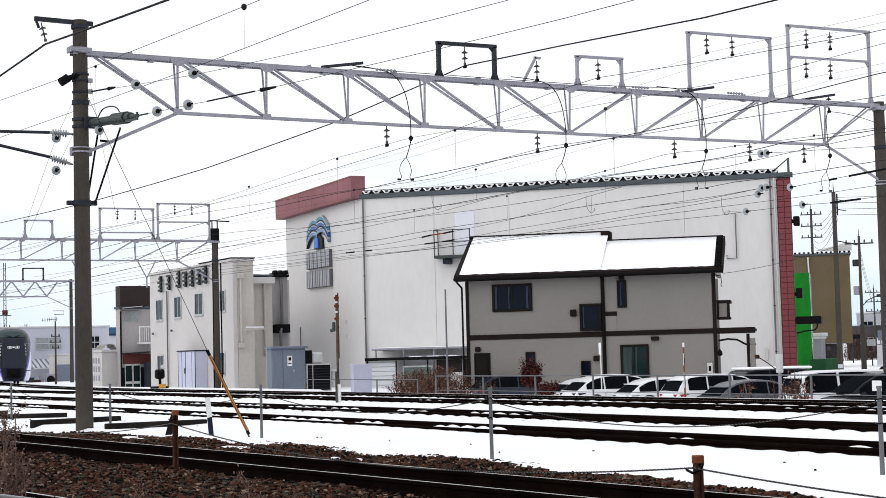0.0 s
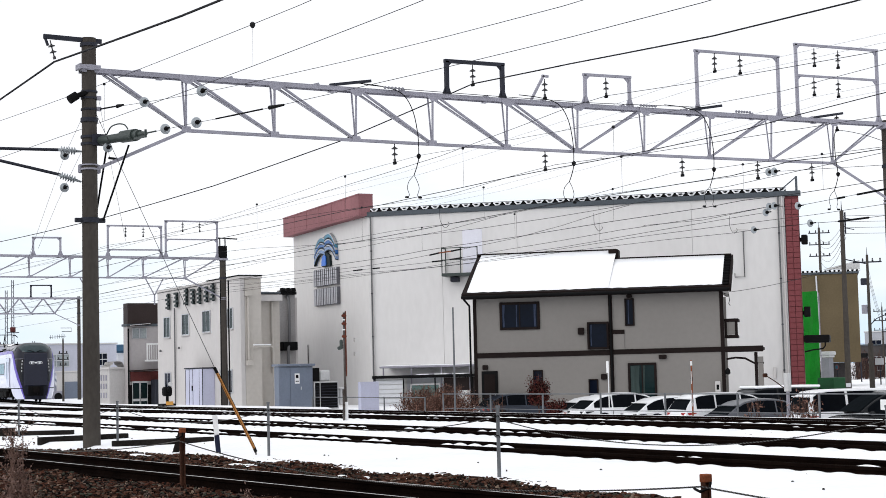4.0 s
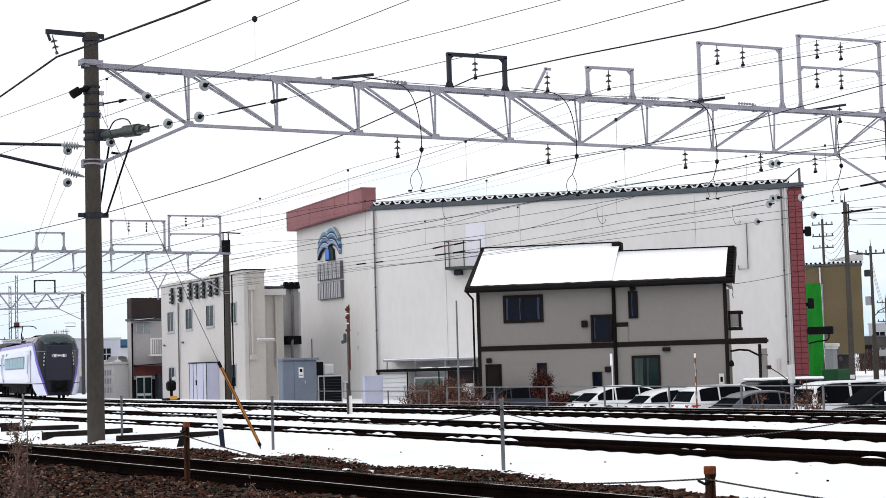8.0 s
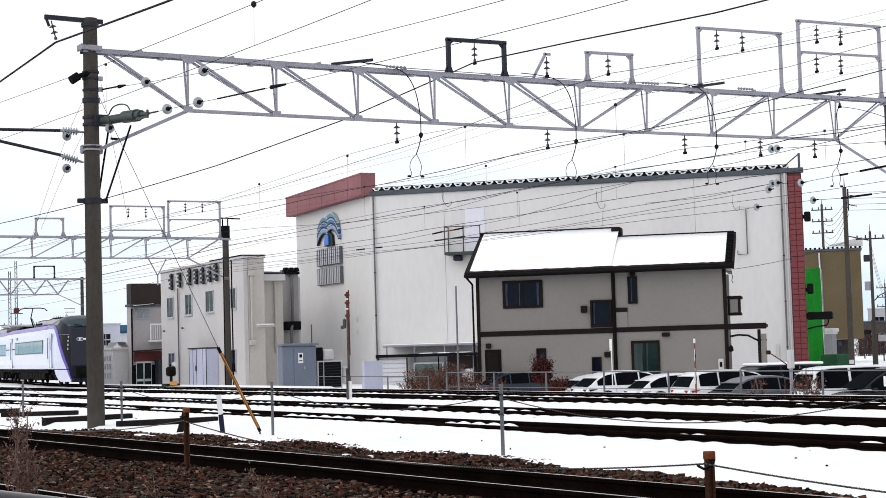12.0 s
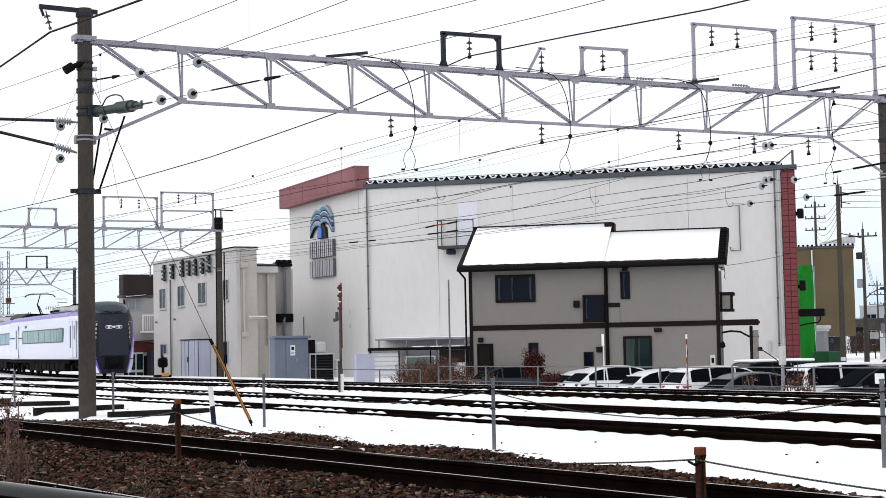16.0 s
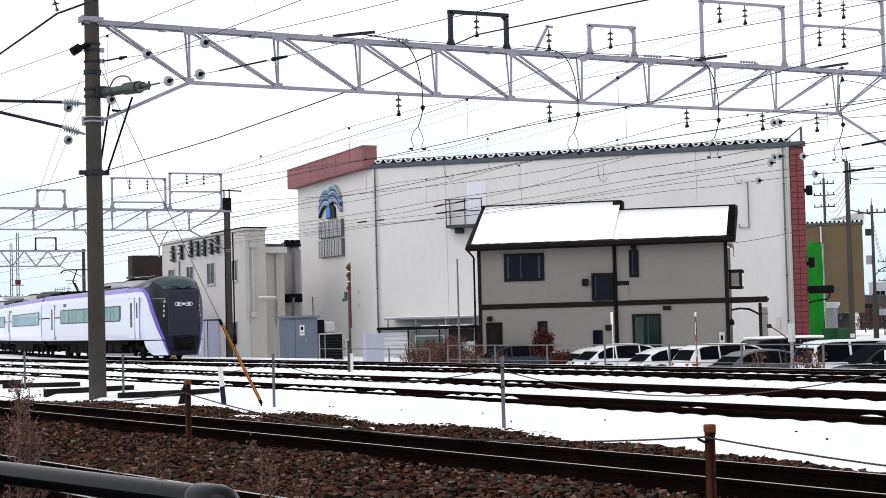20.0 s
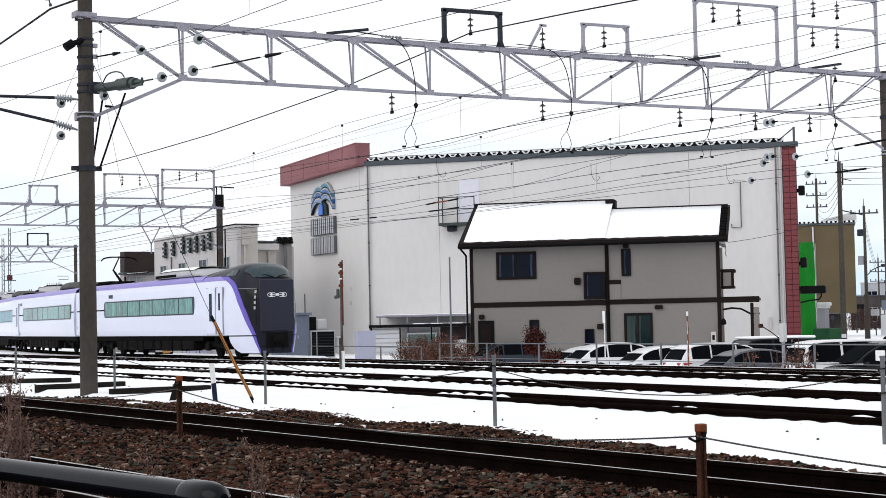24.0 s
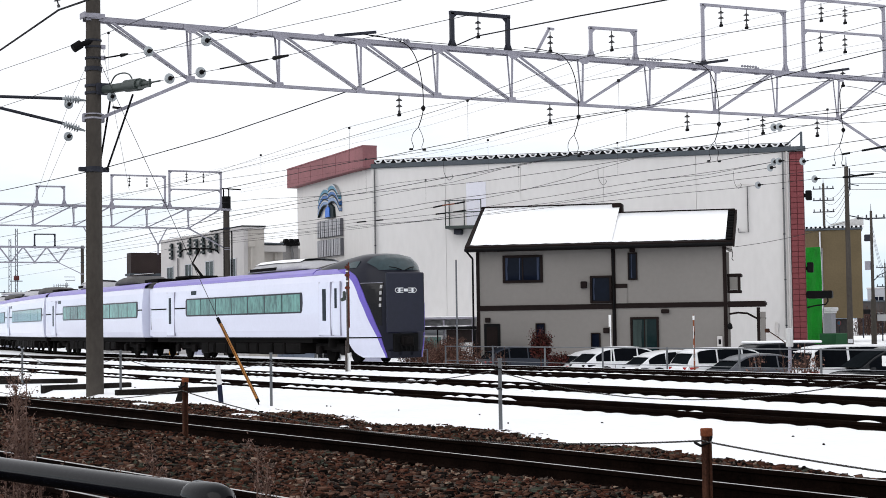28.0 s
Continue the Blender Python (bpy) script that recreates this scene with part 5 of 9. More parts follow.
LILAC_PALE = material("pale_lilac_paint", (0.68, 0.68, 0.75), 0.6, 0, 0.05, 2.0)
EMBLEM_BLUE = material("emblem_blue", (0.02, 0.11, 0.34), 0.35, 0.1, 0.15, 4.0)
EMBLEM_STEM = material("emblem_bright_blue", (0.015, 0.13, 0.55), 0.35, 0.0, 0.15, 4.0)
EMBLEM_TEAL = material("emblem_teal", (0.06, 0.21, 0.32), 0.35, 0.2, 0.2, 4.0)
EMBLEM_LILAC = material("emblem_steel_blue", (0.17, 0.25, 0.42), 0.35, 0.2, 0.2, 4.0)
LETTER_SHADE = material("letter_shade_grey", (0.11, 0.11, 0.125), 0.5, 0.2, 0.15, 4.0)
LETTER = material("letter_grey", (0.42, 0.42, 0.45), 0.45, 0.2, 0.15, 4.0)
factory()


def office():
    """The low office block beside the line, with its row of sign characters."""
    g = -0.5
    o = thing("office_building", "two-storey greyish white office block with dark rooftop sign characters", "office building", frame_at(-98.99, 36.9, -3.32))
    part("wall", Mesh(OFFWHITE).box(0.2, 0, g, 15.35, 0.25, 6.72, None, 0.01), o, "streaked greyish white front wall")
    part("wall", Mesh(OFFWHITE).box(0.2, 0.26, g, 0.45, 3.2, 6.72), o)
    part("wall", Mesh(TAN).box(15.1, 0.26, g, 15.36, 1.2, 6.72), o, "tan end wall")
    part("coping", Mesh(OFFWHITE).box(0.1, -0.1, 6.725, 15.45, 0.3, 6.86, None, 0.02).box(15.05, 0.3, 6.725, 15.45, 1.25, 6.86, None, 0.02), o)
    part("coping_cap", Mesh(BLACK_IRON).box(10.0, -0.13, 6.865, 15.47, 0.3, 6.92).box(15.05, 0.301, 6.865, 15.47, 1.27, 6.92), o, "black coping cap")
    part("roof", Mesh(CONCRETE).box(0.46, 0.31, 6.3, 15.0, 1.19, 6.5), o)
    part("roof", Mesh(CONCRETE).box(0.46, 1.2, 5.7, 13.1, 3.0, 5.9), o)
    part("roof", Mesh(CONCRETE).box(9.3, 3.01, 5.7, 10.7, 4.9, 5.9), o)
    part("back_wall", Mesh(OFFWHITE).box(0.46, 3.02, g, 9.3, 3.2, 5.9), o)
    part("back_wall", Mesh(OFFWHITE).box(9.31, 4.96, g, 10.79, 5.15, 5.9), o)
    part("step_wall", Mesh(TAN).box(13.51, 1.0, g, 15.09, 1.2, 6.5), o)
    part("step_wall", Mesh(TAN).box(10.8, 2.8, g, 13.19, 3.0, 5.95), o)
    part("link_wall", Mesh(TAN).box(10.6, 3.02, g, 10.79, 3.89, 5.69), o)
    for a, b, z0, z1 in ((1.54, 2.85, 3.85, 5.14), (5.15, 6.48, 3.9, 5.18), (8.95, 10.39, 3.94, 5.22), (13.25, 14.2, 4.0, 5.2)):
        window_unit(o, a, b, z0, z1, 0.0, ALU, GLASS_GREEN, 2, OFFWHITE, 0.06, 0.06)
    window_unit(o, 1.65, 2.9, 0.66, 1.72, 0.0, ALU, GLASS, 2, None, 0.06, 0.06)
    window_unit(o, 12.0, 14.0, 0.45, 1.78, 0.0, ALU, GLASS, 2, None, 0.06, 0.07)
    sh = part("shutter_door", Mesh(LILAC_DOOR).box(7.75, -0.7, -0.4, 9.2, 0, 1.86, None, 0.02), o, "pale lilac steel storage doors")
    part("door_leaf", Mesh(LILAC_DOOR).box(9.26, -0.74, -0.38, 10.94, 0, 1.86, None, 0.02), sh)
    for x, y in ((7.76, -0.71), (8.45, -0.71), (9.2, -0.745), (10.35, -0.745), (10.9, -0.745)):
        part("door_joint", Mesh(GALV_DARK).box(x, y, -0.36, x + 0.055, y + 0.03, 1.84), sh, "dark door joint")
    part("head_rail", Mesh(GALV_DARK).box(7.7, -0.77, 1.865, 10.98, 0, 1.93, None, 0.01), sh, "dark head rail")
    part("door_gap", Mesh(BLACK_IRON).box(9.2, -0.6, -0.4, 9.26, 0, 1.86), sh)
    part("door_handle", Mesh(BLACK_IRON).box(9.05, -0.76, 0.6, 9.12, -0.7, 0.9), sh)
    # sign characters, kept as plain bars
    for i, (x, z) in enumerate(((2.45, 5.55), (4.1, 5.62), (6.0, 5.66), (7.25, 5.66), (8.45, 5.62), (9.7, 5.66), (10.8, 5.68))):
        c = part("sign_character", Mesh(SIGN_DARK).box(x + 0.36, -0.2, z, x + 0.5, -0.06, z + 1.0 - 0.1 * (i % 2)), o, "dark bars of the roof sign")
        for k in range(4):
            a, b = ((0.05, 0.8), (0.15, 0.72), (0.0, 0.85), (0.2, 0.62))[(k + i) % 4]
            part("stroke", Mesh(SIGN_DARK).box(x + a, -0.215, z + 0.06 + k * 0.24, x + b, -0.2, z + 0.19 + k * 0.24), c)
    pts = []
    for i in range(61):
        x = 2.2 + i * 0.17
        pts.append((x, -0.2, 6.78 + 0.16 * abs(math.sin(i * 0.35))))
    part("sign_cable", Mesh(WIRE).line(pts, 0.005), o)
    part("downpipe", Mesh(PIPE).tube((3.95, -0.1, g), (3.95, -0.1, 5.6), 0.045), o)
    dp = part("downpipe", Mesh(TAN).tube((15.46, 0.42, 2.1), (15.46, 0.42, 5.9), 0.07), o)
    for z0 in (1.95, 5.75):
        part("rain_head", Mesh(TAN).box(15.38, 0.24, z0, 15.62, 0.6, z0 + 0.28, None, 0.03), dp)
    part("high_pipe", Mesh(TAN).line([(15.9, 0.5, 2.95), (15.0, 1.9, 3.0), (14.9, 2.05, 2.85), (14.9, 2.05, -0.4)], 0.05, 8), o)
    part("pipe_snow", Mesh(SNOW).line([(15.85, 0.55, 3.07), (15.05, 1.85, 3.08)], 0.04, 6), o)
    for x, z in ((1.2, 3.0), (4.9, 3.1)):
        part("lamp", Mesh(PIPE).lathe([(0.02, 0.14), (0.09, 0.07), (0.06, 0)], (x, -0.15, z)), o)
    # set-back bays on the end
    part("rear_bay", Mesh(TAN).box(13.2, 1.21, g, 13.5, 3.0, 5.95), o, "tan set-back wall")
    part("rear_eave", Mesh(OFFWHITE).box(13.52, 1.3, 5.55, 14.0, 3.0, 5.9, None, 0.02), o)
    part("rear_roof_edge", Mesh(ROOF_GREY).box(13.1, 1.25, 5.96, 13.9, 2.95, 6.06, None, 0.03), o)
    part("rear_snow", Mesh(SNOW).box(13.2, 1.3, 6.062, 13.7, 2.3, 6.1, None, 0.02), o)
    part("rear_pipe", Mesh(TAN).tube((13.62, 2.5, 1.5), (13.62, 2.5, 5.5), 0.07), o)
    dk = part("dark_bay", Mesh(DARK_CLAD).box(10.8, 3.9, g, 11.0, 4.95, 6.3), o, "dark grey clad bay")
    part("dark_eave", Mesh(BLACK_IRON).box(11.01, 3.95, 6.05, 11.3, 4.95, 6.2, None, 0.02), dk)
    for i in range(3):
        part("fold_closure", Mesh(BLACK_IRON).prism([(0, 0), (0.3, 0), (0.24, 0.22), (0.06, 0.22)], 0, 0.3), dk, "", pose(11.3, 3.97 + i * 0.33, 6.22, 0, 0, 90))
    part("dark_lower_roof", Mesh(BLACK_IRON).box(11.01, 3.95, 2.8, 11.6, 4.85, 3.3, None, 0.03), dk)
    part("dark_pipe", Mesh(PIPE).line([(11.1, 4.45, 6.0), (11.3, 4.45, 5.6), (11.3, 4.45, 3.4), (11.7, 4.2, 2.8), (11.7, 4.2, 1.6)], 0.09, 8), dk)


DARK_CLAD = material("dark_grey_cladding", (0.31, 0.30, 0.30), 0.7, 0, 0.15, 3.0, spec=0.2)
LILAC_DOOR = material("lilac_steel", (0.50, 0.51, 0.64), 0.5, 0.1, 0.08, 3.0)
office()


def boxy(name, label, cat, m, w, d, h, wall, z0=-0.6, roof=None):
    """A plain block with four walls and a roof, to carry further parts."""
    b = thing(name, label, cat, m)
    part("wall", Mesh(wall).box(0, 0, z0, w, 0.2, h, None, 0.01), b)
    part("side_wall", Mesh(wall).box(0, 0.21, z0, 0.2, d, h), b)
    part("side_wall", Mesh(wall).box(w - 0.2, 0.21, z0, w, d, h), b)
    part("back_wall", Mesh(wall).box(0.21, d - 0.2, z0, w - 0.21, d, h), b)
    part("roof", Mesh(roof or ROOF_GREY).box(-0.1, -0.1, h + 0.005, w + 0.1, d + 0.1, h + 0.16, None, 0.02), b)
    return b


# ---- the train ----
TRAIN_WHITE = material("train_white", (0.64, 0.66, 0.79), 0.16, 0.0, 0.03, 2.0, spec=0.5)
TRAIN_PURPLE = material("train_purple", (0.13, 0.095, 0.42), 0.35, 0.0, 0.08, 3.0, spec=0.25)
TRAIN_LILAC = material("train_lilac", (0.21, 0.17, 0.50), 0.35, 0.05, 0.08, 3.0, spec=0.5)
TRAIN_DARK = material("train_charcoal", (0.009, 0.010, 0.018), 0.3, 0.0, 0.15, 3.0, spec=0.14)
TRAIN_ROOF = material("train_roof_grey", (0.085, 0.082, 0.082), 0.7, 0.0, 0.2, 3.0, spec=0.15)
UNDER = material("underframe", (0.004, 0.0035, 0.0035), 0.85, 0.0, 0.4, 5.0, spec=0.06)
UNDER_BOX = material("equipment_box", (0.007, 0.006, 0.006), 0.8, 0.0, 0.4, 4.0, spec=0.05)
LAMP_ON = glow("headlamp", (0.17, 0.17, 0.175), 1.0)
NOSE_PANEL = material("nose_panel_navy", (0.012, 0.013, 0.026), 0.18, 0.0, 0.15, 1.5, spec=0.3)
NOSE_GLOSS = material("nose_gloss_black", (0.004, 0.004, 0.006), 0.12, 0.0, 0.1, 3.0, spec=0.2)
UNIT_PALE = material("roof_unit_paint", (0.40, 0.40, 0.42), 0.6, 0.0, 0.15, 3.0, spec=0.2)
LOGO_SILVER = material("silver_mark", (0.75, 0.76, 0.78), 0.3, 0.6, 0.05, 8.0)
ORANGE_BOX = material("orange_plate", (0.55, 0.27, 0.05), 0.6, 0, 0.15, 8.0)

SEAL = material("door_seal", (0.30, 0.30, 0.36), 0.6, 0, 0.1, 6.0, spec=0.2)
BODY = [(1.38, 0.94), (1.45, 1.2), (1.475, 1.8), (1.46, 2.5), (1.42, 3.0), (1.36, 3.24)]


def half_width(z):
    for (a, z0), (b, z1) in zip(BODY, BODY[1:]):
        if z <= z1:
            return a + (b - a) * max(0.0, (z - z0) / (z1 - z0))
    return BODY[-1][0]


def body_shell(car, x0, x1):
    """Sides, roof and floor of a car between x0 and x1."""
    ring = [(-y, z) for y, z in BODY] + [(y, z) for y, z in BODY[::-1]]
    part("body", Mesh(TRAIN_WHITE).sweep([[(x, y, z) for y, z in ring] for x in (x0, x1)], True, True, False), car, "glossy white car body")
    roof = [(-1.36, 3.245), (-1.3, 3.36), (-1.15, 3.46), (-0.8, 3.54), (0, 3.57), (0.8, 3.54), (1.15, 3.46), (1.3, 3.36), (1.36, 3.245)]
    part("roof", Mesh(TRAIN_ROOF).sweep([[(x, y * 0.86, z) for y, z in roof] for x in (x0, x1)], True, True, True), car, "grey car roof")
    for s in (-1, 1):
        sh = [(s * 1.365, 3.245), (s * 1.33, 3.36), (s * 1.2, 3.47), (s * 1.0, 3.52), (s * 1.0, 3.5), (s * 1.18, 3.44), (s * 1.31, 3.34), (s * 1.34, 3.245)]
        part("shoulder_band", Mesh(TRAIN_LILAC).sweep([[(x, y, z) for y, z in sh] for x in (x0, x1)]), car, "lilac band along the roof edge")
        part("sill_line", Mesh(BLACK_IRON).box(x0, s * 1.34, 0.90, x1, s * 1.39, 0.945), car)
    # Dark block added below the floor to stop bright snow showing through.
    part("centre_sill", Mesh(UNDER).box(x0 + 4.6, -0.42, 0.24, x1 - 4.6, 0.42, 0.715), car)
    part("underframe", Mesh(UNDER).box(x0 + 0.3, -1.25, 0.72, x1 - 0.3, 1.25, 0.93, None, 0.02), car)


def side_windows(car, x0, x1, n, z0=1.86, z1=2.64):
    """The tinted window band on both sides: chamfered ends, one pane a seat row."""
    for s in (-1, 1):
        y = s * (half_width(2.25) + 0.004)
        poly = [(x0, z0 + 0.1), (x0 + 0.12, z0), (x1 - 0.12, z0), (x1 - 0.03, z0 + 0.1), (x1, (z0 + z1) / 2), (x1 - 0.03, z1 - 0.1), (x1 - 0.12, z1), (x0 + 0.12, z1), (x0, z1 - 0.1)]
        band = part("window_band", Mesh(TRAIN_DARK).prism(poly, y - s * 0.03, y + s * 0.012), car, "black window surround")
        w = (x1 - x0 - 0.3) / n
        for i in range(n):
            a = x0 + 0.15 + i * w
            yy = y + s * 0.013
            part("pane", Mesh(TRAIN_GLASS).box(a + 0.05, yy - s * 0.004, z0 + 0.06, a + w - 0.05, yy + s * 0.006, z1 - 0.06), band, "green-tinted pane with painted reflections")


def door(car, x, wide=0.95, slit=True):
    for s in (-1, 1):
        y = s * (half_width(2.0) + 0.002)
        d = part("door", Mesh(TRAIN_WHITE).box(x, y - s * 0.05, 1.02, x + wide, y + s * 0.03, 2.95, None, 0.015), car, "white plug door")
        part("door_window", Mesh(GLASS).box(x + wide * 0.34, y + s * 0.03, 1.55 if wide > 0.8 else 2.0, x + wide * 0.66, y + s * 0.038, 2.72, None, 0.03), d)
        part("door_seal", Mesh(SEAL).box(x - 0.03, y - s * 0.04, 1.0, x - 0.005, y + s * 0.012, 2.97), d)
        part("door_seal", Mesh(SEAL).box(x + wide + 0.005, y - s * 0.04, 1.0, x + wide + 0.03, y + s * 0.012, 2.97), d)


WHEEL = Mesh(UNDER).lathe([(0.05, -0.07), (0.40, -0.07), (0.43, -0.06), (0.43, 0.06), (0.40, 0.07), (0.05, 0.07)], (0, 0, 0), (0, 1, 0), 20).data("wheel")


def bogie(car, x):
    b = part("bogie", Mesh(UNDER).box(x - 1.6, -1.05, 0.45, x + 1.6, -0.85, 0.72, None, 0.05).box(x - 1.6, 0.85, 0.45, x + 1.6, 1.05, 0.72, None, 0.05).box(x - 0.35, -1.0, 0.4, x + 0.35, 1.0, 0.8, None, 0.04), car, "dark bogie")
    for dx in (-1.05, 1.05):
        for y in (-0.57, 0.57):
            part("wheel", WHEEL, b, "", pose(x + dx, y, 0.43))
        part("axle", Mesh(UNDER).tube((x + dx, -0.6, 0.43), (x + dx, 0.6, 0.43), 0.08), b)
        for s in (-1, 1):
            part("axle_box", Mesh(UNDER_BOX).box(x + dx - 0.18, s * 1.06, 0.3, x + dx + 0.18, s * 1.22, 0.62, None, 0.04), b)
    for s in (-1, 1):
        part("air_spring", Mesh(UNDER).tube((x, s * 0.98, 0.6), (x, s * 0.98, 0.9), 0.26, n=12), b)


def under_boxes(car, x0, x1, seed):
    rng = random.Random(seed)
    x = x0
    while x < x1 - 0.8:
        w = rng.uniform(0.7, 1.6)
        w = min(w, x1 - x)
        z = rng.uniform(0.26, 0.36)
        for s in (-1, 1):
            b = part("equipment_box", Mesh(UNDER_BOX if rng.random() < 0.6 else UNDER).box(x, s * 0.5, z, x + w - 0.12, s * 1.3, 0.72, None, 0.03), car)
            part("box_lid", Mesh(UNDER).box(x + 0.08, s * 1.301, z + 0.06, x + w - 0.22, s * 1.315, 0.66), b)
        x += w


def roof_unit(car, x, l=4.0, snow=True):
    """A cooling unit on the roof in a curved shroud."""
    rings = []
    for dx, k in ((0, 0.0), (0.5, 0.55), (1.3, 0.95), (l * 0.5, 1.0), (l - 0.9, 0.9), (l - 0.3, 0.5), (l, 0.0)):
        rings.append([(x + dx, y * (0.75 + 0.25 * k), 3.5 + 0.05 + max(0.02, h * k)) for y, h in ((-1.0, 0.0), (-0.95, 0.25), (-0.7, 0.38), (0, 0.42), (0.7, 0.38), (0.95, 0.25), (1.0, 0.0))])
    u = part("cooling_unit", Mesh(UNIT_PALE if snow else TRAIN_ROOF).sweep(rings, True, True, True), car, "curved grey roof cooling unit")
    if snow:
        part("unit_snow", Mesh(SNOW).sweep([[(x + dx, y, 3.99 - 0.42 * (1 - k) + 0.03 + b) for y, b in ((-0.86, -0.12), (-0.6, 0.0), (0, 0.03), (0.6, 0.0), (0.86, -0.12))] for dx, k in ((0.7, 0.72), (1.2, 0.95), (l * 0.5, 1.0), (l - 0.9, 0.92))], False, False, True), u, "thin snow on the unit")
        part("grille", Mesh(UNDER).box(x + 0.9, -1.0, 3.60, x + l * 0.55, -0.94, 3.72), u)


def pantograph(car, x):
    p = part("pantograph", Mesh(UNDER).box(x - 0.9, -0.7, 3.62, x + 0.9, 0.7, 3.74, None, 0.03), car, "black single-arm pantograph")
    part("lower_arm", Mesh(UNDER).tube((x + 0.6, 0, 3.75), (x - 0.5, 0, 4.35), 0.05).tube((x + 0.4, 0.15, 3.75), (x - 0.45, 0.1, 4.25), 0.025), p)
    part("upper_arm", Mesh(UNDER).tube((x - 0.5, 0, 4.35), (x + 0.45, 0, 4.95), 0.035), p)
    part("contact_strip", Mesh(UNDER).line([(x + 0.45, -0.95, 4.78), (x + 0.45, -0.8, 4.92), (x + 0.45, -0.5, 4.98), (x + 0.45, 0.5, 4.98), (x + 0.45, 0.8, 4.92), (x + 0.45, 0.95, 4.78)], 0.035, 6).line([(x + 0.62, -0.5, 4.98), (x + 0.62, 0.5, 4.98)], 0.03, 6), p)
    for sx in (-0.7, 0.7):
        for sy in (-0.5, 0.5):
            part("foot_insulator", Mesh(DARK_PORCELAIN).lathe([(0.05, 0), (0.09, 0.03), (0.05, 0.06), (0.09, 0.09), (0.05, 0.12)], (x + sx, sy, 3.52), n=8), p)


def gangway(car, x):
    g = part("gangway_bellows", Mesh(UNDER).box(x - 0.3, -1.1, 0.95, x + 0.3, 1.1, 3.3, None, 0.06), car, "black gangway bellows")
    for s in (-1, 1):
        part("outer_hood", Mesh(TRAIN_WHITE).box(x - 0.27, s * 1.11, 0.98, x + 0.27, s * 1.36, 3.22, None, 0.04), g, "white outer hood between the cars")
        part("hood_slit", Mesh(UNDER).box(x - 0.09, s * 1.361, 1.3, x + 0.05, s * 1.372, 2.3), g)


# widths, tops and lines of the nose, by distance s from the front face (negative: behind it)
def nose_w(s):
    pts = ((-4.7, 1.475), (-2.4, 1.46), (-1.6, 1.40), (-1.0, 1.29), (-0.6, 1.15), (-0.3, 0.98), (-0.1, 0.85), (-0.03, 0.79), (0.03, 0.71), (0.08, 0.5), (0.12, 0.2))
    for (a, v0), (b, v1) in zip(pts, pts[1:]):
        if s <= b:
            return v0 + (v1 - v0) * max(0.0, (s - a) / (b - a))
    return pts[-1][1]


def nose_top(s):
    pts = ((-4.7, 3.56), (-3.7, 3.74), (-2.8, 3.89), (-2.0, 3.97), (-1.3, 3.97), (-0.85, 3.90), (-0.5, 3.74), (-0.18, 3.47), (0.0, 3.28), (0.12, 3.08))
    for (a, v0), (b, v1) in zip(pts, pts[1:]):
        if s <= b:
            return v0 + (v1 - v0) * max(0.0, (s - a) / (b - a))
    return pts[-1][1]


NOSE_SECTION = ((0.9, 0.0), (0.97, 0.12), (1.0, 0.3), (1.0, 0.55), (0.97, 0.72), (0.90, 0.84), (0.78, 0.92), (0.6, 0.97), (0.3, 0.995), (0.0, 1.0))


def body_half(z):
    """Half width of the plain car section at any height."""
    if z <= 3.24:
        return half_width(z)
    rows = ((3.24, 1.36), (3.36, 1.3), (3.46, 1.15), (3.54, 0.8), (3.57, 0.0))
    for (z0, a), (z1, b) in zip(rows, rows[1:]):
        if z <= z1:
            return a + (b - a) * (z - z0) / (z1 - z0)
    return 0.0


def side_y(s, z):
    """Outer face of the nose at s and z; it grows out of the plain section."""
    w, t = nose_w(s), nose_top(s)
    f = (z - 0.3) / (t - 0.3)
    n = 0.0
    for (a, b), (a2, b2) in zip(NOSE_SECTION, NOSE_SECTION[1:]):
        if f <= b2:
            n = w * (a + (a2 - a) * max(0.0, (f - b) / (b2 - b)))
            break
    k = smooth_step(-4.4, -2.2, s)
    return (1 - k) * body_half(min(3.57, max(0.94, 0.3 + max(0.0, f) * 3.27))) + k * n


def nose_ring(s, zb=0.30, shrink=0.02):
    t = nose_top(s) - shrink
    low = 0.94 if s < -1.6 else zb
    half = []
    for b in (0.0, 0.12, 0.3, 0.55, 0.7, 0.8, 0.86, 0.9, 0.94, 0.97, 0.985, 0.995, 1.0):
        z = zb + (t - zb) * b
        half.append((max(0.0, side_y(s, z) - shrink) if b < 1 else 0.0, max(low, z)))
    return [(s, -y, z) for y, z in half] + [(s, y, z) for y, z in half[-2::-1]]


def edge_s(z, k):
    """The edges below, with their corners rounded."""
    return (raw_edge(z - 0.13, k) + 2 * raw_edge(z, k) + raw_edge(z + 0.13, k)) / 4


def raw_edge(z, k):
    """Front edges of the white side (k = 0) and of the purple stripe (k = 1)."""
    rows = ((0.2, -0.03, 0.02), (0.94, -0.26, -0.12), (2.0, -0.80, -0.55), (2.6, -1.15, -0.86), (2.95, -1.42, -1.08), (3.12, -1.68, -1.24), (3.24, -2.1, -1.45), (3.45, -3.0, -2.2))
    for (z0, a0, b0), (z1, a1, b1) in zip(rows, rows[1:]):
        if z <= z1:
            f = max(0.0, (z - z0) / (z1 - z0))
            return (a0 + (a1 - a0) * f, b0 + (b1 - b0) * f)[k]
    return rows[-1][1 + k]


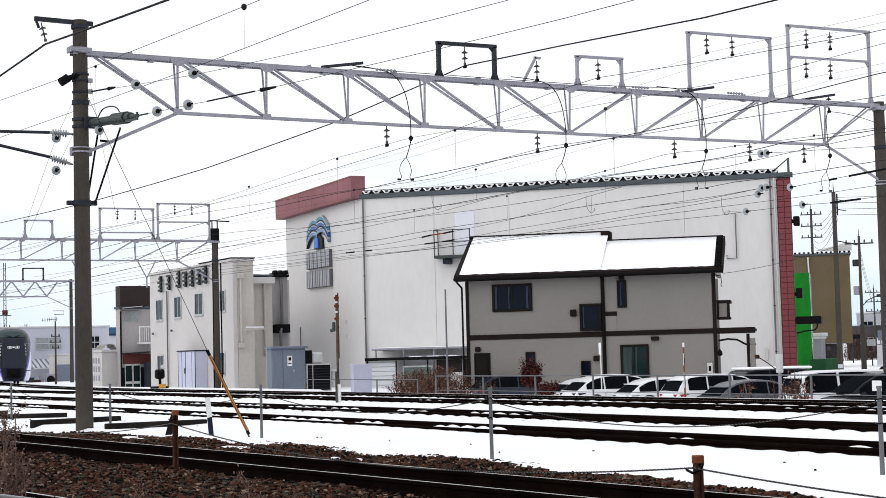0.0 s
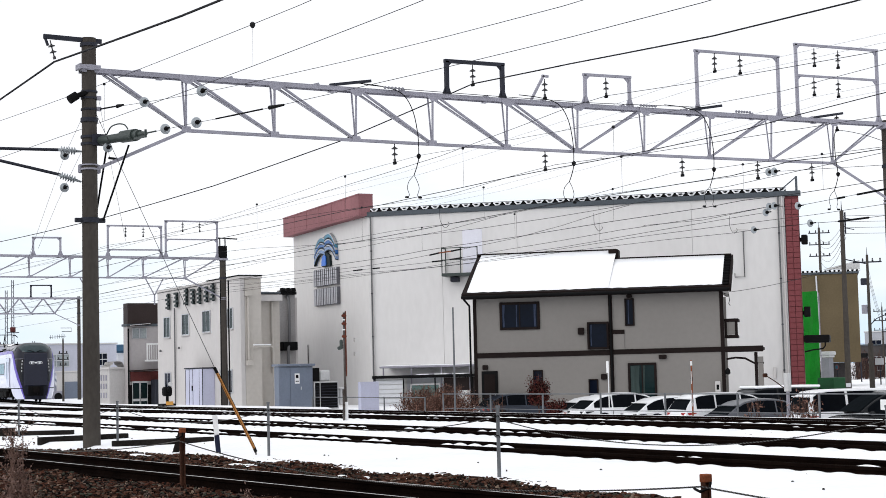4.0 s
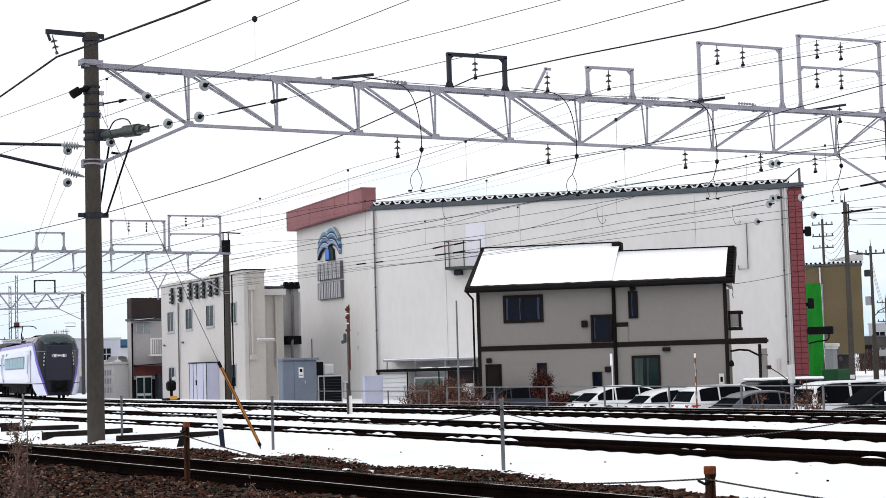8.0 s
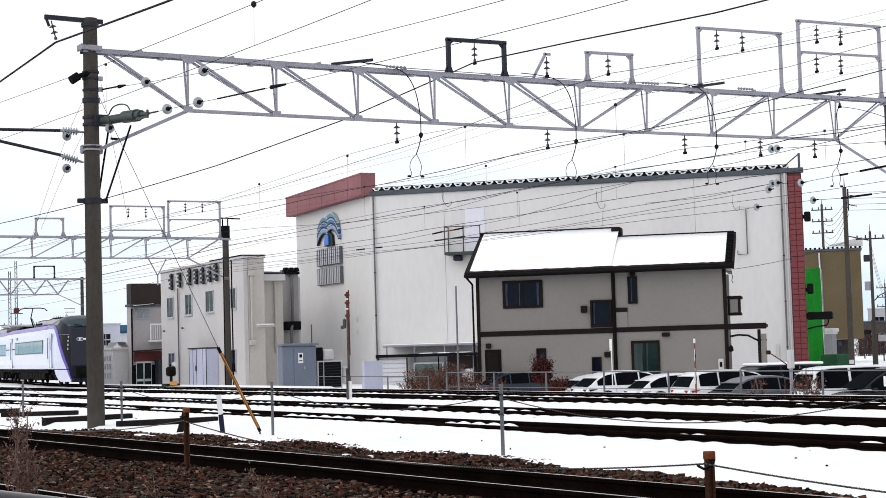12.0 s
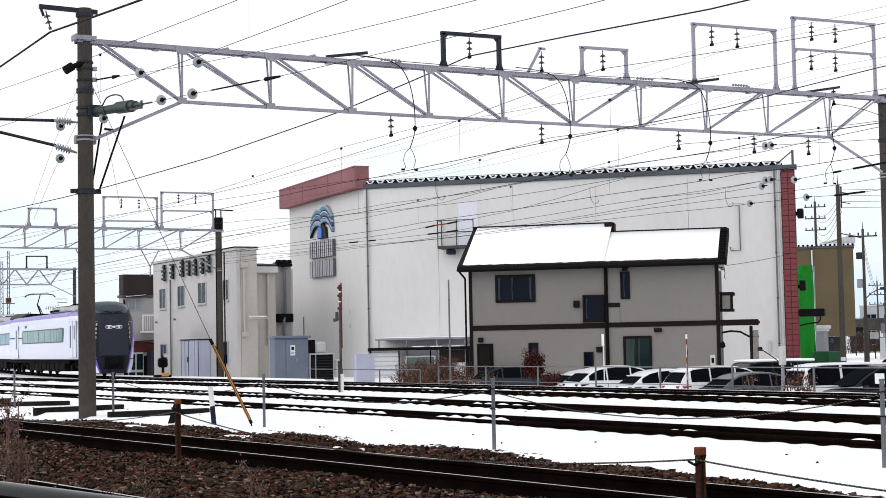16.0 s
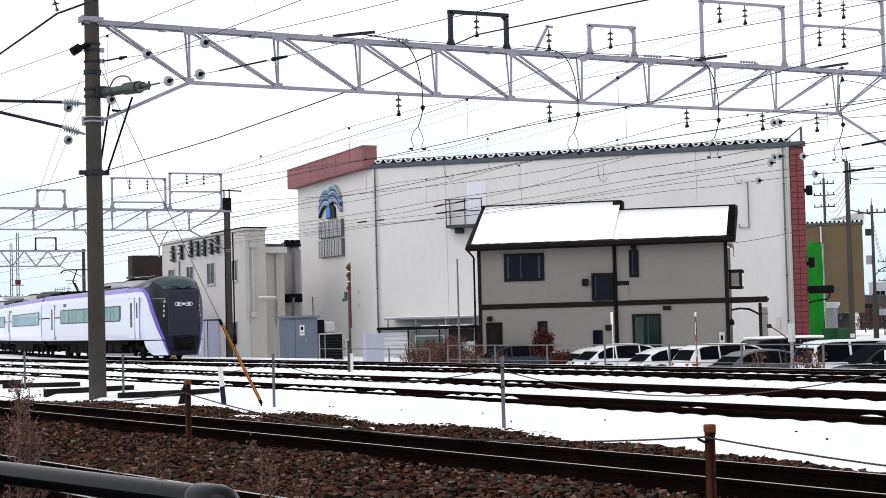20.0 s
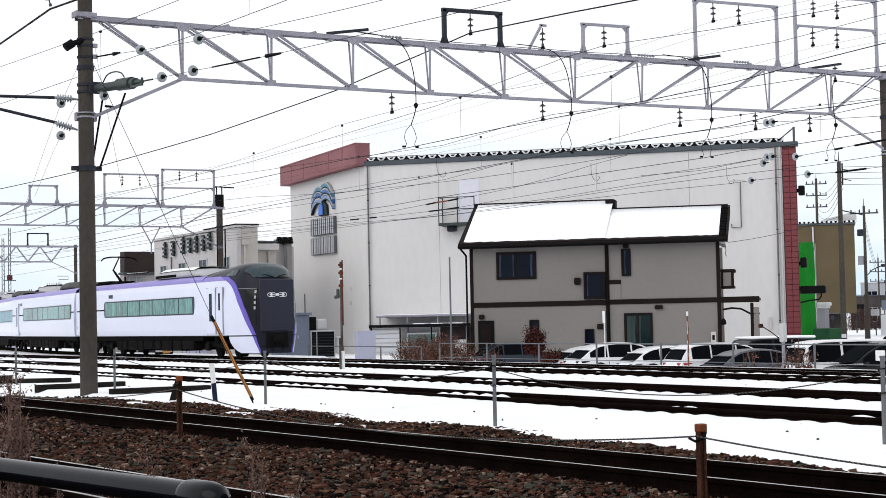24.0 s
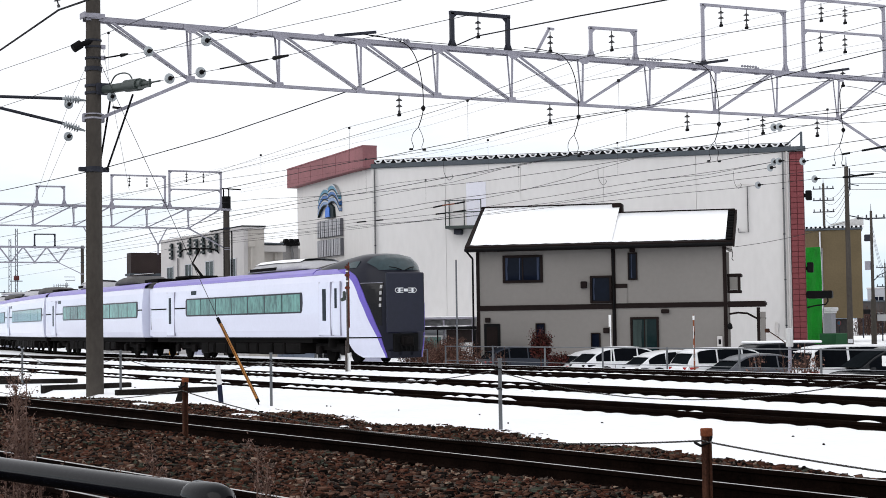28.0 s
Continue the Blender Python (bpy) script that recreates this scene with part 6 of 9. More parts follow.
def skin(mat, sgn, lo, hi, zs, off, n=8):
    """A sheet over the nose side between two edges."""
    rings = []
    for z in zs:
        a, b = lo(z), hi(z)
        rings.append([(a + (b - a) * i / n, sgn * (side_y(a + (b - a) * i / n, z) + off), z) for i in range(n + 1)] + [(a + (b - a) * i / n, sgn * (side_y(a + (b - a) * i / n, z) + off - 0.03), z) for i in range(n, -1, -1)])
    return Mesh(mat).sweep(rings, True, True, False)


def lead_car():
    c = thing("train_car", "white express driving car with charcoal nose and purple stripe", "train car", group="train cars")
    body_shell(c, -22.35, -4.7)
    part("nose", Mesh(TRAIN_DARK).sweep([nose_ring(s) for s in (-4.72, -4.2, -3.7, -3.2, -2.8, -2.4, -2.0, -1.65, -1.35, -1.15, -0.95, -0.72, -0.5, -0.35, -0.18, -0.08, 0.0, 0.07, 0.12)], True, True, True), c, "charcoal domed nose")
    zs = [0.95 + i * (3.24 - 0.95) / 28 for i in range(29)]
    for s in (-1, 1):
        part("side_panel", skin(TRAIN_WHITE, s, lambda z: -4.72, lambda z: edge_s(z, 0), zs, 0.006, 14), c, "white side panel with a slanting front edge")
        part("purple_stripe", skin(TRAIN_PURPLE, s, lambda z: edge_s(z, 0), lambda z: edge_s(z, 1), [0.95 + i * (3.4 - 0.95) / 28 for i in range(29)], 0.008, 4), c, "purple stripe round the nose")
        part("shoulder_stripe", skin(TRAIN_LILAC, s, lambda z: -4.72, lambda z: edge_s(z, 0), [3.25, 3.31, 3.37, 3.43], 0.006, 10), c, "lilac band along the roof edge")
        low = [0.22, 0.3, 0.4, 0.52, 0.66, 0.8, 0.9]
        apron = {0.22: -0.95, 0.3: -1.2, 0.4: -1.4, 0.52: -1.52, 0.66: -1.62, 0.8: -1.68, 0.9: -1.7}
        part("apron", skin(TRAIN_WHITE, s, lambda z: apron[z], lambda z: edge_s(z, 0), low, 0.012, 8), c, "white apron before the first bogie")
        part("apron_stripe", skin(TRAIN_PURPLE, s, lambda z: edge_s(z, 0), lambda z: edge_s(z, 1) - 0.02, low, 0.012, 3), c)
        part("sill_line", skin(BLACK_IRON, s, lambda z: -4.7, lambda z: edge_s(z, 1), [0.905, 0.94], 0.014, 8), c)
        # upright lamp bars at the front corners
        slot = part("lamp_slot", skin(NOSE_GLOSS, s, lambda z: min(edge_s(z, 1) + 0.05, -0.13), lambda z: -0.10, [1.35 + 0.1 * i for i in range(16)], -0.004, 6), c, "gloss black lamp cover")
        # The cover's lit top border, painted as a thin grey strip.
        part("cover_edge", skin(SEAL, s, lambda z: edge_s(2.85, 1) + 0.05, lambda z: -0.13, [2.852, 2.868], 0.0, 8), slot, "lit edge of the cover, painted grey")
        for z0 in (1.98, 2.2, 2.42, 2.64):
            part("headlamp", skin(LAMP_ON, s, lambda z: -0.185, lambda z: -0.115, [z0 + 0.02, z0 + 0.08, z0 + 0.14], 0.006, 2), slot, "lit slim headlamp")
        part("cab_window", skin(WINDSCREEN, s, lambda z: -2.35 + (z - 3.42) * 2.4, lambda z: -1.35 + (z - 3.42) * 0.2, [3.42, 3.5, 3.58, 3.66], 0.0, 8), c, "wedge-shaped cab side window")
    # one wide windscreen that wraps round to the cab sides
    rings = []
    for j in range(9):
        ring = []
        for i in range(23):
            a = -0.80 + 1.6 * i / 22
            f = 1.0
            for (n0, f0), (n1, f1) in zip(NOSE_SECTION[3:], NOSE_SECTION[4:]):
                if n1 <= abs(a) <= n0:
                    f = f0 + (f1 - f0) * (n0 - abs(a)) / (n0 - n1)
            low = 0.0
            while low > -0.62 and 0.3 + (nose_top(low) - 0.3) * f < 3.30:
                low -= 0.01
            q = low + (-0.78 - 0.22 * a * a - low) * j / 8
            ring.append((q + 0.006, a * nose_w(q), 0.3 + (nose_top(q) - 0.3) * f + 0.008))
        rings.append(ring)
    part("windscreen", Mesh(WINDSCREEN).sweep(rings, False, False, True), c, "wide curved windscreen")
    for y0, y1 in ((-0.08, -0.52), (0.08, 0.48)):
        part("wiper", Mesh(BLACK_IRON).line([(0.0, y0, 3.31), (-0.06, (y0 + y1) / 2, 3.39), (-0.12, y1, 3.42)], 0.018), c)
    # front mark kept as plain silver bars in an oval
    part("front_panel", Mesh(NOSE_PANEL).box(0.02, -0.755, 1.08, 0.138, 0.755, 3.22, None, 0.055), c, "flat navy-charcoal front panel")
    mark = part("front_mark", Mesh(LOGO_SILVER).box(0.139, -0.08, 2.54, 0.153, 0.08, 2.64, None, 0.004), c, "silver oval mark")
    for y0, y1 in ((-0.30, -0.22), (0.22, 0.30)):
        part("mark_bar", Mesh(LOGO_SILVER).box(0.1525, y0, 2.52, 0.157, y1, 2.66, None, 0.004), mark)
    for y0, y1 in ((-0.34, -0.1), (0.1, 0.34)):
        for z in (2.51, 2.585, 2.66):
            part("mark_bar", Mesh(LOGO_SILVER).box(0.139, y0, z - 0.014, 0.152, y1, z + 0.014, None, 0.004), mark)
    for s in (-1, 1):
        part("mark_bar", Mesh(LOGO_SILVER).line([(0.143, s * 0.34, 2.67), (0.141, s * 0.4, 2.64), (0.139, s * 0.43, 2.585), (0.141, s * 0.4, 2.53), (0.143, s * 0.34, 2.50)], 0.014), mark)
    part("coupler_recess", Mesh(BLACK_IRON).box(-0.25, -0.5, 0.42, 0.145, 0.5, 1.06, None, 0.03), c, "black coupler opening")
    cp = part("coupler", Mesh(UNDER_BOX).box(-0.1, -0.22, 0.62, 0.3, 0.22, 0.98, None, 0.05).box(0.25, -0.15, 0.68, 0.42, 0.15, 0.92, None, 0.04), c, "automatic coupler")
    for y in (-0.28, -0.12, 0.05, 0.2):
        part("hose", Mesh(BLACK_IRON).line([(0.13, y, 0.75), (0.26, y + 0.03, 0.6), (0.2, y + 0.06, 0.45), (0.13, y + 0.08, 0.52)], 0.025), cp)
    part("snow_plough", Mesh(TRAIN_DARK).sweep([[(s, y, z) for y, z in ((-w, 0.2), (w, 0.2), (w, 0.45), (-w, 0.45))] for s, w in ((-1.0, 1.1), (-0.3, 0.85), (0.1, 0.62))]), c, "charcoal plough skirt")
    side_windows(c, -17.8, -5.4, 7)
    door(c, -3.9)
    door(c, -2.75, 0.6)
    door(c, -20.2, 0.95)
    for s in (-1, 1):
        y = s * (half_width(2.2) + 0.004)
        for a, b in ((-22.3, -20.3), (-19.2, -17.85)):
            part("belt_line", Mesh(BLACK_IRON).box(a, y - s * 0.02, 2.2, b, y + s * 0.006, 2.26), c)
        part("destination_sign", Mesh(GLASS).box(-17.2, s * 1.432, 2.80, -16.6, s * 1.446, 2.97), c)
    for x in (-3.6, -18.6):
        bogie(c, x)
    under_boxes(c, -16.4, -5.9, 4)
    roof_unit(c, -12.5, 6.5)
    part("roof_step", Mesh(TRAIN_ROOF).sweep([[(x, y, 3.5 + h * k) for y, h in ((-0.95, 0.0), (-0.8, 0.28), (0, 0.36), (0.8, 0.28), (0.95, 0.0))] for x, k in ((-6.6, 0.05), (-5.6, 0.2), (-4.6, 0.55), (-3.8, 0.75), (-3.4, 0.8))], True, True, True), c)
    pantograph(c, -20.3)
    part("roof_gear", Mesh(UNDER).box(-21.9, -0.6, 3.55, -18.2, 0.6, 3.66, None, 0.03), c)
    gangway(c, -22.6)
    return c


def middle_car():
    c = thing("train_car", "white intermediate car of an express train", "train car", group="train cars")
    body_shell(c, -9.72, 9.72)
    side_windows(c, -5.7, 9.0, 9)
    door(c, -8.3)
    for s in (-1, 1):
        y = s * (half_width(2.2) + 0.004)
        for a, b in ((-9.7, -8.4), (-7.3, -5.75), (9.02, 9.7)):
            part("belt_line", Mesh(BLACK_IRON).box(a, y - s * 0.02, 2.2, b, y + s * 0.006, 2.26), c)
        part("destination_sign", Mesh(GLASS).box(-6.9, s * 1.432, 2.80, -6.3, s * 1.446, 2.97), c)
    for x in (-6.9, 6.9):
        bogie(c, x)
    under_boxes(c, -4.8, 4.9, 9)
    roof_unit(c, 2.4, 4.6, False)
    roof_unit(c, -5.0, 3.4, True)
    part("roof_gear", Mesh(UNDER).box(7.2, -0.6, 3.55, 9.4, 0.6, 3.72, None, 0.03), c)
    gangway(c, -10.0)
    return c


WINDSCREEN = glass("windscreen_glass", (0.028, 0.05, 0.058), 0.05, 0.3)
lead = lead_car()
cars = [middle_car()]
for k in range(4):
    cars.append(copy_thing(cars[0], Matrix()))


def motions():
    """The train rolls in along its track; places of the front face by time."""
    run = ((0, -116.00), (1, -114.30), (2, -112.25), (3, -109.90), (4.5, -106.15), (6, -102.35), (7, -99.95), (8, -97.70), (9, -95.65), (10, -93.72), (11, -91.81), (12, -89.91), (13.5, -87.05), (15, -84.11), (16, -82.07), (17, -79.93), (18, -77.69), (19, -75.33), (20, -72.85), (21, -70.24), (22.5, -66.14), (24, -61.89), (25, -59.04), (26, -56.27), (27, -53.66), (28, -51.31))

    def on_track(x):
        return pose(x, track_y(5, x), 0, 0, 0, math.degrees(math.atan(track_y(5, x + 0.5) - track_y(5, x - 0.5))))

    walk(lead, [(t, on_track(x - 11.2) @ pose(11.2, 0, 0)) for t, x in run])
    for k, car in enumerate(cars):
        walk(car, [(t, on_track(x - 22.65 - 10.0 - 20.0 * k)) for t, x in run])


# ---- things by the line ----
YELLOW = material("yellow_paint", (0.40, 0.165, 0.035), 0.4, 0, 0.3, 10.0, spec=0.3)
RUST = material("rusty_steel", (0.034, 0.016, 0.011), 0.85, 0.0, 0.4, 12.0, 0.4, 90.0, (0.082, 0.035, 0.022), spec=0.06)
ORANGE_RUST = material("orange_rust", (0.19, 0.058, 0.026), 0.85, 0, 0.35, 14.0, 0.4, 90.0, spec=0.1)
WHITE_PAINT = material("white_paint", (0.72, 0.72, 0.72), 0.6, 0, 0.08, 8.0)
NAVY = material("navy_paint", (0.008, 0.011, 0.03), 0.5, 0, 0.2, 8.0, spec=0.15)
CREOSOTE = material("creosoted_timber", (0.006, 0.0055, 0.0055), 0.9, 0, 0.5, 6.0, 0.5, 40.0, (0.022, 0.019, 0.017), spec=0.06)
PANE_PALE = glass("pale_green_glass", (0.10, 0.15, 0.14), 0.05, 0.15)
BUSH_RED = material("dry_red_leaves", (0.11, 0.056, 0.043), 0.85, 0, 0.5, 9.0, 0, 1, (0.23, 0.125, 0.097), spec=0.05, island=0.8)
BUSH_CRIMSON = material("crimson_leaves", (0.028, 0.008, 0.008), 0.85, 0, 0.5, 9.0, 0, 1, (0.095, 0.026, 0.022), spec=0.05, island=0.8)
TWIG = material("bare_twigs", (0.085, 0.05, 0.04), 0.9, 0, 0.35, 9.0, spec=0.05)
DRY_GRASS = material("dry_weeds", (0.10, 0.06, 0.05), 0.9, 0, 0.4, 9.0, 0, 1, (0.23, 0.152, 0.13), spec=0.05, island=0.6)
ROPE_DARK = material("dark_strand", (0.018, 0.017, 0.017), 0.9, 0, 0.3, 30.0, spec=0.1)
ROPE = material("rope", (0.12, 0.115, 0.11), 0.9, 0, 0.3, 30.0, spec=0.1)
DARK_PIPE = material("black_pipe", (0.0025, 0.003, 0.0045), 0.16, 0.0, 0.2, 10.0, 0.03, 30.0, spec=0.14)
POST_GREY = material("post_grey", (0.13, 0.137, 0.147), 0.6, 0.2, 0.2, 10.0, spec=0.2)
PALE_GREY = material("pale_grey_paint", (0.5, 0.5, 0.5), 0.6, 0.1, 0.1, 4.0)
GREEN_NET = material("green_netting", (0.004, 0.19, 0.012), 0.7, 0, 0.2, 3.0, 0.2, 20.0, spec=0.2)
OCHRE = material("ochre_render", (0.112, 0.086, 0.05), 0.9, 0, 0.12, 2.0, 0.2, 50.0, spec=0.15)
BROWN_CLAD = material("brown_cladding", (0.035, 0.025, 0.024), 0.6, 0.1, 0.2, 4.0, spec=0.15)
BRICK_RED = material("dark_red_cladding", (0.11, 0.03, 0.028), 0.7, 0, 0.25, 4.0, spec=0.15)
FAR_WHITE = material("far_white_render", (0.56, 0.57, 0.6), 0.85, 0, 0.06, 2.0)
FAR_CREAM = material("far_cream_concrete", (0.50, 0.485, 0.475), 0.9, 0, 0.1, 2.0, 0.1, 40.0)
FAR_LILAC = material("far_lilac_render", (0.46, 0.47, 0.54), 0.85, 0, 0.07, 1.2)
PANE_DULL = material("dull_panes", (0.27, 0.30, 0.31), 0.3, 0, 0.25, 2.0, spec=0.3)
FAR_BLUE = material("blue_roof", (0.03, 0.09, 0.16), 0.6, 0.1, 0.2, 3.0)


def twisted_rope(path, label, laid=True):
    """A slack rope; near ones show their dark and pale strands."""
    if not laid:
        return solo("rope", Mesh(ROPE).line(path, 0.007, 6), label, "rope", group="ropes")
    a, b = path[0], path[-1]
    side = Vector((a.y - b.y, b.x - a.x, 0)).normalized()
    strands = [[], []]
    n = int((b - a).length / 0.05) * 6
    for i in range(n + 1):
        f = i / n * (len(path) - 1)
        k = min(int(f), len(path) - 2)
        c = path[k].lerp(path[k + 1], f - k)
        for s, pts in ((0, strands[0]), (math.pi, strands[1])):
            t = i / 6 * 2 * math.pi + s
            pts.append(c + 0.0032 * (math.cos(t) * side + math.sin(t) * Vector((0, 0, 1))))
    r = solo("rope", Mesh(ROPE_DARK).line(strands[0], 0.0058, 5), label, "rope", group="ropes")
    part("pale_strand", Mesh(ROPE).line(strands[1], 0.0052, 5), r)
    return r


def rope_posts():
    """Steel fence posts in the snow with slack rope between them."""
    spots = [(-13.52, 13.6), (-19.55, 12.25), (-28.24, 12.68), (-36.1, 12.5), (-44.55, 12.66), (-53, 12.7)]
    for i, (x, y) in enumerate(spots):
        p = thing("rope_post", "thin grey steel fence post in the snow", "post", pose(x, y, 0), group="rope fence posts")
        part("shaft", Mesh(POST_GREY).tube((0, 0, -0.4), (0, 0, 0.86), 0.028, 0.026, 10), p)
        part("cap", Mesh(POST_GREY).tube((0, 0, 0.861), (0, 0, 0.89), 0.032, n=10), p)
        for z in (0.72, 0.45):
            part("hook", Mesh(BLACK_IRON).line([(-0.05, 0, z), (-0.06, -0.03, z + 0.03), (0.0, -0.05, z + 0.02), (0.06, -0.03, z + 0.03), (0.05, 0, z)], 0.008), p)
    for i, ((xa, ya), (xb, yb)) in enumerate(zip(spots, spots[1:])):
        twisted_rope(sag_line((xa, ya, 0.74 if i else 0.72), (xb, yb, 0.74 if i else 0.70), 0.28 if i else 0.32, 40), "slack grey rope between steel posts", i < 3)


rope_posts()
wire_discs()


def rusty_posts():
    """Old rail posts beside the near track, with a slack rope."""
    spots = [(-2.85, 8.65), (-10.78, 8.78), (-21.69, 8.46), (-33.5, 8.0)]
    for (x, y), top in zip(spots, (0.48, 0.486, 0.686, 0.66)):
        p = thing("rusty_post", "short rust-brown rail post with an orange cap", "post", pose(x, y, 0), group="rusty rail posts")
        part("shaft", Mesh(RUST).box(-0.031, -0.012, -0.4, 0.031, 0.012, top - 0.07, None, 0.005).box(-0.012, -0.04, -0.4, 0.012, -0.013, top - 0.07).box(-0.026, -0.056, -0.4, 0.026, -0.041, top - 0.07), p)
        part("cap", Mesh(ORANGE_RUST).box(-0.038, -0.062, top - 0.069, 0.038, 0.02, top, None, 0.008), p)
        part("clip", Mesh(BLACK_IRON).line([(-0.08, -0.08, top - 0.12), (0.02, -0.1, top - 0.14), (0.09, -0.06, top - 0.11), (0.1, -0.05, top - 0.06)], 0.012), p)
    for i, sg in enumerate((0.14, 0.26, 0.28)):
        (xa, ya), (xb, yb) = spots[i], spots[i + 1]
        za, zb = ((0.385, 0.385), (0.385, 0.51), (0.51, 0.5))[i]
        twisted_rope(sag_line((xa, ya - 0.07, za), (xb, yb - 0.07, zb), sg, 40), "slack rope between rusty posts", i < 2)
    ln = thing("leaning_stake", "dark creosoted stake leaning in the snow", "post", pose(-31.36, 12.05, -0.12, 0, 17, 60))
    part("shaft", Mesh(CREOSOTE).box(-0.06, -0.04, -0.3, 0.06, 0.04, 0.48, None, 0.01), ln)


rusty_posts()


def stay_guard():
    """The black and yellow guard tube on a pole's guy wire."""
    a, b = Vector((-28.84, 12.74, -0.15)), Vector((-29.17, 12.01, 1.55))
    g = thing("guy_guard", "slanting yellow and black guard tube on a guy wire", "guard", Matrix.Translation(a))
    d = b - a
    part("tube", Mesh(YELLOW).tube(d * 0.06, d, 0.028, n=12), g)
    for f in (0.0, 0.5):
        part("black_band", Mesh(BLACK_IRON).tube(d * (0.94 if f else 0.06), d * (1.005 if f else 0.1), 0.031, n=12), g)
    side = d.cross(Vector((0.86, -0.5, 0))).normalized()
    part("black_stripe", Mesh(BLACK_IRON).tube(d * 0.1 + side * 0.025, d * 0.93 + side * 0.025, 0.01, n=6), g)
    face = Vector((0.91, -0.41, 0.1)) * 0.024 - side * 0.008
    part("black_stripe", Mesh(BLACK_IRON).tube(d * 0.1 + face, d * 0.93 + face, 0.006, n=6), g)
    part("anchor_rod", Mesh(BLACK_IRON).tube((0, 0, -0.3), d * 0.07, 0.015), g)
    part("guy_wire", Mesh(WIRE).line([d, Vector((-36.3, 12.1, 7.5)) - a], 0.006, 5), g)


stay_guard()


def marker_post():
    p = thing("marker_post", "white and navy square marker post with worn lettering", "post", pose(-30.24, 12.5, 0, 5, -3, -25))
    part("shaft", Mesh(NAVY).box(-0.047, -0.047, -0.4, 0.047, 0.047, 0.25, None, 0.01), p)
    top = part("top", Mesh(WHITE_PAINT).box(-0.048, -0.048, 0.255, 0.048, 0.048, 0.64, None, 0.01), p)
    for i, z in enumerate((0.33, 0.41, 0.49)):
        part("character_bar", Mesh(GALV_DARK).box(-0.035, -0.051, z, 0.03, -0.0485, z + 0.012).box(-0.03, -0.051, z + 0.022, 0.035, -0.0485, z + 0.034).box(-0.006, -0.052, z, 0.006, -0.0512, z + 0.045), top)


marker_post()


def timbers():
    """Old sleepers lying in the snow."""
    for x0, y0, x1, y1 in ((-35.34, 12.13, -35.31, 14.47), (-39.63, 11.75, -40.01, 14.09), (-45.46, 12.32, -44.41, 14.13), (-50.14, 11.84, -48.9, 13.75)):
        a, b = Vector((x0, y0, 0)), Vector((x1, y1, 0))
        L = (b - a).length
        ang = math.degrees(math.atan2(b.y - a.y, b.x - a.x))
        t = thing("old_sleeper", "black creosoted timber sleeper lying in the snow", "timber", pose(x0, y0, -0.17, 0, 0, ang), group="old sleepers")
        part("timber", Mesh(CREOSOTE).box(0, -0.11, 0, L, 0.11, 0.195, None, 0.015), t)


timbers()


def snow_patches():
    """Leftover lumps of snow on the stones of the near tracks."""
    rng = random.Random(8)
    for x, y, w in ((-26.3, 11.2, 0.3), (-25.9, 11.3, 0.34), (-25.4, 11.15, 0.3), (-25.0, 11.3, 0.26), (-24.4, 11.1, 0.24), (-21.9, 11.0, 0.13), (-21.3, 11.08, 0.11), (-20.4, 11.32, 0.15), (-16.22, 8.98, 0.085), (-14.03, 9.1, 0.12), (-31.5, 11.3, 0.3), (-30.6, 11.2, 0.22)):
        m = Mesh(SNOW)
        rings = []
        k = 11
        for f, z in ((1.0, -0.03), (0.9, 0.002), (0.6, 0.012), (0.25, 0.016), (0.02, 0.017)):
            rings.append([(math.cos(6.2832 * i / k) * w * f * (0.75 + 0.7 * noise.noise((i * 1.7, x, f * 0.4))), math.sin(6.2832 * i / k) * w * f * 0.6 * (0.8 + 0.4 * noise.noise((i * 1.3, y, x))), z) for i in range(k)])
        m.sweep(rings, True, True, True)
        solo("snow_patch", m, "small patch of melting snow on the stones", "snow", pose(x, y, -0.145 if y < 10 else -0.115), group="snow patches")


snow_patches()


def snow_debris():
    """Small stones, clods and footmarks on the clean snow."""
    rng = random.Random(44)
    m = Mesh(BALLAST)
    for _ in range(110):
        x = rng.uniform(-48, -9)
        y = rng.choice((rng.uniform(12.8, 15.4), rng.uniform(17.4, 19.3), rng.uniform(21.4, 24.0)))
        r = rng.uniform(0.008, 0.03) * (1.6 if y > 17 else 1.0)
        m.lathe([(r, -0.02), (r * 0.9, 0.006), (r * 0.2, 0.012)], (x, y, -0.088), n=6)
    tagged(solo("snow_debris", m, "scattered dark clods on the snow", "debris"), "scattered dark clods on the snow", "debris", kind="stuff")


snow_debris()


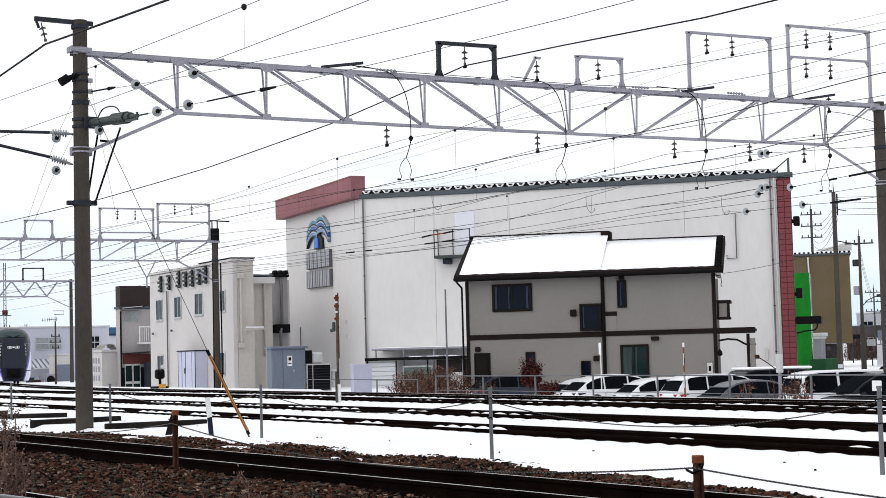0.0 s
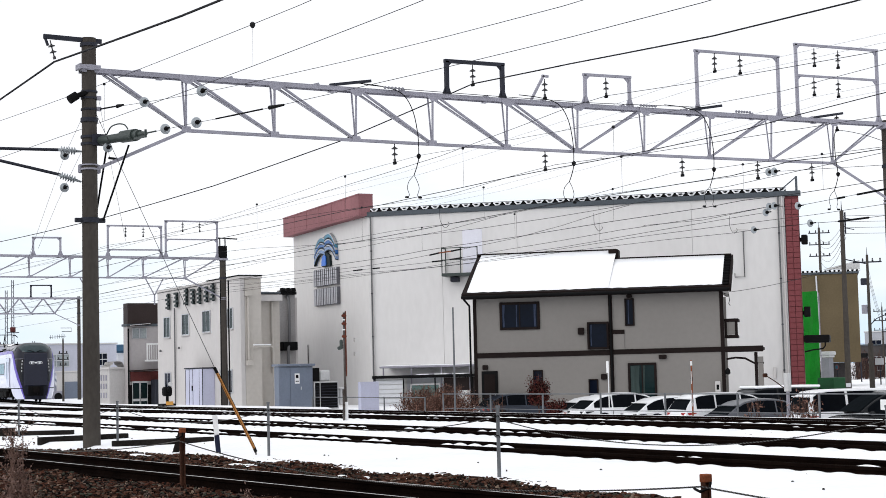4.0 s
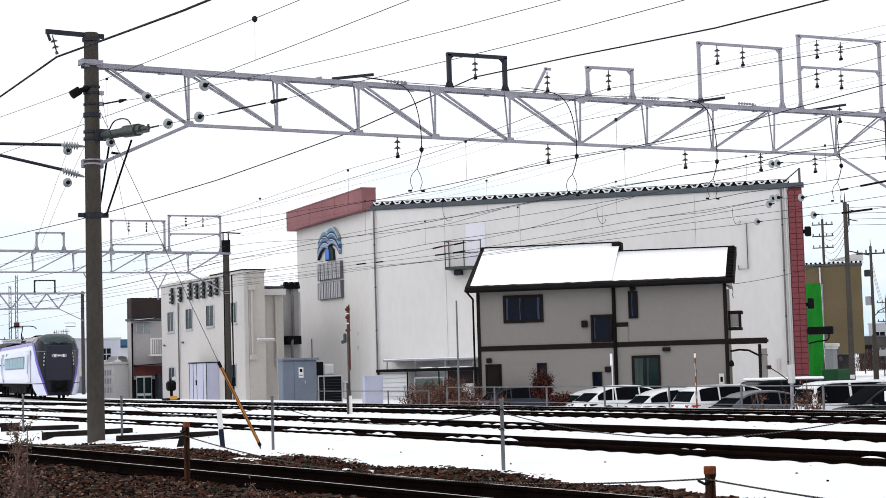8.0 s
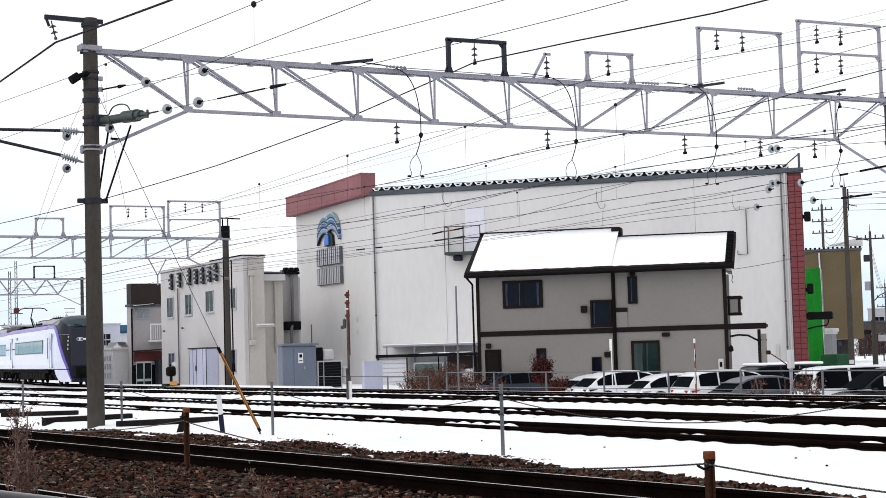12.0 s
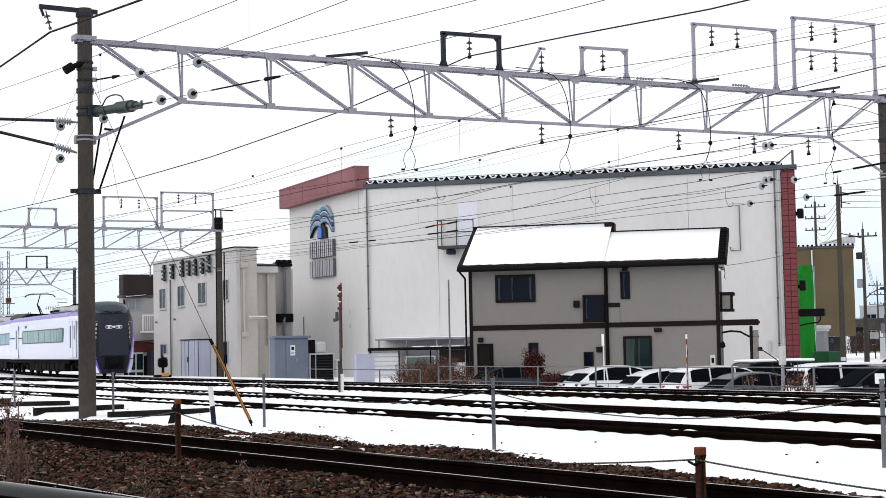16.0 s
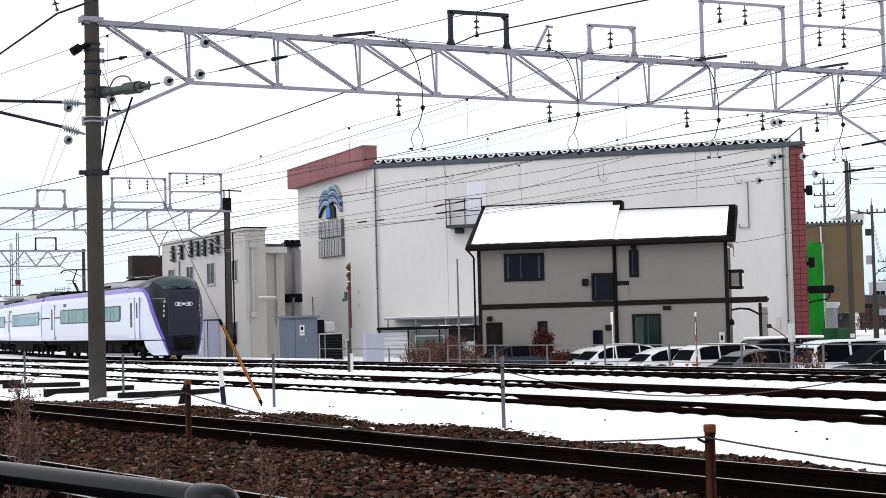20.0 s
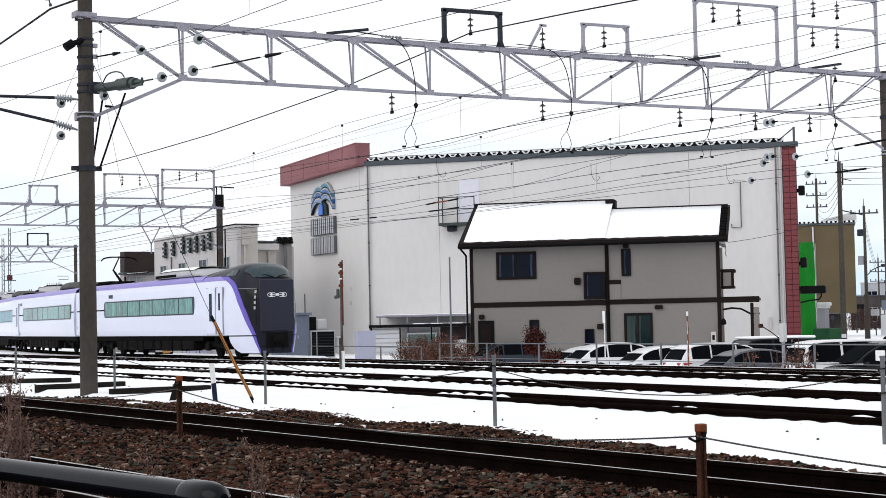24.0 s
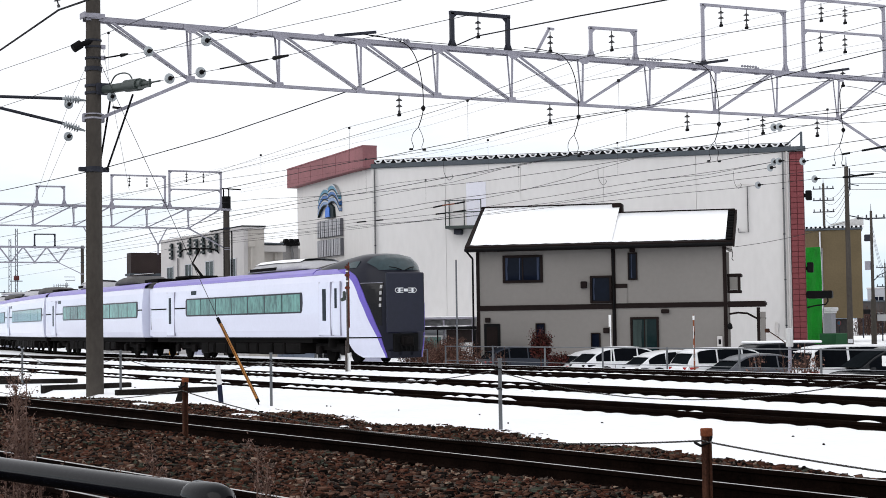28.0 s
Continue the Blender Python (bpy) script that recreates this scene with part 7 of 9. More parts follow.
def rail_banks():
    """Banks of snow beside the rails, melted back in scallops between the sleepers."""
    for k, near, inner in ((2, -0.06, -0.03), (3, -0.035, -0.03), (4, -0.03, -0.02), (5, -0.04, -0.04)):
        m = Mesh(SNOW)
        for off, back, low, high in ((-0.64, -1.15, near - 0.055, near), (0.49, 0.1, -0.11, inner), (-0.49, 0.0, -0.09, -0.05)):
            rings = []
            x = -80.0
            while x < 5:
                u = abs(math.sin(math.pi * (x / 0.62 + 0.45 * noise.noise((x * 0.7, k, off))))) ** 0.6
                n = 0.5 + 0.5 * noise.noise((x * 0.55, k * 3.1, off * 2))
                h = low + (high - low) * u * min(1.0, max(0.05, 1.9 * n - 0.2)) * (0.75 + 0.25 * noise.noise((x * 2.3, k, 7 + off)))
                deep = smooth_step(-20.0, -30.0, x)
                if off > 0 and k < 4:
                    h = low + (high - low) * smooth_step(0.62 - 0.22 * deep, 0.8 - 0.22 * deep, n) * u
                if off < -0.5 and k == 2:
                    h = max(h, -0.10 + 0.058 * deep + 0.012 * u)
                y = track_y(k, x)
                d = 1 if back > off else -1
                rings.append([(x, y + off - 0.02 * d, -0.15), (x, y + off + 0.015 * d, h - 0.012), (x, y + off + 0.06 * d, h), (x, y + off + (back - off) * 0.4, h * 0.5 - 0.045), (x, y + back, -0.11)])
                x += 0.0775
            m.sweep(rings, False, False, True)
        tagged(solo("snow_bank", m, "low scalloped banks of snow along the yard rails", "snow"), "low scalloped banks of snow along the yard rails", "snow", kind="stuff")


rail_banks()


def mast(name, label, x, y, top, r, mat, z0=-0.4):
    p = thing(name, label, "post", pose(x, y, 0))
    part("shaft", Mesh(mat).tube((0, 0, z0), (0, 0, top), r, r * 0.8, 10), p)
    return p


MAST_RED = material("rust_red_fitting", (0.085, 0.022, 0.014), 0.8, 0.0, 0.4, 14.0, 0.3, 60.0, (0.15, 0.045, 0.028), spec=0.1)
MAST_BROWN = material("weathered_mast_steel", (0.05, 0.034, 0.028), 0.85, 0.0, 0.4, 7.0, 0.3, 60.0, (0.11, 0.10, 0.095), spec=0.1)
sig = mast("signal_mast", "thin rusty mast with insulators and a white foot", -46.45, 23.5, 3.3, 0.046, MAST_BROWN)
part("foot_sleeve", Mesh(WHITE_PAINT).tube((0.02, 0.02, -0.2), (0.02, 0.02, 0.5), 0.058, n=10), sig, "white painted foot")
for z in (2.74, 3.05):
    part("white_band", Mesh(WHITE_PAINT).tube((0, 0, z), (0, 0, z + 0.04), 0.056, n=10), sig, "white porcelain collar")
part("upper_pipe", Mesh(MAST_RED).tube((0.045, 0.03, 1.3), (0.045, 0.03, 3.35), 0.022, n=8), sig, "rust-red pipe")
part("lamp_head", Mesh(GREEN_METAL).box(-0.13, -0.12, 2.15, -0.03, -0.02, 2.45, None, 0.03).tube((-0.12, -0.08, 2.2), (-0.2, -0.1, 2.18), 0.06, n=10), sig, "small grey-green lamp")
part("foot_base", Mesh(MAST_BROWN).tube((0.06, -0.1, -0.2), (0.06, -0.1, 0.9), 0.03), sig)
for z in (2.55, 2.95, 3.2):
    part("collar", Mesh(MAST_RED).lathe([(0.04, -0.05), (0.085, -0.02), (0.085, 0.02), (0.04, 0.05)], (0, 0, z), n=10), sig)
mast("lamp_pole", "tall thin grey steel pole", -56.28, 33.3, 3.9, 0.042, POST_GREY, -1.3)
wp = mast("boundary_post", "thin white post behind the fence", -45.57, 33.0, 1.5, 0.022, WHITE_PAINT, -1.2)
part("plate", Mesh(WHITE_PAINT).box(-0.07, -0.03, 1.2, 0.07, -0.022, 1.6, None, 0.01), wp)
rp = mast("boundary_post", "thin post with worn orange-red and white paint", -41.13, 33.0, 1.55, 0.03, ORANGE_RUST, -1.2)
part("white_band", Mesh(WHITE_PAINT).tube((0, 0, 1.38), (0, 0, 1.52), 0.032, n=10), rp)
for z, d in ((0.1, 0.5), (0.8, 0.4)):
    part("white_streak", Mesh(WHITE_PAINT).box(0.012, -0.034, z, 0.026, -0.024, z + d), rp, "worn white paint")
    part("dark_band", Mesh(RUST).tube((0, 0, z + 0.1), (0, 0, z + 0.22), 0.0315, n=10), rp, "dark worn band")
bx = mast("meter_post", "grey post with a meter cabinet", -36.95, 33.2, 0.7, 0.06, GALV, -1.3)
part("meter_cabinet", Mesh(PALE_GREY).box(-0.09, -0.08, 0.55, 0.09, 0.08, 1.1, None, 0.02), bx)
part("bent_arm", Mesh(RUST).line([(-0.05, 0, 0.6), (-0.2, -0.28, 0.85), (-0.33, -0.5, 1.02)], 0.016).box(-0.42, -0.6, 0.98, -0.3, -0.46, 1.1, None, 0.03), bx)


def fence(x0, x1, y, top, step, label, z0=-1.2):
    f = thing("pipe_fence", label, "fence", group="fences")
    part("top_rail", Mesh(POST_GREY).tube((x0, y, top), (x1, y, top), 0.019, n=8), f)
    part("mid_rail", Mesh(POST_GREY).tube((x0, y, top - 0.55), (x1, y, top - 0.55), 0.012, n=6), f)
    x = x0
    while x <= x1 + 0.01:
        part("fence_post", Mesh(POST_GREY).tube((x, y, z0), (x, y, top + 0.03), 0.032, n=8), f)
        x += step
    return f


fence(-56.0, -24.5, 32.6, 0.5, 3.5, "low grey steel pipe fence along the car park")
fence(-69.0, -58.5, 33.2, 0.34, 3.5, "low grey steel pipe fence by the works")


def dwarf_signal():
    d = thing("dwarf_signal", "black shunting signal on a stand with an orange plate", "signal", pose(-84.1, 31.9, -0.1) @ Matrix.Diagonal((0.68, 0.68, 0.78, 1)))
    part("base", Mesh(BLACK_IRON).box(-0.6, -0.6, -0.4, 0.6, 0.5, 0.15, None, 0.05), d)
    part("stand", Mesh(BLACK_IRON).tube((0, 0, 0.1), (0, 0, 0.9), 0.12), d)
    h = part("head", Mesh(BLACK_IRON).box(-0.35, -0.35, 0.65, 0.25, 0.35, 1.3, None, 0.12), d)
    part("hood", Mesh(BLACK_IRON).tube((0.25, 0, 1.1), (0.5, 0, 1.1), 0.14, n=12), h)
    part("orange_plate", Mesh(ORANGE_BOX).box(0.61, -0.35, 0.05, 0.64, 0.25, 0.3, None, 0.02), d)
    part("dish", Mesh(PALE_GREY).lathe([(0.02, 0), (0.16, 0.08), (0.19, 0.2)], (-0.1, 0.3, 1.35), (0.5, -0.2, 0.5)), d)


dwarf_signal()


def cabinets():
    """Switchgear and cooling units at the foot of the works."""
    c = thing("switch_cabinet", "large blue-grey steel switchgear cabinet with a white notice", "cabinet", frame_at(-74.0, 33.8, 90, -0.4))
    part("body", Mesh(BLUE_GREY).box(0.02, 0, 0.05, 1.86, 0.55, 2.2, None, 0.02), c)
    part("roof", Mesh(BLUE_GREY).box(-0.08, -0.12, 2.21, 1.96, 0.65, 2.32, None, 0.02), c)
    for a, b in ((0.05, 0.6), (0.64, 1.83)):
        d = part("door", Mesh(BLUE_GREY).box(a, -0.03, 0.1, b, 0, 2.14, None, 0.01), c)
    part("handle", Mesh(ALU).box(1.18, -0.06, 1.05, 1.22, -0.03, 1.2), d)
    n = part("notice", Mesh(WHITE_PAINT).box(0.86, -0.036, 1.35, 1.12, -0.031, 1.85), d, "white notice")
    part("notice_bar", Mesh(BLACK_IRON).box(0.92, -0.039, 1.62, 1.06, -0.0365, 1.78), n)
    part("notice_bar", Mesh(BLACK_IRON).box(0.9, -0.039, 1.45, 1.08, -0.0365, 1.49), n)
    u = thing("cooling_cabinet", "pair of dark-grilled cooling units in white frames", "cooling unit", frame_at(-74.0, 35.72, 90, -0.4))
    part("case", Mesh(PALE_GREY).box(0, 0.02, 0.05, 1.36, 1.0, 1.42, None, 0.02), u)
    for a, b in ((0.06, 0.3), (0.36, 1.28)):
        g = part("grille", Mesh(BLACK_IRON).box(a, -0.02, 0.12, b, 0.02, 1.36, None, 0.01), u)
        for i in range(8):
            part("slat", Mesh(GALV_DARK).box(a + 0.02, -0.032, 0.2 + i * 0.14, b - 0.02, -0.022, 0.23 + i * 0.14), g)
    part("upper_case", Mesh(BLACK_IRON).box(0, 0.1, 1.43, 0.36, 1.0, 2.1, None, 0.02), u)
    part("tank", Mesh(PALE_GREY).box(0.38, 0.15, 1.43, 1.0, 1.0, 2.0, None, 0.08), u)
    part("vent_cowl", Mesh(PALE_GREY).tube((1.6, 0.3, 0.3), (1.6, 0.3, 1.0), 0.1).lathe([(0.1, 0), (0.2, 0.02), (0.2, 0.08), (0.05, 0.12)], (1.6, 0.3, 1.0)), u)
    b = thing("grey_cabinet", "plain lilac-grey steel cabinet", "cabinet", frame_at(-72.5, 37.5, 90, -0.9))
    part("body", Mesh(LILAC_DOOR).box(0, 0, 0.0, 1.05, 0.25, 1.86, None, 0.02), b)
    part("door", Mesh(LILAC_DOOR).box(0.03, -0.02, 0.08, 1.02, 0, 1.8, None, 0.01), b)
    s = thing("storage_shed", "low shed with pale slatted front and dark flat roof", "shed", frame_at(-82.41, 43.32, 44.36) @ pose(0, -2.4, 0))
    part("roof", Mesh(BLACK_IRON).box(0.9, -0.2, 1.06, 6.6, 1.6, 1.22, None, 0.02), s)
    for i in range(3):
        part("roof_snow", Mesh(SNOW).box(3.4 + i * 1.0, -0.18, 1.221, 4.1 + i * 1.0, 1.0, 1.27, None, 0.02), s)
    part("wall", Mesh(PALE_GREY).box(1.0, 0.1, -1.1, 2.6, 0.16, 1.05), s)
    for i in range(8):
        part("slat", Mesh(FAR_WHITE).box(1.02, 0.06, -1.0 + i * 0.25, 2.58, 0.09, -0.79 + i * 0.25, None, 0.008), s)
    part("back_panel", Mesh(FAR_WHITE).box(2.62, 0.7, -1.1, 4.7, 0.8, 1.05), s, "pale back panel")
    part("back_panel", Mesh(BROWN_CLAD).box(4.71, 0.7, -1.1, 6.5, 0.8, 1.05), s, "dark brown back panel")
    for x in (1.0, 2.62, 4.4, 6.5):
        part("post", Mesh(BLACK_IRON).box(x - 0.03, -0.02, -1.1, x + 0.03, 0.04, 1.05), s)
    f = part("white_frame", Mesh(PALE_GREY).box(2.9, 0.3, -1.0, 2.98, 0.4, 0.75).box(2.98, 0.3, 0.67, 4.6, 0.4, 0.75).box(4.52, 0.3, -1.0, 4.6, 0.4, 0.67), s)
    part("pane", Mesh(PANE_PALE).box(3.0, 0.34, -0.9, 4.5, 0.36, 0.66), f)
    part("white_box", Mesh(PALE_GREY).box(5.7, -0.4, -1.1, 6.4, 0.2, 0.35, None, 0.03), s)


cabinets()


def shrub(name, label, x, y, z, w, d, h, leaf, n_stems, n_leaves, seed, lean=0.25, size=0.05):
    """Many thin stems and small leaves about a root."""
    rng = random.Random(seed)
    st, lf = Mesh(TWIG), Mesh(leaf)
    tips = []
    for _ in range(n_stems):
        a, b = rng.uniform(-w / 2, w / 2), rng.uniform(-d / 2, d / 2)
        k = math.exp(-(a / w * 2) ** 2)
        hh = h * rng.uniform(0.5, 1.0) * (0.55 + 0.45 * k)
        p0 = Vector((a * 0.6, b * 0.6, 0))
        p1 = Vector((a * 0.85 + rng.uniform(-lean, lean) * 0.3, b * 0.85, hh * 0.55))
        p2 = Vector((a + rng.uniform(-lean, lean), b + rng.uniform(-lean, lean), hh))
        st.line([p0, p1, p2], 0.007 + 0.004 * rng.random(), 4)
        tips.append((p0, p1, p2))
        for _ in range(3):
            f = rng.uniform(0.3, 0.9)
            q = p1.lerp(p2, f)
            st.line([q, q + Vector((rng.uniform(-0.25, 0.25), rng.uniform(-0.25, 0.25), rng.uniform(0.05, 0.3)))], 0.004, 3)
    for _ in range(n_leaves):
        p0, p1, p2 = rng.choice(tips)
        q = (p0.lerp(p1, rng.uniform(0.4, 1)) if rng.random() < 0.35 else p1.lerp(p2, rng.random())) + Vector((rng.gauss(0, 0.1), rng.gauss(0, 0.1), rng.gauss(0, 0.08)))
        s = size * rng.uniform(0.6, 1.4)
        u = Vector((rng.gauss(0, 1), rng.gauss(0, 1), rng.gauss(0, 1))).normalized()
        v = u.orthogonal().normalized()
        lf.add([q - u * s, q + v * s * 0.45, q + u * s, q - v * s * 0.45], [(0, 1, 2, 3)])
    t = thing(name, label, "shrub", pose(x, y, z))
    part("stalk_tuft", st, t)
    part("foliage", lf, t)
    return t


shrub("shrub", "wide rust-red leafless winter shrub by the fence", -59.9, 34.6, -0.95, 2.9, 2.6, 1.8, BUSH_RED, 260, 19000, 1, 0.22, 0.032)
shrub("shrub", "small crimson shrub with dry leaves on a bare stem", -55.9, 37.0, -0.1, 0.42, 0.6, 1.2, BUSH_CRIMSON, 40, 2600, 2, 0.14, 0.045)
solo("shrub_stake", Mesh(TWIG).tube((0, 0, 0), (0, 0, 1.1), 0.03, 0.02, 6), "bare brown stem under a crimson shrub", "stem", pose(-55.9, 37.0, -1.1))
shrub("shrub", "low crimson shrub among parked cars", -55.05, 37.4, -1.0, 1.1, 1.0, 1.25, BUSH_CRIMSON, 40, 3600, 3, 0.2, 0.05)
shrub("reeds", "tuft of dry brown stalks at the fence", -36.3, 33.0, -1.0, 0.9, 0.9, 1.75, BUSH_RED, 34, 260, 4, 0.12, 0.05)
shrub("reeds", "thin dry stalks at the fence", -38.3, 33.0, -1.0, 0.5, 0.5, 1.5, BUSH_RED, 10, 60, 5, 0.12, 0.05)
shrub("reeds", "tuft of dry stalks by the house wall", -57.6, 36.0, -1.0, 1.0, 0.6, 1.5, BUSH_RED, 16, 60, 6, 0.15, 0.04)


def dry_weed(x, y, h, n, seed, spread=0.026):
    """A dead weed: thin upright stalks, each with many short side twigs and seed flecks."""
    rng = random.Random(seed)
    st, fl = Mesh(TWIG_PALE), Mesh(DRY_GRASS)
    for _ in range(n):
        base = Vector((rng.gauss(0, spread * 0.4), rng.gauss(0, spread * 0.4), 0))
        hh = h * rng.uniform(0.55, 1.0)
        top = base + Vector((rng.gauss(0, spread), rng.gauss(0, spread), hh))
        st.line([base, base.lerp(top, 0.5) + Vector((rng.gauss(0, 0.02), rng.gauss(0, 0.02), 0)), top], 0.0022, 3)
        for _ in range(60):
            f = rng.uniform(0.35, 1.0)
            q = base.lerp(top, f)
            e = q + Vector((rng.gauss(0, 0.035), rng.gauss(0, 0.035), rng.uniform(0.02, 0.10))) * (1.25 - 0.5 * f)
            st.line([q, e], 0.0011, 3)
            for _ in range(13):
                c = q.lerp(e, rng.uniform(0.2, 1.1)) + Vector((rng.gauss(0, 0.008), rng.gauss(0, 0.008), rng.gauss(0, 0.008)))
                s = rng.uniform(0.003, 0.008)
                u = Vector((rng.gauss(0, 1), rng.gauss(0, 1), rng.gauss(0, 1))).normalized()
                v = u.orthogonal().normalized()
                fl.add([c - u * s, c + v * s * 0.5, c + u * s, c - v * s * 0.5], [(0, 1, 2, 3)])
    t = thing("dry_weed", "tall dry brown weed stalks in front of the tracks", "weed", pose(x, y, -0.5))
    part("stalk_tuft", st, t)
    part("foliage", fl, t)


TWIG_PALE = material("dead_stalks", (0.19, 0.118, 0.095), 0.9, 0, 0.3, 9.0, spec=0.05)
for i, (x, y, h, n) in enumerate(((-6.48, 1.83, 1.69, 15), (-6.45, 1.89, 1.52, 8), (-6.42, 1.96, 1.42, 4), (-6.25, 2.27, 1.44, 4), (-6.14, 2.43, 1.40, 4), (-6.02, 2.62, 1.44, 4), (-6.55, 1.74, 1.5, 4), (-6.2, 2.15, 1.36, 2), (-5.9, 2.75, 1.34, 2))):
    dry_weed(x, y, h, n, 20 + i)


def guard_pipe():
    g = thing("guard_rail", "thick glossy black pipe guard rail", "railing")
    a, b = Vector((-4.42, 1.195, 1.0126)), Vector((-3.41, 1.41, 1.0002))
    d = (b - a).normalized()
    part("pipe", Mesh(DARK_PIPE).tube(a - d * 6, b - d * 0.12, 0.03, n=24), g)
    part("end_cap", Mesh(DARK_PIPE).lathe([(0.03, -0.12), (0.036, -0.1), (0.036, -0.02), (0.028, 0.015), (0.012, 0.03)], b, d, 20), g)
    for k in (0.25, 2.4, 4.6):
        p = b - d * k
        part("post", Mesh(DARK_PIPE).tube((p.x, p.y, -0.6), (p.x, p.y, p.z - 0.03), 0.025, n=14), g)


guard_pipe()

# ---- parked cars ----
CAR_WHITE = material("car_white", (0.74, 0.75, 0.77), 0.25, 0.0, 0.03, 3.0, spec=0.5)
CAR_GREY = material("car_grey", (0.085, 0.09, 0.105), 0.3, 0.4, 0.08, 3.0, spec=0.5)
CAR_NAVY = material("car_navy", (0.02, 0.026, 0.04), 0.3, 0.2, 0.1, 3.0, spec=0.35)
CAR_BLACK = material("car_black", (0.008, 0.009, 0.011), 0.25, 0.0, 0.1, 3.0, spec=0.2)
CAR_GLASS = glass("car_glass", (0.004, 0.005, 0.007), 0.06, 0.012)
CAR_SHADE = material("shaded_car_glass", (0.008, 0.010, 0.012), 0.3, 0, 0.2, 2.0, spec=0.0)
TAIL_RED = material("tail_lamp", (0.32, 0.02, 0.02), 0.2, 0, 0.15, 9.0, spec=0.5)
TYRE = material("tyre", (0.012, 0.012, 0.012), 0.9, 0, 0.2, 9.0, spec=0.1)


PROFILES = {
    "hatch": ((0.0, 0.565), (0.05, 0.66), (0.12, 0.82), (0.20, 0.93), (0.30, 0.985), (0.42, 1.0), (0.53, 0.985), (0.62, 0.93), (0.70, 0.82), (0.78, 0.66), (0.80, 0.59)),
    "estate": ((0.0, 0.57), (0.03, 0.72), (0.07, 0.87), (0.12, 0.96), (0.22, 0.995), (0.40, 1.0), (0.53, 0.985), (0.61, 0.93), (0.69, 0.81), (0.76, 0.66), (0.78, 0.62)),
    "van": ((0.0, 0.50), (0.02, 0.70), (0.04, 0.86), (0.08, 0.96), (0.16, 0.995), (0.42, 1.0), (0.60, 0.98), (0.68, 0.93), (0.77, 0.80), (0.85, 0.64), (0.88, 0.58)),
}


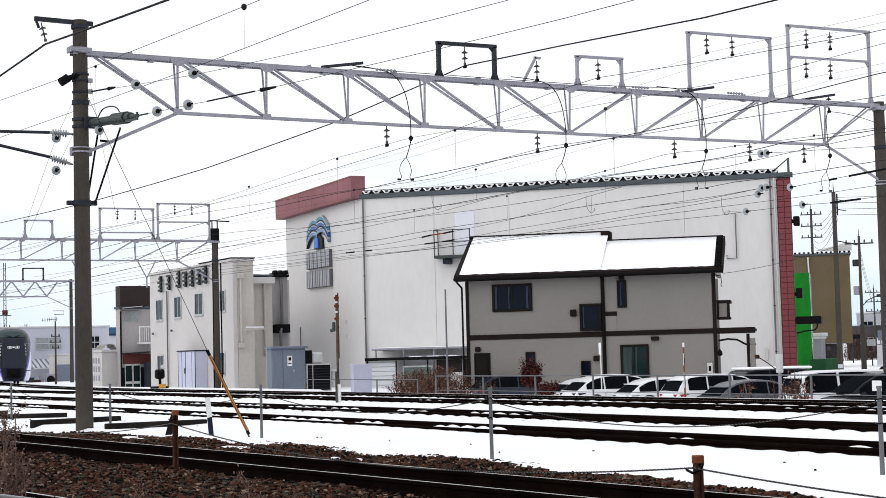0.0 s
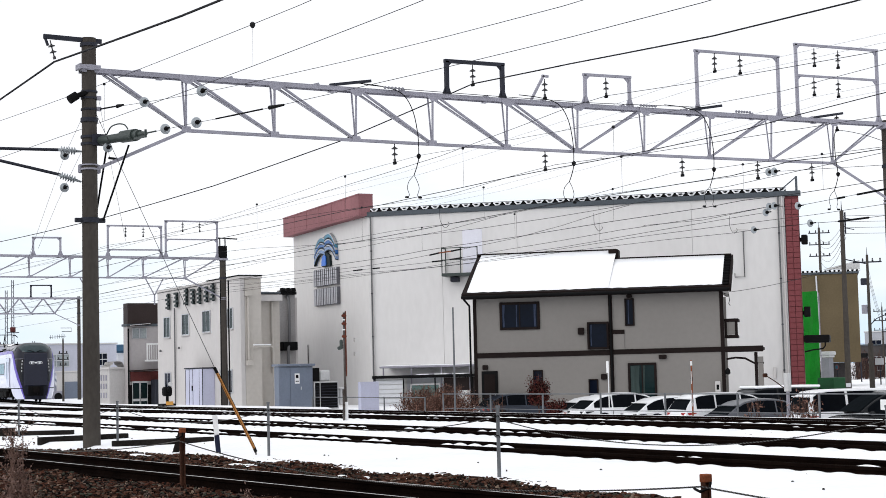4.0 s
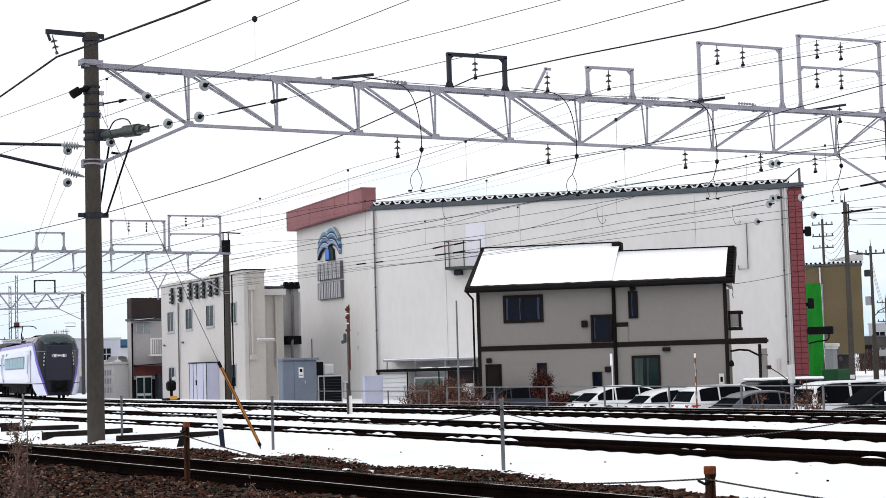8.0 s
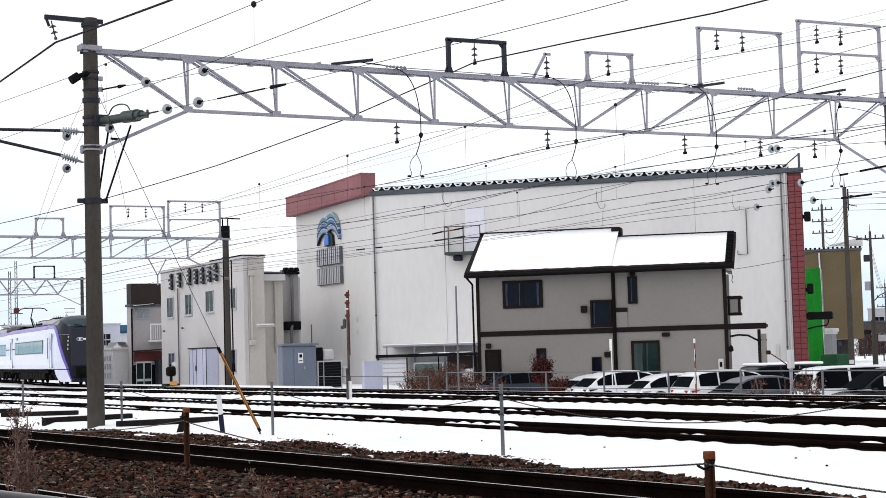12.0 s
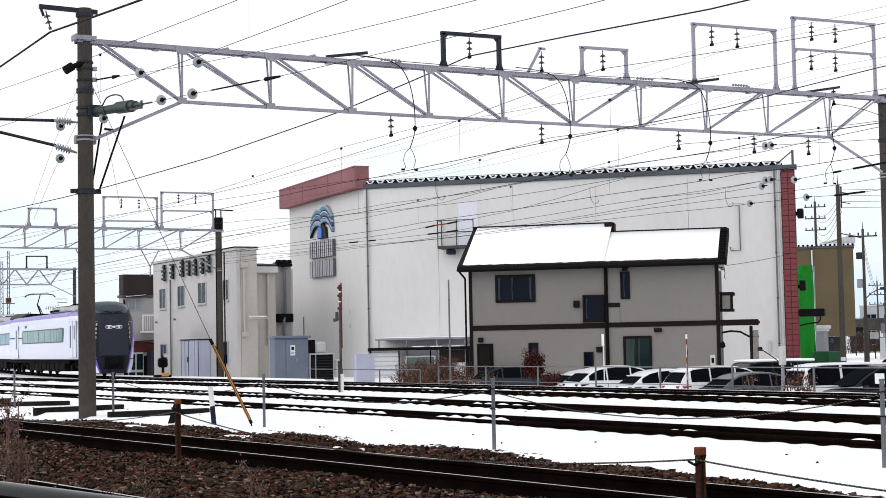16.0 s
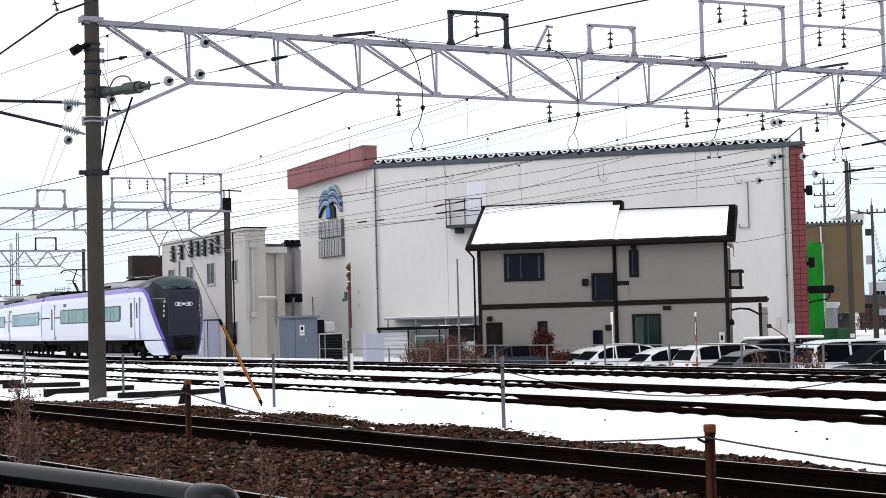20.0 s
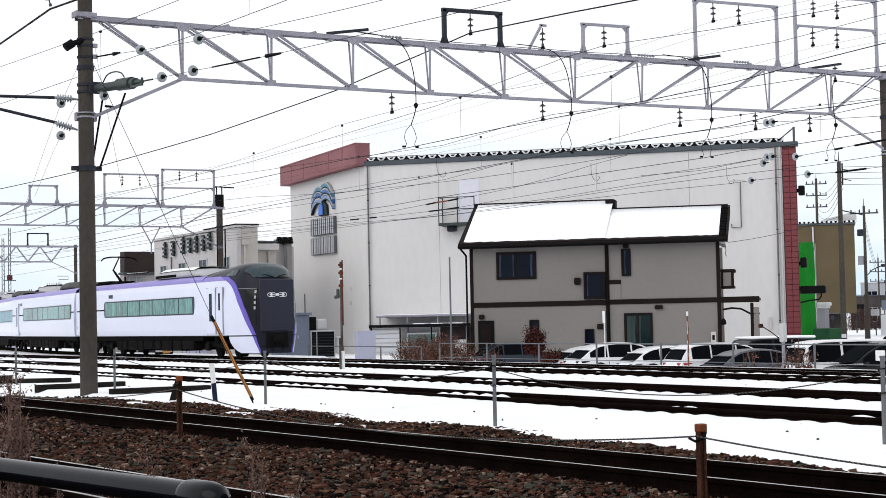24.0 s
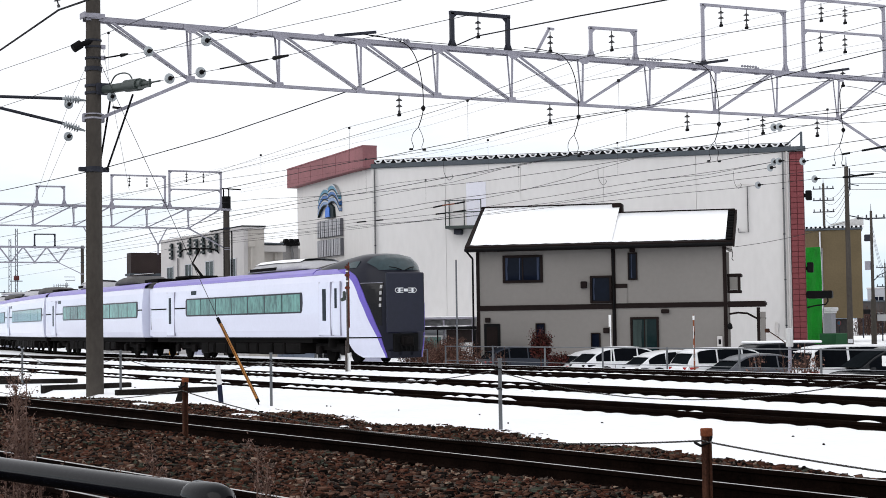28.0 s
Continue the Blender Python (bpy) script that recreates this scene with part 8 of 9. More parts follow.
def parked_car(x, y, deg, paint, label, L=4.2, W=1.7, H=1.5, kind="hatch", lamp=None, snow=False):
    """A car, front towards its local +x; profile by kind."""
    c = thing("parked_car", label, "car", pose(x, y, ground_z(x, y) + 0.02, 0, 0, deg), group="parked cars")
    r, f = -L / 2, L / 2
    prof = [(r + 0.06 + px * (L - 0.12), pz * H) for px, pz in PROFILES[kind]]
    belt = prof[0][1]
    nose = prof[-1][0]
    low = [(r + 0.12, 0.24), (r + 0.01, 0.34), (r, 0.52), (r + 0.03, belt * 0.88), (r + 0.09, belt + 0.01)]
    low += [(r + 0.09 + (nose - r) * k, belt + 0.012 + 0.02 * k) for k in (0.25, 0.5, 0.75)]
    low += [(nose, belt + 0.03), (nose + (f - nose) * 0.5, belt - 0.03), (f - 0.12, belt * 0.84), (f - 0.02, belt * 0.66), (f, 0.42), (f - 0.1, 0.23)]
    rings = []
    for k, t in ((-1.0, 0.55), (-0.99, 0.8), (-0.955, 0.95), (-0.88, 1.0), (0.88, 1.0), (0.955, 0.95), (0.99, 0.8), (1.0, 0.55)):
        rings.append([(px * (0.97 + 0.03 * t), k * W / 2 * (1.0 if 0.3 < pz < belt * 0.95 else 0.97), 0.24 + (pz - 0.24) * (0.9 + 0.1 * t)) for px, pz in low])
    part("body", Mesh(paint).sweep(rings, True, True, True), c)
    w0, w1 = W / 2 - 0.05, W / 2 - 0.22

    def half(pz):
        return w0 + (w1 - w0) * max(0.0, (pz - belt) / (H - belt))

    rings = []
    for k, d in ((-1.0, 0.03), (-0.97, 0.012), (-0.85, 0.0), (0.0, -0.015), (0.85, 0.0), (0.97, 0.012), (1.0, 0.03)):
        rings.append([(px, k * half(pz), pz - d * (pz - belt) / (H - belt)) for px, pz in prof])
    part("cabin", Mesh(paint).sweep(rings, True, True, True), c)

    def top_at(px):
        for (a, z0), (b, z1) in zip(prof, prof[1:]):
            if px <= b:
                return z0 + (z1 - z0) * (px - a) / (b - a)
        return belt

    span = prof[-1][0] - prof[0][0]
    cuts = (0.13, 0.34, 0.36, 0.63, 0.65, 0.93) if kind != "van" else (0.06, 0.30, 0.32, 0.60, 0.62, 0.93)
    for s in (-1, 1):
        for i in (0, 2, 4):
            a, b = prof[0][0] + cuts[i] * span, prof[0][0] + cuts[i + 1] * span
            up, dn = [], []
            for k in range(7):
                px = a + (b - a) * k / 6
                zt = max(belt + 0.055, top_at(px) - 0.06)
                up.append((px, s * (half(zt) + 0.004), zt))
                dn.append((px, s * (half(belt + 0.05) + 0.004), belt + 0.05 + 0.03 * (1 - (px - prof[0][0]) / span)))
            ring = [[d, u, (u[0], u[1] - s * 0.02, u[2]), (d[0], d[1] - s * 0.02, d[2])] for d, u in zip(dn, up)]
            part("side_window", Mesh(CAR_GLASS).sweep(ring), c)
        part("door_mirror", Mesh(paint).box(nose - 0.42, s * (W / 2 - 0.04), belt + 0.03, nose - 0.24, s * (W / 2 + 0.14), belt + 0.16, None, 0.05), c)
        part("tail_lamp", Mesh(lamp or TAIL_RED).sweep([[(r + 0.015 + dx, s * (W / 2 - 0.36 + dy), belt * 0.80 + dz), (r + 0.015 + dx, s * (W / 2 - 0.36 + dy), belt * 0.93), (r + 0.06 + dx, s * (W / 2 - 0.36 + dy), belt * 0.93), (r + 0.06 + dx, s * (W / 2 - 0.36 + dy), belt * 0.80 + dz)] for dx, dy, dz in ((0, 0, 0.06), (0.0, 0.2, 0.0), (0.05, 0.33, 0.0), (0.25, 0.362, 0.05), (0.4, 0.364, 0.09))]), c)
        part("headlamp", Mesh(CAR_GLASS).box(f - 0.4, s * (W / 2 - 0.4), belt * 0.66, f - 0.06, s * (W / 2 + 0.002), belt * 0.8, None, 0.06), c)
        part("door_line", Mesh(CAR_BLACK).box(prof[0][0] + 0.35 * span - 0.006, s * (W / 2 - 0.01), 0.34, prof[0][0] + 0.35 * span + 0.006, s * (W / 2 + 0.002), belt * 0.93), c)
        part("door_line", Mesh(CAR_BLACK).box(prof[0][0] + 0.64 * span - 0.006, s * (W / 2 - 0.01), 0.34, prof[0][0] + 0.64 * span + 0.006, s * (W / 2 + 0.002), belt * 0.93), c)
        for px in (r + 0.2 * L, f - 0.19 * L):
            wh = part("wheel", Mesh(TYRE).lathe([(0.12, -0.1), (0.3, -0.1), (0.32, -0.07), (0.32, 0.07), (0.3, 0.1), (0.12, 0.1)], (px, s * (W / 2 - 0.09), 0.32), (0, 1, 0), 18), c)
            part("wheel_arch", Mesh(CAR_BLACK).lathe([(0.33, 0.0), (0.37, 0.004), (0.37, -0.02)], (px, s * (W / 2 - 0.002), 0.32), (0, s, 0), 18), wh)
            part("rim", Mesh(ALU).lathe([(0.02, 0), (0.2, 0.01), (0.21, -0.02)], (px, s * (W / 2 + 0.012), 0.32), (0, s, 0), 14), wh)
    rings = []
    ax, (bx, bz) = prof[0][0], prof[2]
    for u in (0.12, 0.5, 0.93):
        px = ax + (bx - ax) * u
        pz = top_at(px)
        hw = half(pz) - 0.05
        rings.append([(px - 0.012, k * hw, pz + 0.012 - 0.02 * k * k) for k in (-1, -0.5, 0.5, 1)] + [(px + 0.03, k * hw, pz - 0.03) for k in (1, 0.5, -0.5, -1)])
    part("rear_window", Mesh(CAR_SHADE).sweep(rings), c)
    part("spoiler", Mesh(paint).box(bx - 0.10, -half(bz) + 0.06, bz - 0.012, bx + 0.12, half(bz) - 0.06, bz + 0.022, None, 0.012), c)
    rings = []
    for px, pz in prof[-4:]:
        hw = half(pz) - 0.08
        rings.append([(px + 0.02, k * hw, pz + 0.03) for k in (-1, -0.5, 0.5, 1)] + [(px - 0.02, k * hw, pz) for k in (1, 0.5, -0.5, -1)])
    part("windscreen", Mesh(CAR_SHADE).sweep(rings), c)
    part("bumper", Mesh(CAR_BLACK).box(r - 0.02, -W / 2 + 0.12, 0.24, r + 0.14, W / 2 - 0.12, 0.38, None, 0.04), c)
    part("number_plate", Mesh(WHITE_PAINT).box(r - 0.03, -0.17, 0.5, r - 0.002, 0.17, 0.66, None, 0.005), c)
    if snow:
        part("roof_snow", Mesh(SNOW).box(prof[3][0], -w1 + 0.03, H - 0.03, prof[7][0], w1 - 0.03, H + 0.07, None, 0.04), c)
    return c


parked_car(-62.9, 40.6, 76, CAR_NAVY, "dark blue-grey car parked beside the house", 3.9, 1.7, 1.34)
parked_car(-54.2, 39.2, 76, CAR_WHITE, "white compact hatchback parked behind the fence", 4.2, 1.7, 1.28)
parked_car(-52.3, 38.7, 77, CAR_WHITE, "white crossover with dark tail lamps, parked nose in", 4.4, 1.8, 1.42, "hatch", CAR_BLACK)
parked_car(-48.95, 38.6, 76, CAR_WHITE, "low white hatchback parked nose in", 4.1, 1.7, 1.3, "hatch", CAR_BLACK)
parked_car(-45.9, 38.6, 75, CAR_WHITE, "white estate car with red tail lamps", 4.4, 1.75, 1.42, "estate")
parked_car(-43.7, 38.2, 77, CAR_GREY, "dark grey hatchback parked nose in", 3.8, 1.7, 1.22)
parked_car(-47.7, 43.1, 78, CAR_BLACK, "black minivan with snow on its roof", 4.7, 1.8, 1.5, "van", None, True)
parked_car(-39.5, 39.0, 70, CAR_WHITE, "white minivan parked behind the fence", 5.2, 1.8, 1.53, "van")
parked_car(-36.3, 37.1, -112, CAR_BLACK, "black minivan with dark glass parked nose out to the fence", 4.5, 1.8, 1.54, "van")
solo("notice_board", Mesh(WHITE_PAINT).box(-0.17, -0.02, 0.05, 0.17, 0.02, 0.33, None, 0.02), "white notice board with a dark emblem on the fence", "sign", pose(-32.4, 32.52, 0.02))

# ---- beyond the line, to the far side ----
MAUVE = material("mauve_grey_render", (0.40, 0.375, 0.375), 0.85, 0, 0.08, 1.2, 0.2, 50.0)
bh = boxy("narrow_house", "narrow two-storey house with brown upper cladding", "house", frame_at(-105.0, 37.1, 90), 4.2, 0.8, 4.85, MAUVE, -0.6)
part("upper_cladding", Mesh(BROWN_CLAD).box(0.0, -0.06, 5.02, 4.2, 0.8, 6.38, None, 0.01), bh, "dark brown clad upper box")
part("eave", Mesh(BROWN_CLAD).bar((-0.08, -0.35, 4.84), (1.5, -0.35, 4.98), 0.5, 0.06), bh)
part("eave_snow", Mesh(SNOW).bar((0.1, -0.4, 4.90), (1.4, -0.4, 5.01), 0.3, 0.04), bh)
part("corner_pipe", Mesh(BLACK_IRON).tube((0.02, -0.1, -0.5), (0.02, -0.1, 4.7), 0.06), bh)
part("corner_pipe", Mesh(BLACK_IRON).tube((2.32, -0.12, -0.5), (2.32, -0.12, 6.3), 0.065), bh)
window_unit(bh, 0.32, 1.32, 4.02, 4.74, 0.0, ALU, PANE_DULL, 2, None, 0.05, 0.04)
lb = part("lattice_guard", Mesh(WHITE_PAINT).box(1.15, -0.5, 2.5, 2.4, -0.05, 2.62).box(1.15, -0.5, 3.6, 2.4, -0.42, 3.7).box(1.15, -0.5, 2.62, 1.22, -0.42, 3.6), bh, "white lattice balcony guard")
for i in range(8):
    part("bar", Mesh(WHITE_PAINT).box(1.17 + i * 0.155, -0.49, 2.67, 1.2 + i * 0.155, -0.46, 3.59), lb)
part("red_band", Mesh(BRICK_RED).box(0.15, -0.12, 1.2, 4.1, 0, 1.85, None, 0.01), bh)
part("porch_roof", Mesh(BROWN_CLAD).bar((0.1, -0.4, 1.9), (2.0, -0.4, 1.98), 0.8, 0.08), bh)
# Shade of the entrance, painted as a flat black slab on the wall.
part("entrance_recess", Mesh(BLACK_IRON).box(0.1, -0.05, -0.5, 2.2, 0, 0.98), bh)
for a, b in ((0.3, 0.75), (0.85, 1.3)):
    gd = part("glass_door", Mesh(GLASS_GREEN).box(a, -0.09, -0.4, b, -0.06, 1.1, None, 0.01), bh)
    part("door_frame", Mesh(PALE_GREY).box(a - 0.03, -0.12, 1.102, b + 0.03, -0.05, 1.22, None, 0.01).box(a - 0.03, -0.12, -0.4, a - 0.002, -0.05, 1.1).box(b + 0.002, -0.12, -0.4, b + 0.03, -0.05, 1.1).box(a, -0.11, -0.1, b, -0.092, 0.06), gd, "pale frame")
part("machine", Mesh(GALV_DARK).box(1.55, -0.9, -0.5, 2.2, -0.1, 1.3, None, 0.03), bh, "grey vending machine")

kk = boxy("relay_hut", "pale grey concrete relay hut with a domed roof vent", "hut", frame_at(-105.5, 36.0, 102), 1.5, 1.4, 2.02, FAR_CREAM, -0.5, FAR_CREAM)
part("roof_vent", Mesh(FAR_CREAM).sweep([[(x, 0.15, z), (x, 1.25, z)] for x, z in ((0.1, 2.18), (0.22, 2.3), (0.34, 2.34), (0.4, 2.5), (0.62, 2.56), (0.9, 2.56), (1.1, 2.5), (1.16, 2.34), (1.3, 2.3), (1.4, 2.18))]), kk)
for i in range(3):
    for z in (0.15, 0.75, 1.3):
        part("louvre", Mesh(GALV).box(-0.03, 0.3 + i * 0.32, z, 0, 0.45 + i * 0.32, z + 0.36), kk)

fw = boxy("far_workshop", "distant lilac-grey two-storey workshop with ribbon windows", "building", frame_at(-165.0, 46.0, 90), 11.1, 4, 5.0, FAR_LILAC, -0.6, PALE_GREY)
for a, b, z0, z1, pane in ((3.4, 6.1, 2.75, 4.05, PANE_DULL), (9.0, 10.1, 2.8, 4.1, GLASS)):
    window_unit(fw, a, b, z0, z1, 0.0, ALU, pane, 2, None, 0.08, 0.06)
    part("glazing_bar", Mesh(ALU).box(a, -0.1, (z0 + z1) / 2 - 0.04, b, -0.085, (z0 + z1) / 2 + 0.04), fw)
aw = part("awning", Mesh(FAR_WHITE).sweep([[(x, -2.2, 0.85), (x, 0, 1.75), (x, 0, 1.85), (x, -2.2, 0.95)] for x in (2.6, 5.6)]), fw, "white and grey striped awning")
for i in range(6):
    part("awning_stripe", Mesh(BLUE_GREY).sweep([[(x, -2.21, 0.956), (x, -0.01, 1.856), (x, -0.01, 1.862), (x, -2.21, 0.962)] for x in (2.75 + i * 0.5, 2.95 + i * 0.5)]), aw)
sd = boxy("shutter_shed", "small shed with a grey roller shutter beneath a pale fascia", "shed", frame_at(-160.0, 49.9, 90), 1.55, 2.2, 2.15, FAR_CREAM, -0.8, FAR_CREAM)
part("shutter", Mesh(BLUE_GREY).box(0.12, -0.05, -0.78, 1.45, 0, 1.25, None, 0.01), sd, "grey roller shutter")
for i in range(9):
    part("shutter_slat", Mesh(BLUE_GREY).box(0.14, -0.07, -0.7 + i * 0.21, 1.43, -0.052, -0.55 + i * 0.21, None, 0.005), sd)
fan = thing("outdoor_unit", "grey outdoor cooling unit with a round dark fan", "cooling unit", frame_at(-159.0, 48.6, 90, -0.8))
part("case", Mesh(GALV).box(0, 0, 0, 0.95, 0.4, 1.15, None, 0.03), fan)
part("fan", Mesh(BLACK_IRON).tube((0.48, -0.03, 0.6), (0.48, 0.01, 0.6), 0.4, n=16), fan, "dark fan grille")
for i, (y, w, h, mat) in enumerate(((46.9, 0.7, 0.8, GALV_DARK), (47.7, 0.6, 0.55, RUST), (48.2, 0.35, 1.0, GALV))):
    cr = thing("crate", "dark storage crate stacked by the workshop", "crate", frame_at(-159.5, y, 90, -0.8), group="crates by the workshop")
    part("box", Mesh(mat).box(0, 0, 0, w, 0.5, h, None, 0.03), cr)
    part("lid", Mesh(mat).box(-0.03, -0.03, h + 0.002, w + 0.03, 0.53, h + 0.06, None, 0.02), cr)
fb = boxy("far_house", "distant house with a blue metal roof", "house", frame_at(-172.0, 59.6, 90), 5.0, 3, 4.2, FAR_WHITE, -0.6, FAR_BLUE)
window_unit(fb, 0.8, 2.2, 2.2, 3.4, 0.0, ALU, GLASS, 2, None, 0.08, 0.06)
part("roof_top", Mesh(FAR_BLUE).box(-0.4, -0.5, 4.37, 5.4, 3.4, 5.1, None, 0.1), fb)


MAST_GREY = material("far_mast_grey", (0.07, 0.075, 0.09), 0.6, 0.1, 0.15, 4.0, spec=0.2)


def slim_mast(x, y, h, label, arms, box_z=0.0):
    """A slim far mast of two legs with short rungs and crossarms."""
    t = thing("slim_mast", label, "mast", pose(x, y, -0.5))
    for sy in (-0.16, 0.16):
        part("leg", Mesh(MAST_GREY).bar((0, sy, 0), (0, sy * 0.7, h), 0.07, 0.07), t)
    n = int(h / 0.55)
    for i in range(n):
        z0, z1 = h * i / n, h * (i + 1) / n
        sy = 0.15 if i % 2 else -0.15
        part("brace", Mesh(MAST_GREY).bar((0, sy, z0), (0, -sy, z1), 0.035, 0.035), t)
    for z, w in arms:
        a = part("crossarm", Mesh(MAST_GREY).bar((0, -w, z), (0, w, z), 0.07, 0.09), t)
        for y in (-w * 0.85, -w * 0.45, w * 0.45, w * 0.85):
            part("insulator", Mesh(GALV_DARK).tube((0, y, z + 0.04), (0, y, z + 0.26), 0.06, 0.04, 8), a)
    if box_z:
        part("box", Mesh(BRICK_RED).box(-0.2, -0.28, box_z, 0.2, 0.28, box_z + 0.55, None, 0.03), t, "dark red equipment box")
        part("platform", Mesh(MAST_GREY).box(-0.5, -0.6, box_z - 0.12, 0.5, 0.6, box_z - 0.04), t)
    return t


slim_mast(-190, 52.6, 12.4, "distant slim lattice mast with crossarms", ((6.2, 1.5), (4.6, 1.1)))
slim_mast(-190, 53.35, 13.6, "distant slim lattice mast with a red box", ((5.1, 1.2), (3.6, 0.9)), 7.6)
slim_mast(-186, 54.6, 6.4, "distant short pole with crossarms", ((5.9, 0.9), (5.2, 0.8)))


def utility_pole(x, y, h, label, arms=2, lamp=False, r=0.17, deg=45):
    p = thing("utility_pole", label, "utility pole", pose(x, y, -1.0, 0, 0, deg), group="utility poles")
    part("shaft", Mesh(CONCRETE).tube((0, 0, 0), (0, 0, h), r, r * 0.62, 12), p)
    for i in range(arms):
        z = h - 0.5 - i * 1.05
        a = part("crossarm", Mesh(GALV_DARK).bar((-0.95, 0, z), (0.95, 0, z), 0.08, 0.09), p)
        for px in (-0.85, -0.3, 0.35, 0.85):
            part("pin_insulator", Mesh(DARK_PORCELAIN).lathe([(0.03, 0), (0.07, 0.05), (0.04, 0.1), (0.06, 0.15), (0.02, 0.22)], (px, 0, z + 0.05), n=8), a)
    part("tip", Mesh(GALV_DARK).tube((0, 0, h), (0, 0, h + 0.5), 0.03, 0.01), p)
    if lamp:
        part("transformer", Mesh(GALV).tube((-0.3, 0, h - 4.0), (-0.3, 0, h - 3.4), 0.2, n=12), p)
    return p


up = utility_pole(-62.4, 60.15, 10.1, "tall dark concrete utility pole", 0, False, 0.165)
part("rack", Mesh(GALV_DARK).box(0.12, -0.05, 8.9, 0.2, 0.05, 10.0).bar((0.15, 0, 9.2), (0.6, 0, 9.1), 0.04, 0.04).bar((0.15, 0, 9.7), (0.6, 0, 9.6), 0.04, 0.04), up)
part("plate", Mesh(FAR_WHITE).box(-0.12, -0.22, 1.1, 0.12, -0.2, 1.3), up)
utility_pole(-112.0, 105.1, 14.6, "distant utility pole with three crossarms", 3)
sp = utility_pole(-82.25, 81.45, 9.6, "dark utility pole with a transformer and a street lamp", 1, True, 0.14)
part("lower_sleeve", Mesh(CONCRETE).tube((0, 0, 0), (0, 0, 3.6), 0.19, 0.18, 12), sp, "grey lower sleeve")
part("lamp_arm", Mesh(GALV_DARK).line([(0.1, 0, 4.9), (0.45, 0, 5.25), (0.9, 0, 5.45), (1.1, 0, 5.5)], 0.035), sp)
part("lamp_head", Mesh(GALV_DARK).box(1.0, -0.1, 5.42, 1.4, 0.1, 5.62, None, 0.04), sp)
part("side_arm", Mesh(GALV_DARK).bar((-1.5, 0, 9.35), (-0.1, 0, 9.0), 0.06, 0.07), sp)
ap = utility_pole(-140.0, 43.66, 6.0, "distant pole with a television aerial beyond the yard", 0, False, 0.1, 90)
part("aerial_boom", Mesh(GALV_DARK).bar((-1.2, 0, 6.1), (0.25, 0, 6.2), 0.04, 0.04), ap)
for i in range(7):
    part("aerial_element", Mesh(GALV_DARK).tube((-1.1 + i * 0.2, 0, 5.95 + i * 0.014), (-1.1 + i * 0.2, 0, 6.28 + i * 0.014), 0.018, n=6), ap)
part("aerial_frame", Mesh(GALV_DARK).line([(-0.1, 0, 6.6), (0.75, 0, 6.6), (0.75, 0, 6.9), (-0.2, 0, 6.9)], 0.025), ap)
for z, w in ((4.7, 0.4), (4.2, 0.5), (3.7, 0.3)):
    part("crossarm", Mesh(GALV_DARK).bar((-w, 0, z), (w, 0, z), 0.06, 0.07), ap)
    for x in (-w * 0.8, w * 0.8):
        part("pin_insulator", Mesh(DARK_PORCELAIN).tube((x, 0, z), (x, 0, z + 0.22), 0.07, 0.04, 8), ap)

SHOP_DARK = material("dark_shop_render", (0.06, 0.055, 0.055), 0.8, 0, 0.2, 2.0, spec=0.1)
FAR_GREYWALL = material("far_pale_wall", (0.33, 0.34, 0.37), 0.85, 0, 0.12, 1.5)
GREY_FAR = material("far_grey_render", (0.22, 0.22, 0.24), 0.85, 0, 0.1, 2.0)
tn = boxy("ochre_building", "ochre rendered building with a snowy corrugated roof edge", "building", frame_at(-94.4, 86.39, 47), 4.3, 5, 8.0, OCHRE, 1.35)
for i in range(28):
    part("roof_fold", Mesh(SNOW if i % 2 else BLACK_IRON).box(-0.1 + i * 0.165, -0.16, 8.17, 0.06 + i * 0.165, 0.2, 8.30, None, 0.03), tn)
part("white_pipe", Mesh(FAR_WHITE).tube((1.42, -0.1, -1), (1.25, -0.1, 7.9), 0.06), tn)
part("gable_panel", Mesh(PALE_GREY).prism([(1.8, 8.4), (4.4, 9.0), (4.5, 9.0), (4.5, 8.3)], 0.5, 0.6), tn)
part("ground_floor", Mesh(SHOP_DARK).box(0.2, 1.2, -1.2, 3.4, 1.4, 1.34), tn, "dark recessed ground floor")
part("lower_wall", Mesh(OCHRE).box(0.0, 0.0, 0.7, 2.0, 0.2, 1.345), tn)
for px in (0.1, 2.0):
    part("column", Mesh(OCHRE).box(px, 0.02, -1.2, px + 0.22, 0.24, 1.345), tn)
part("floodlight", Mesh(GALV_DARK).box(4.5, -0.3, 7.1, 5.0, 0.2, 7.6, None, 0.05), tn)

GREEN_DARK = material("dark_green_paint", (0.008, 0.06, 0.02), 0.6, 0, 0.2, 3.0, spec=0.2)
gs = thing("scaffold_net", "bright green scaffold netting on a building site", "netting", frame_at(-81.4, 74.7, 9.0))
part("net", Mesh(GREEN_NET).sweep([[(x, 0.05 * math.sin(x * 9 + z), z) for x in (-0.8, -0.4, 0, 0.4, 0.8, 1.15)] + [(x, 0.1 + 0.05 * math.sin(x * 9 + z), z) for x in (1.15, 0.8, 0.4, 0, -0.4, -0.8)] for z in (-1.0, 0.2, 1.4, 2.6, 3.8, 5.0, 6.0)]), gs)
part("pole", Mesh(GALV).tube((1.17, 0.2, -1.0), (1.17, 0.2, 5.9), 0.03), gs)
for z in (1.4, 3.6, 5.6):
    part("ledger", Mesh(GALV).tube((-0.8, 0.2, z), (1.2, 0.2, z), 0.03), gs)
part("skip", Mesh(GREEN_DARK).box(1.4, -0.6, -1.0, 2.7, 0.8, 0.4, None, 0.05), gs, "dark green skip")

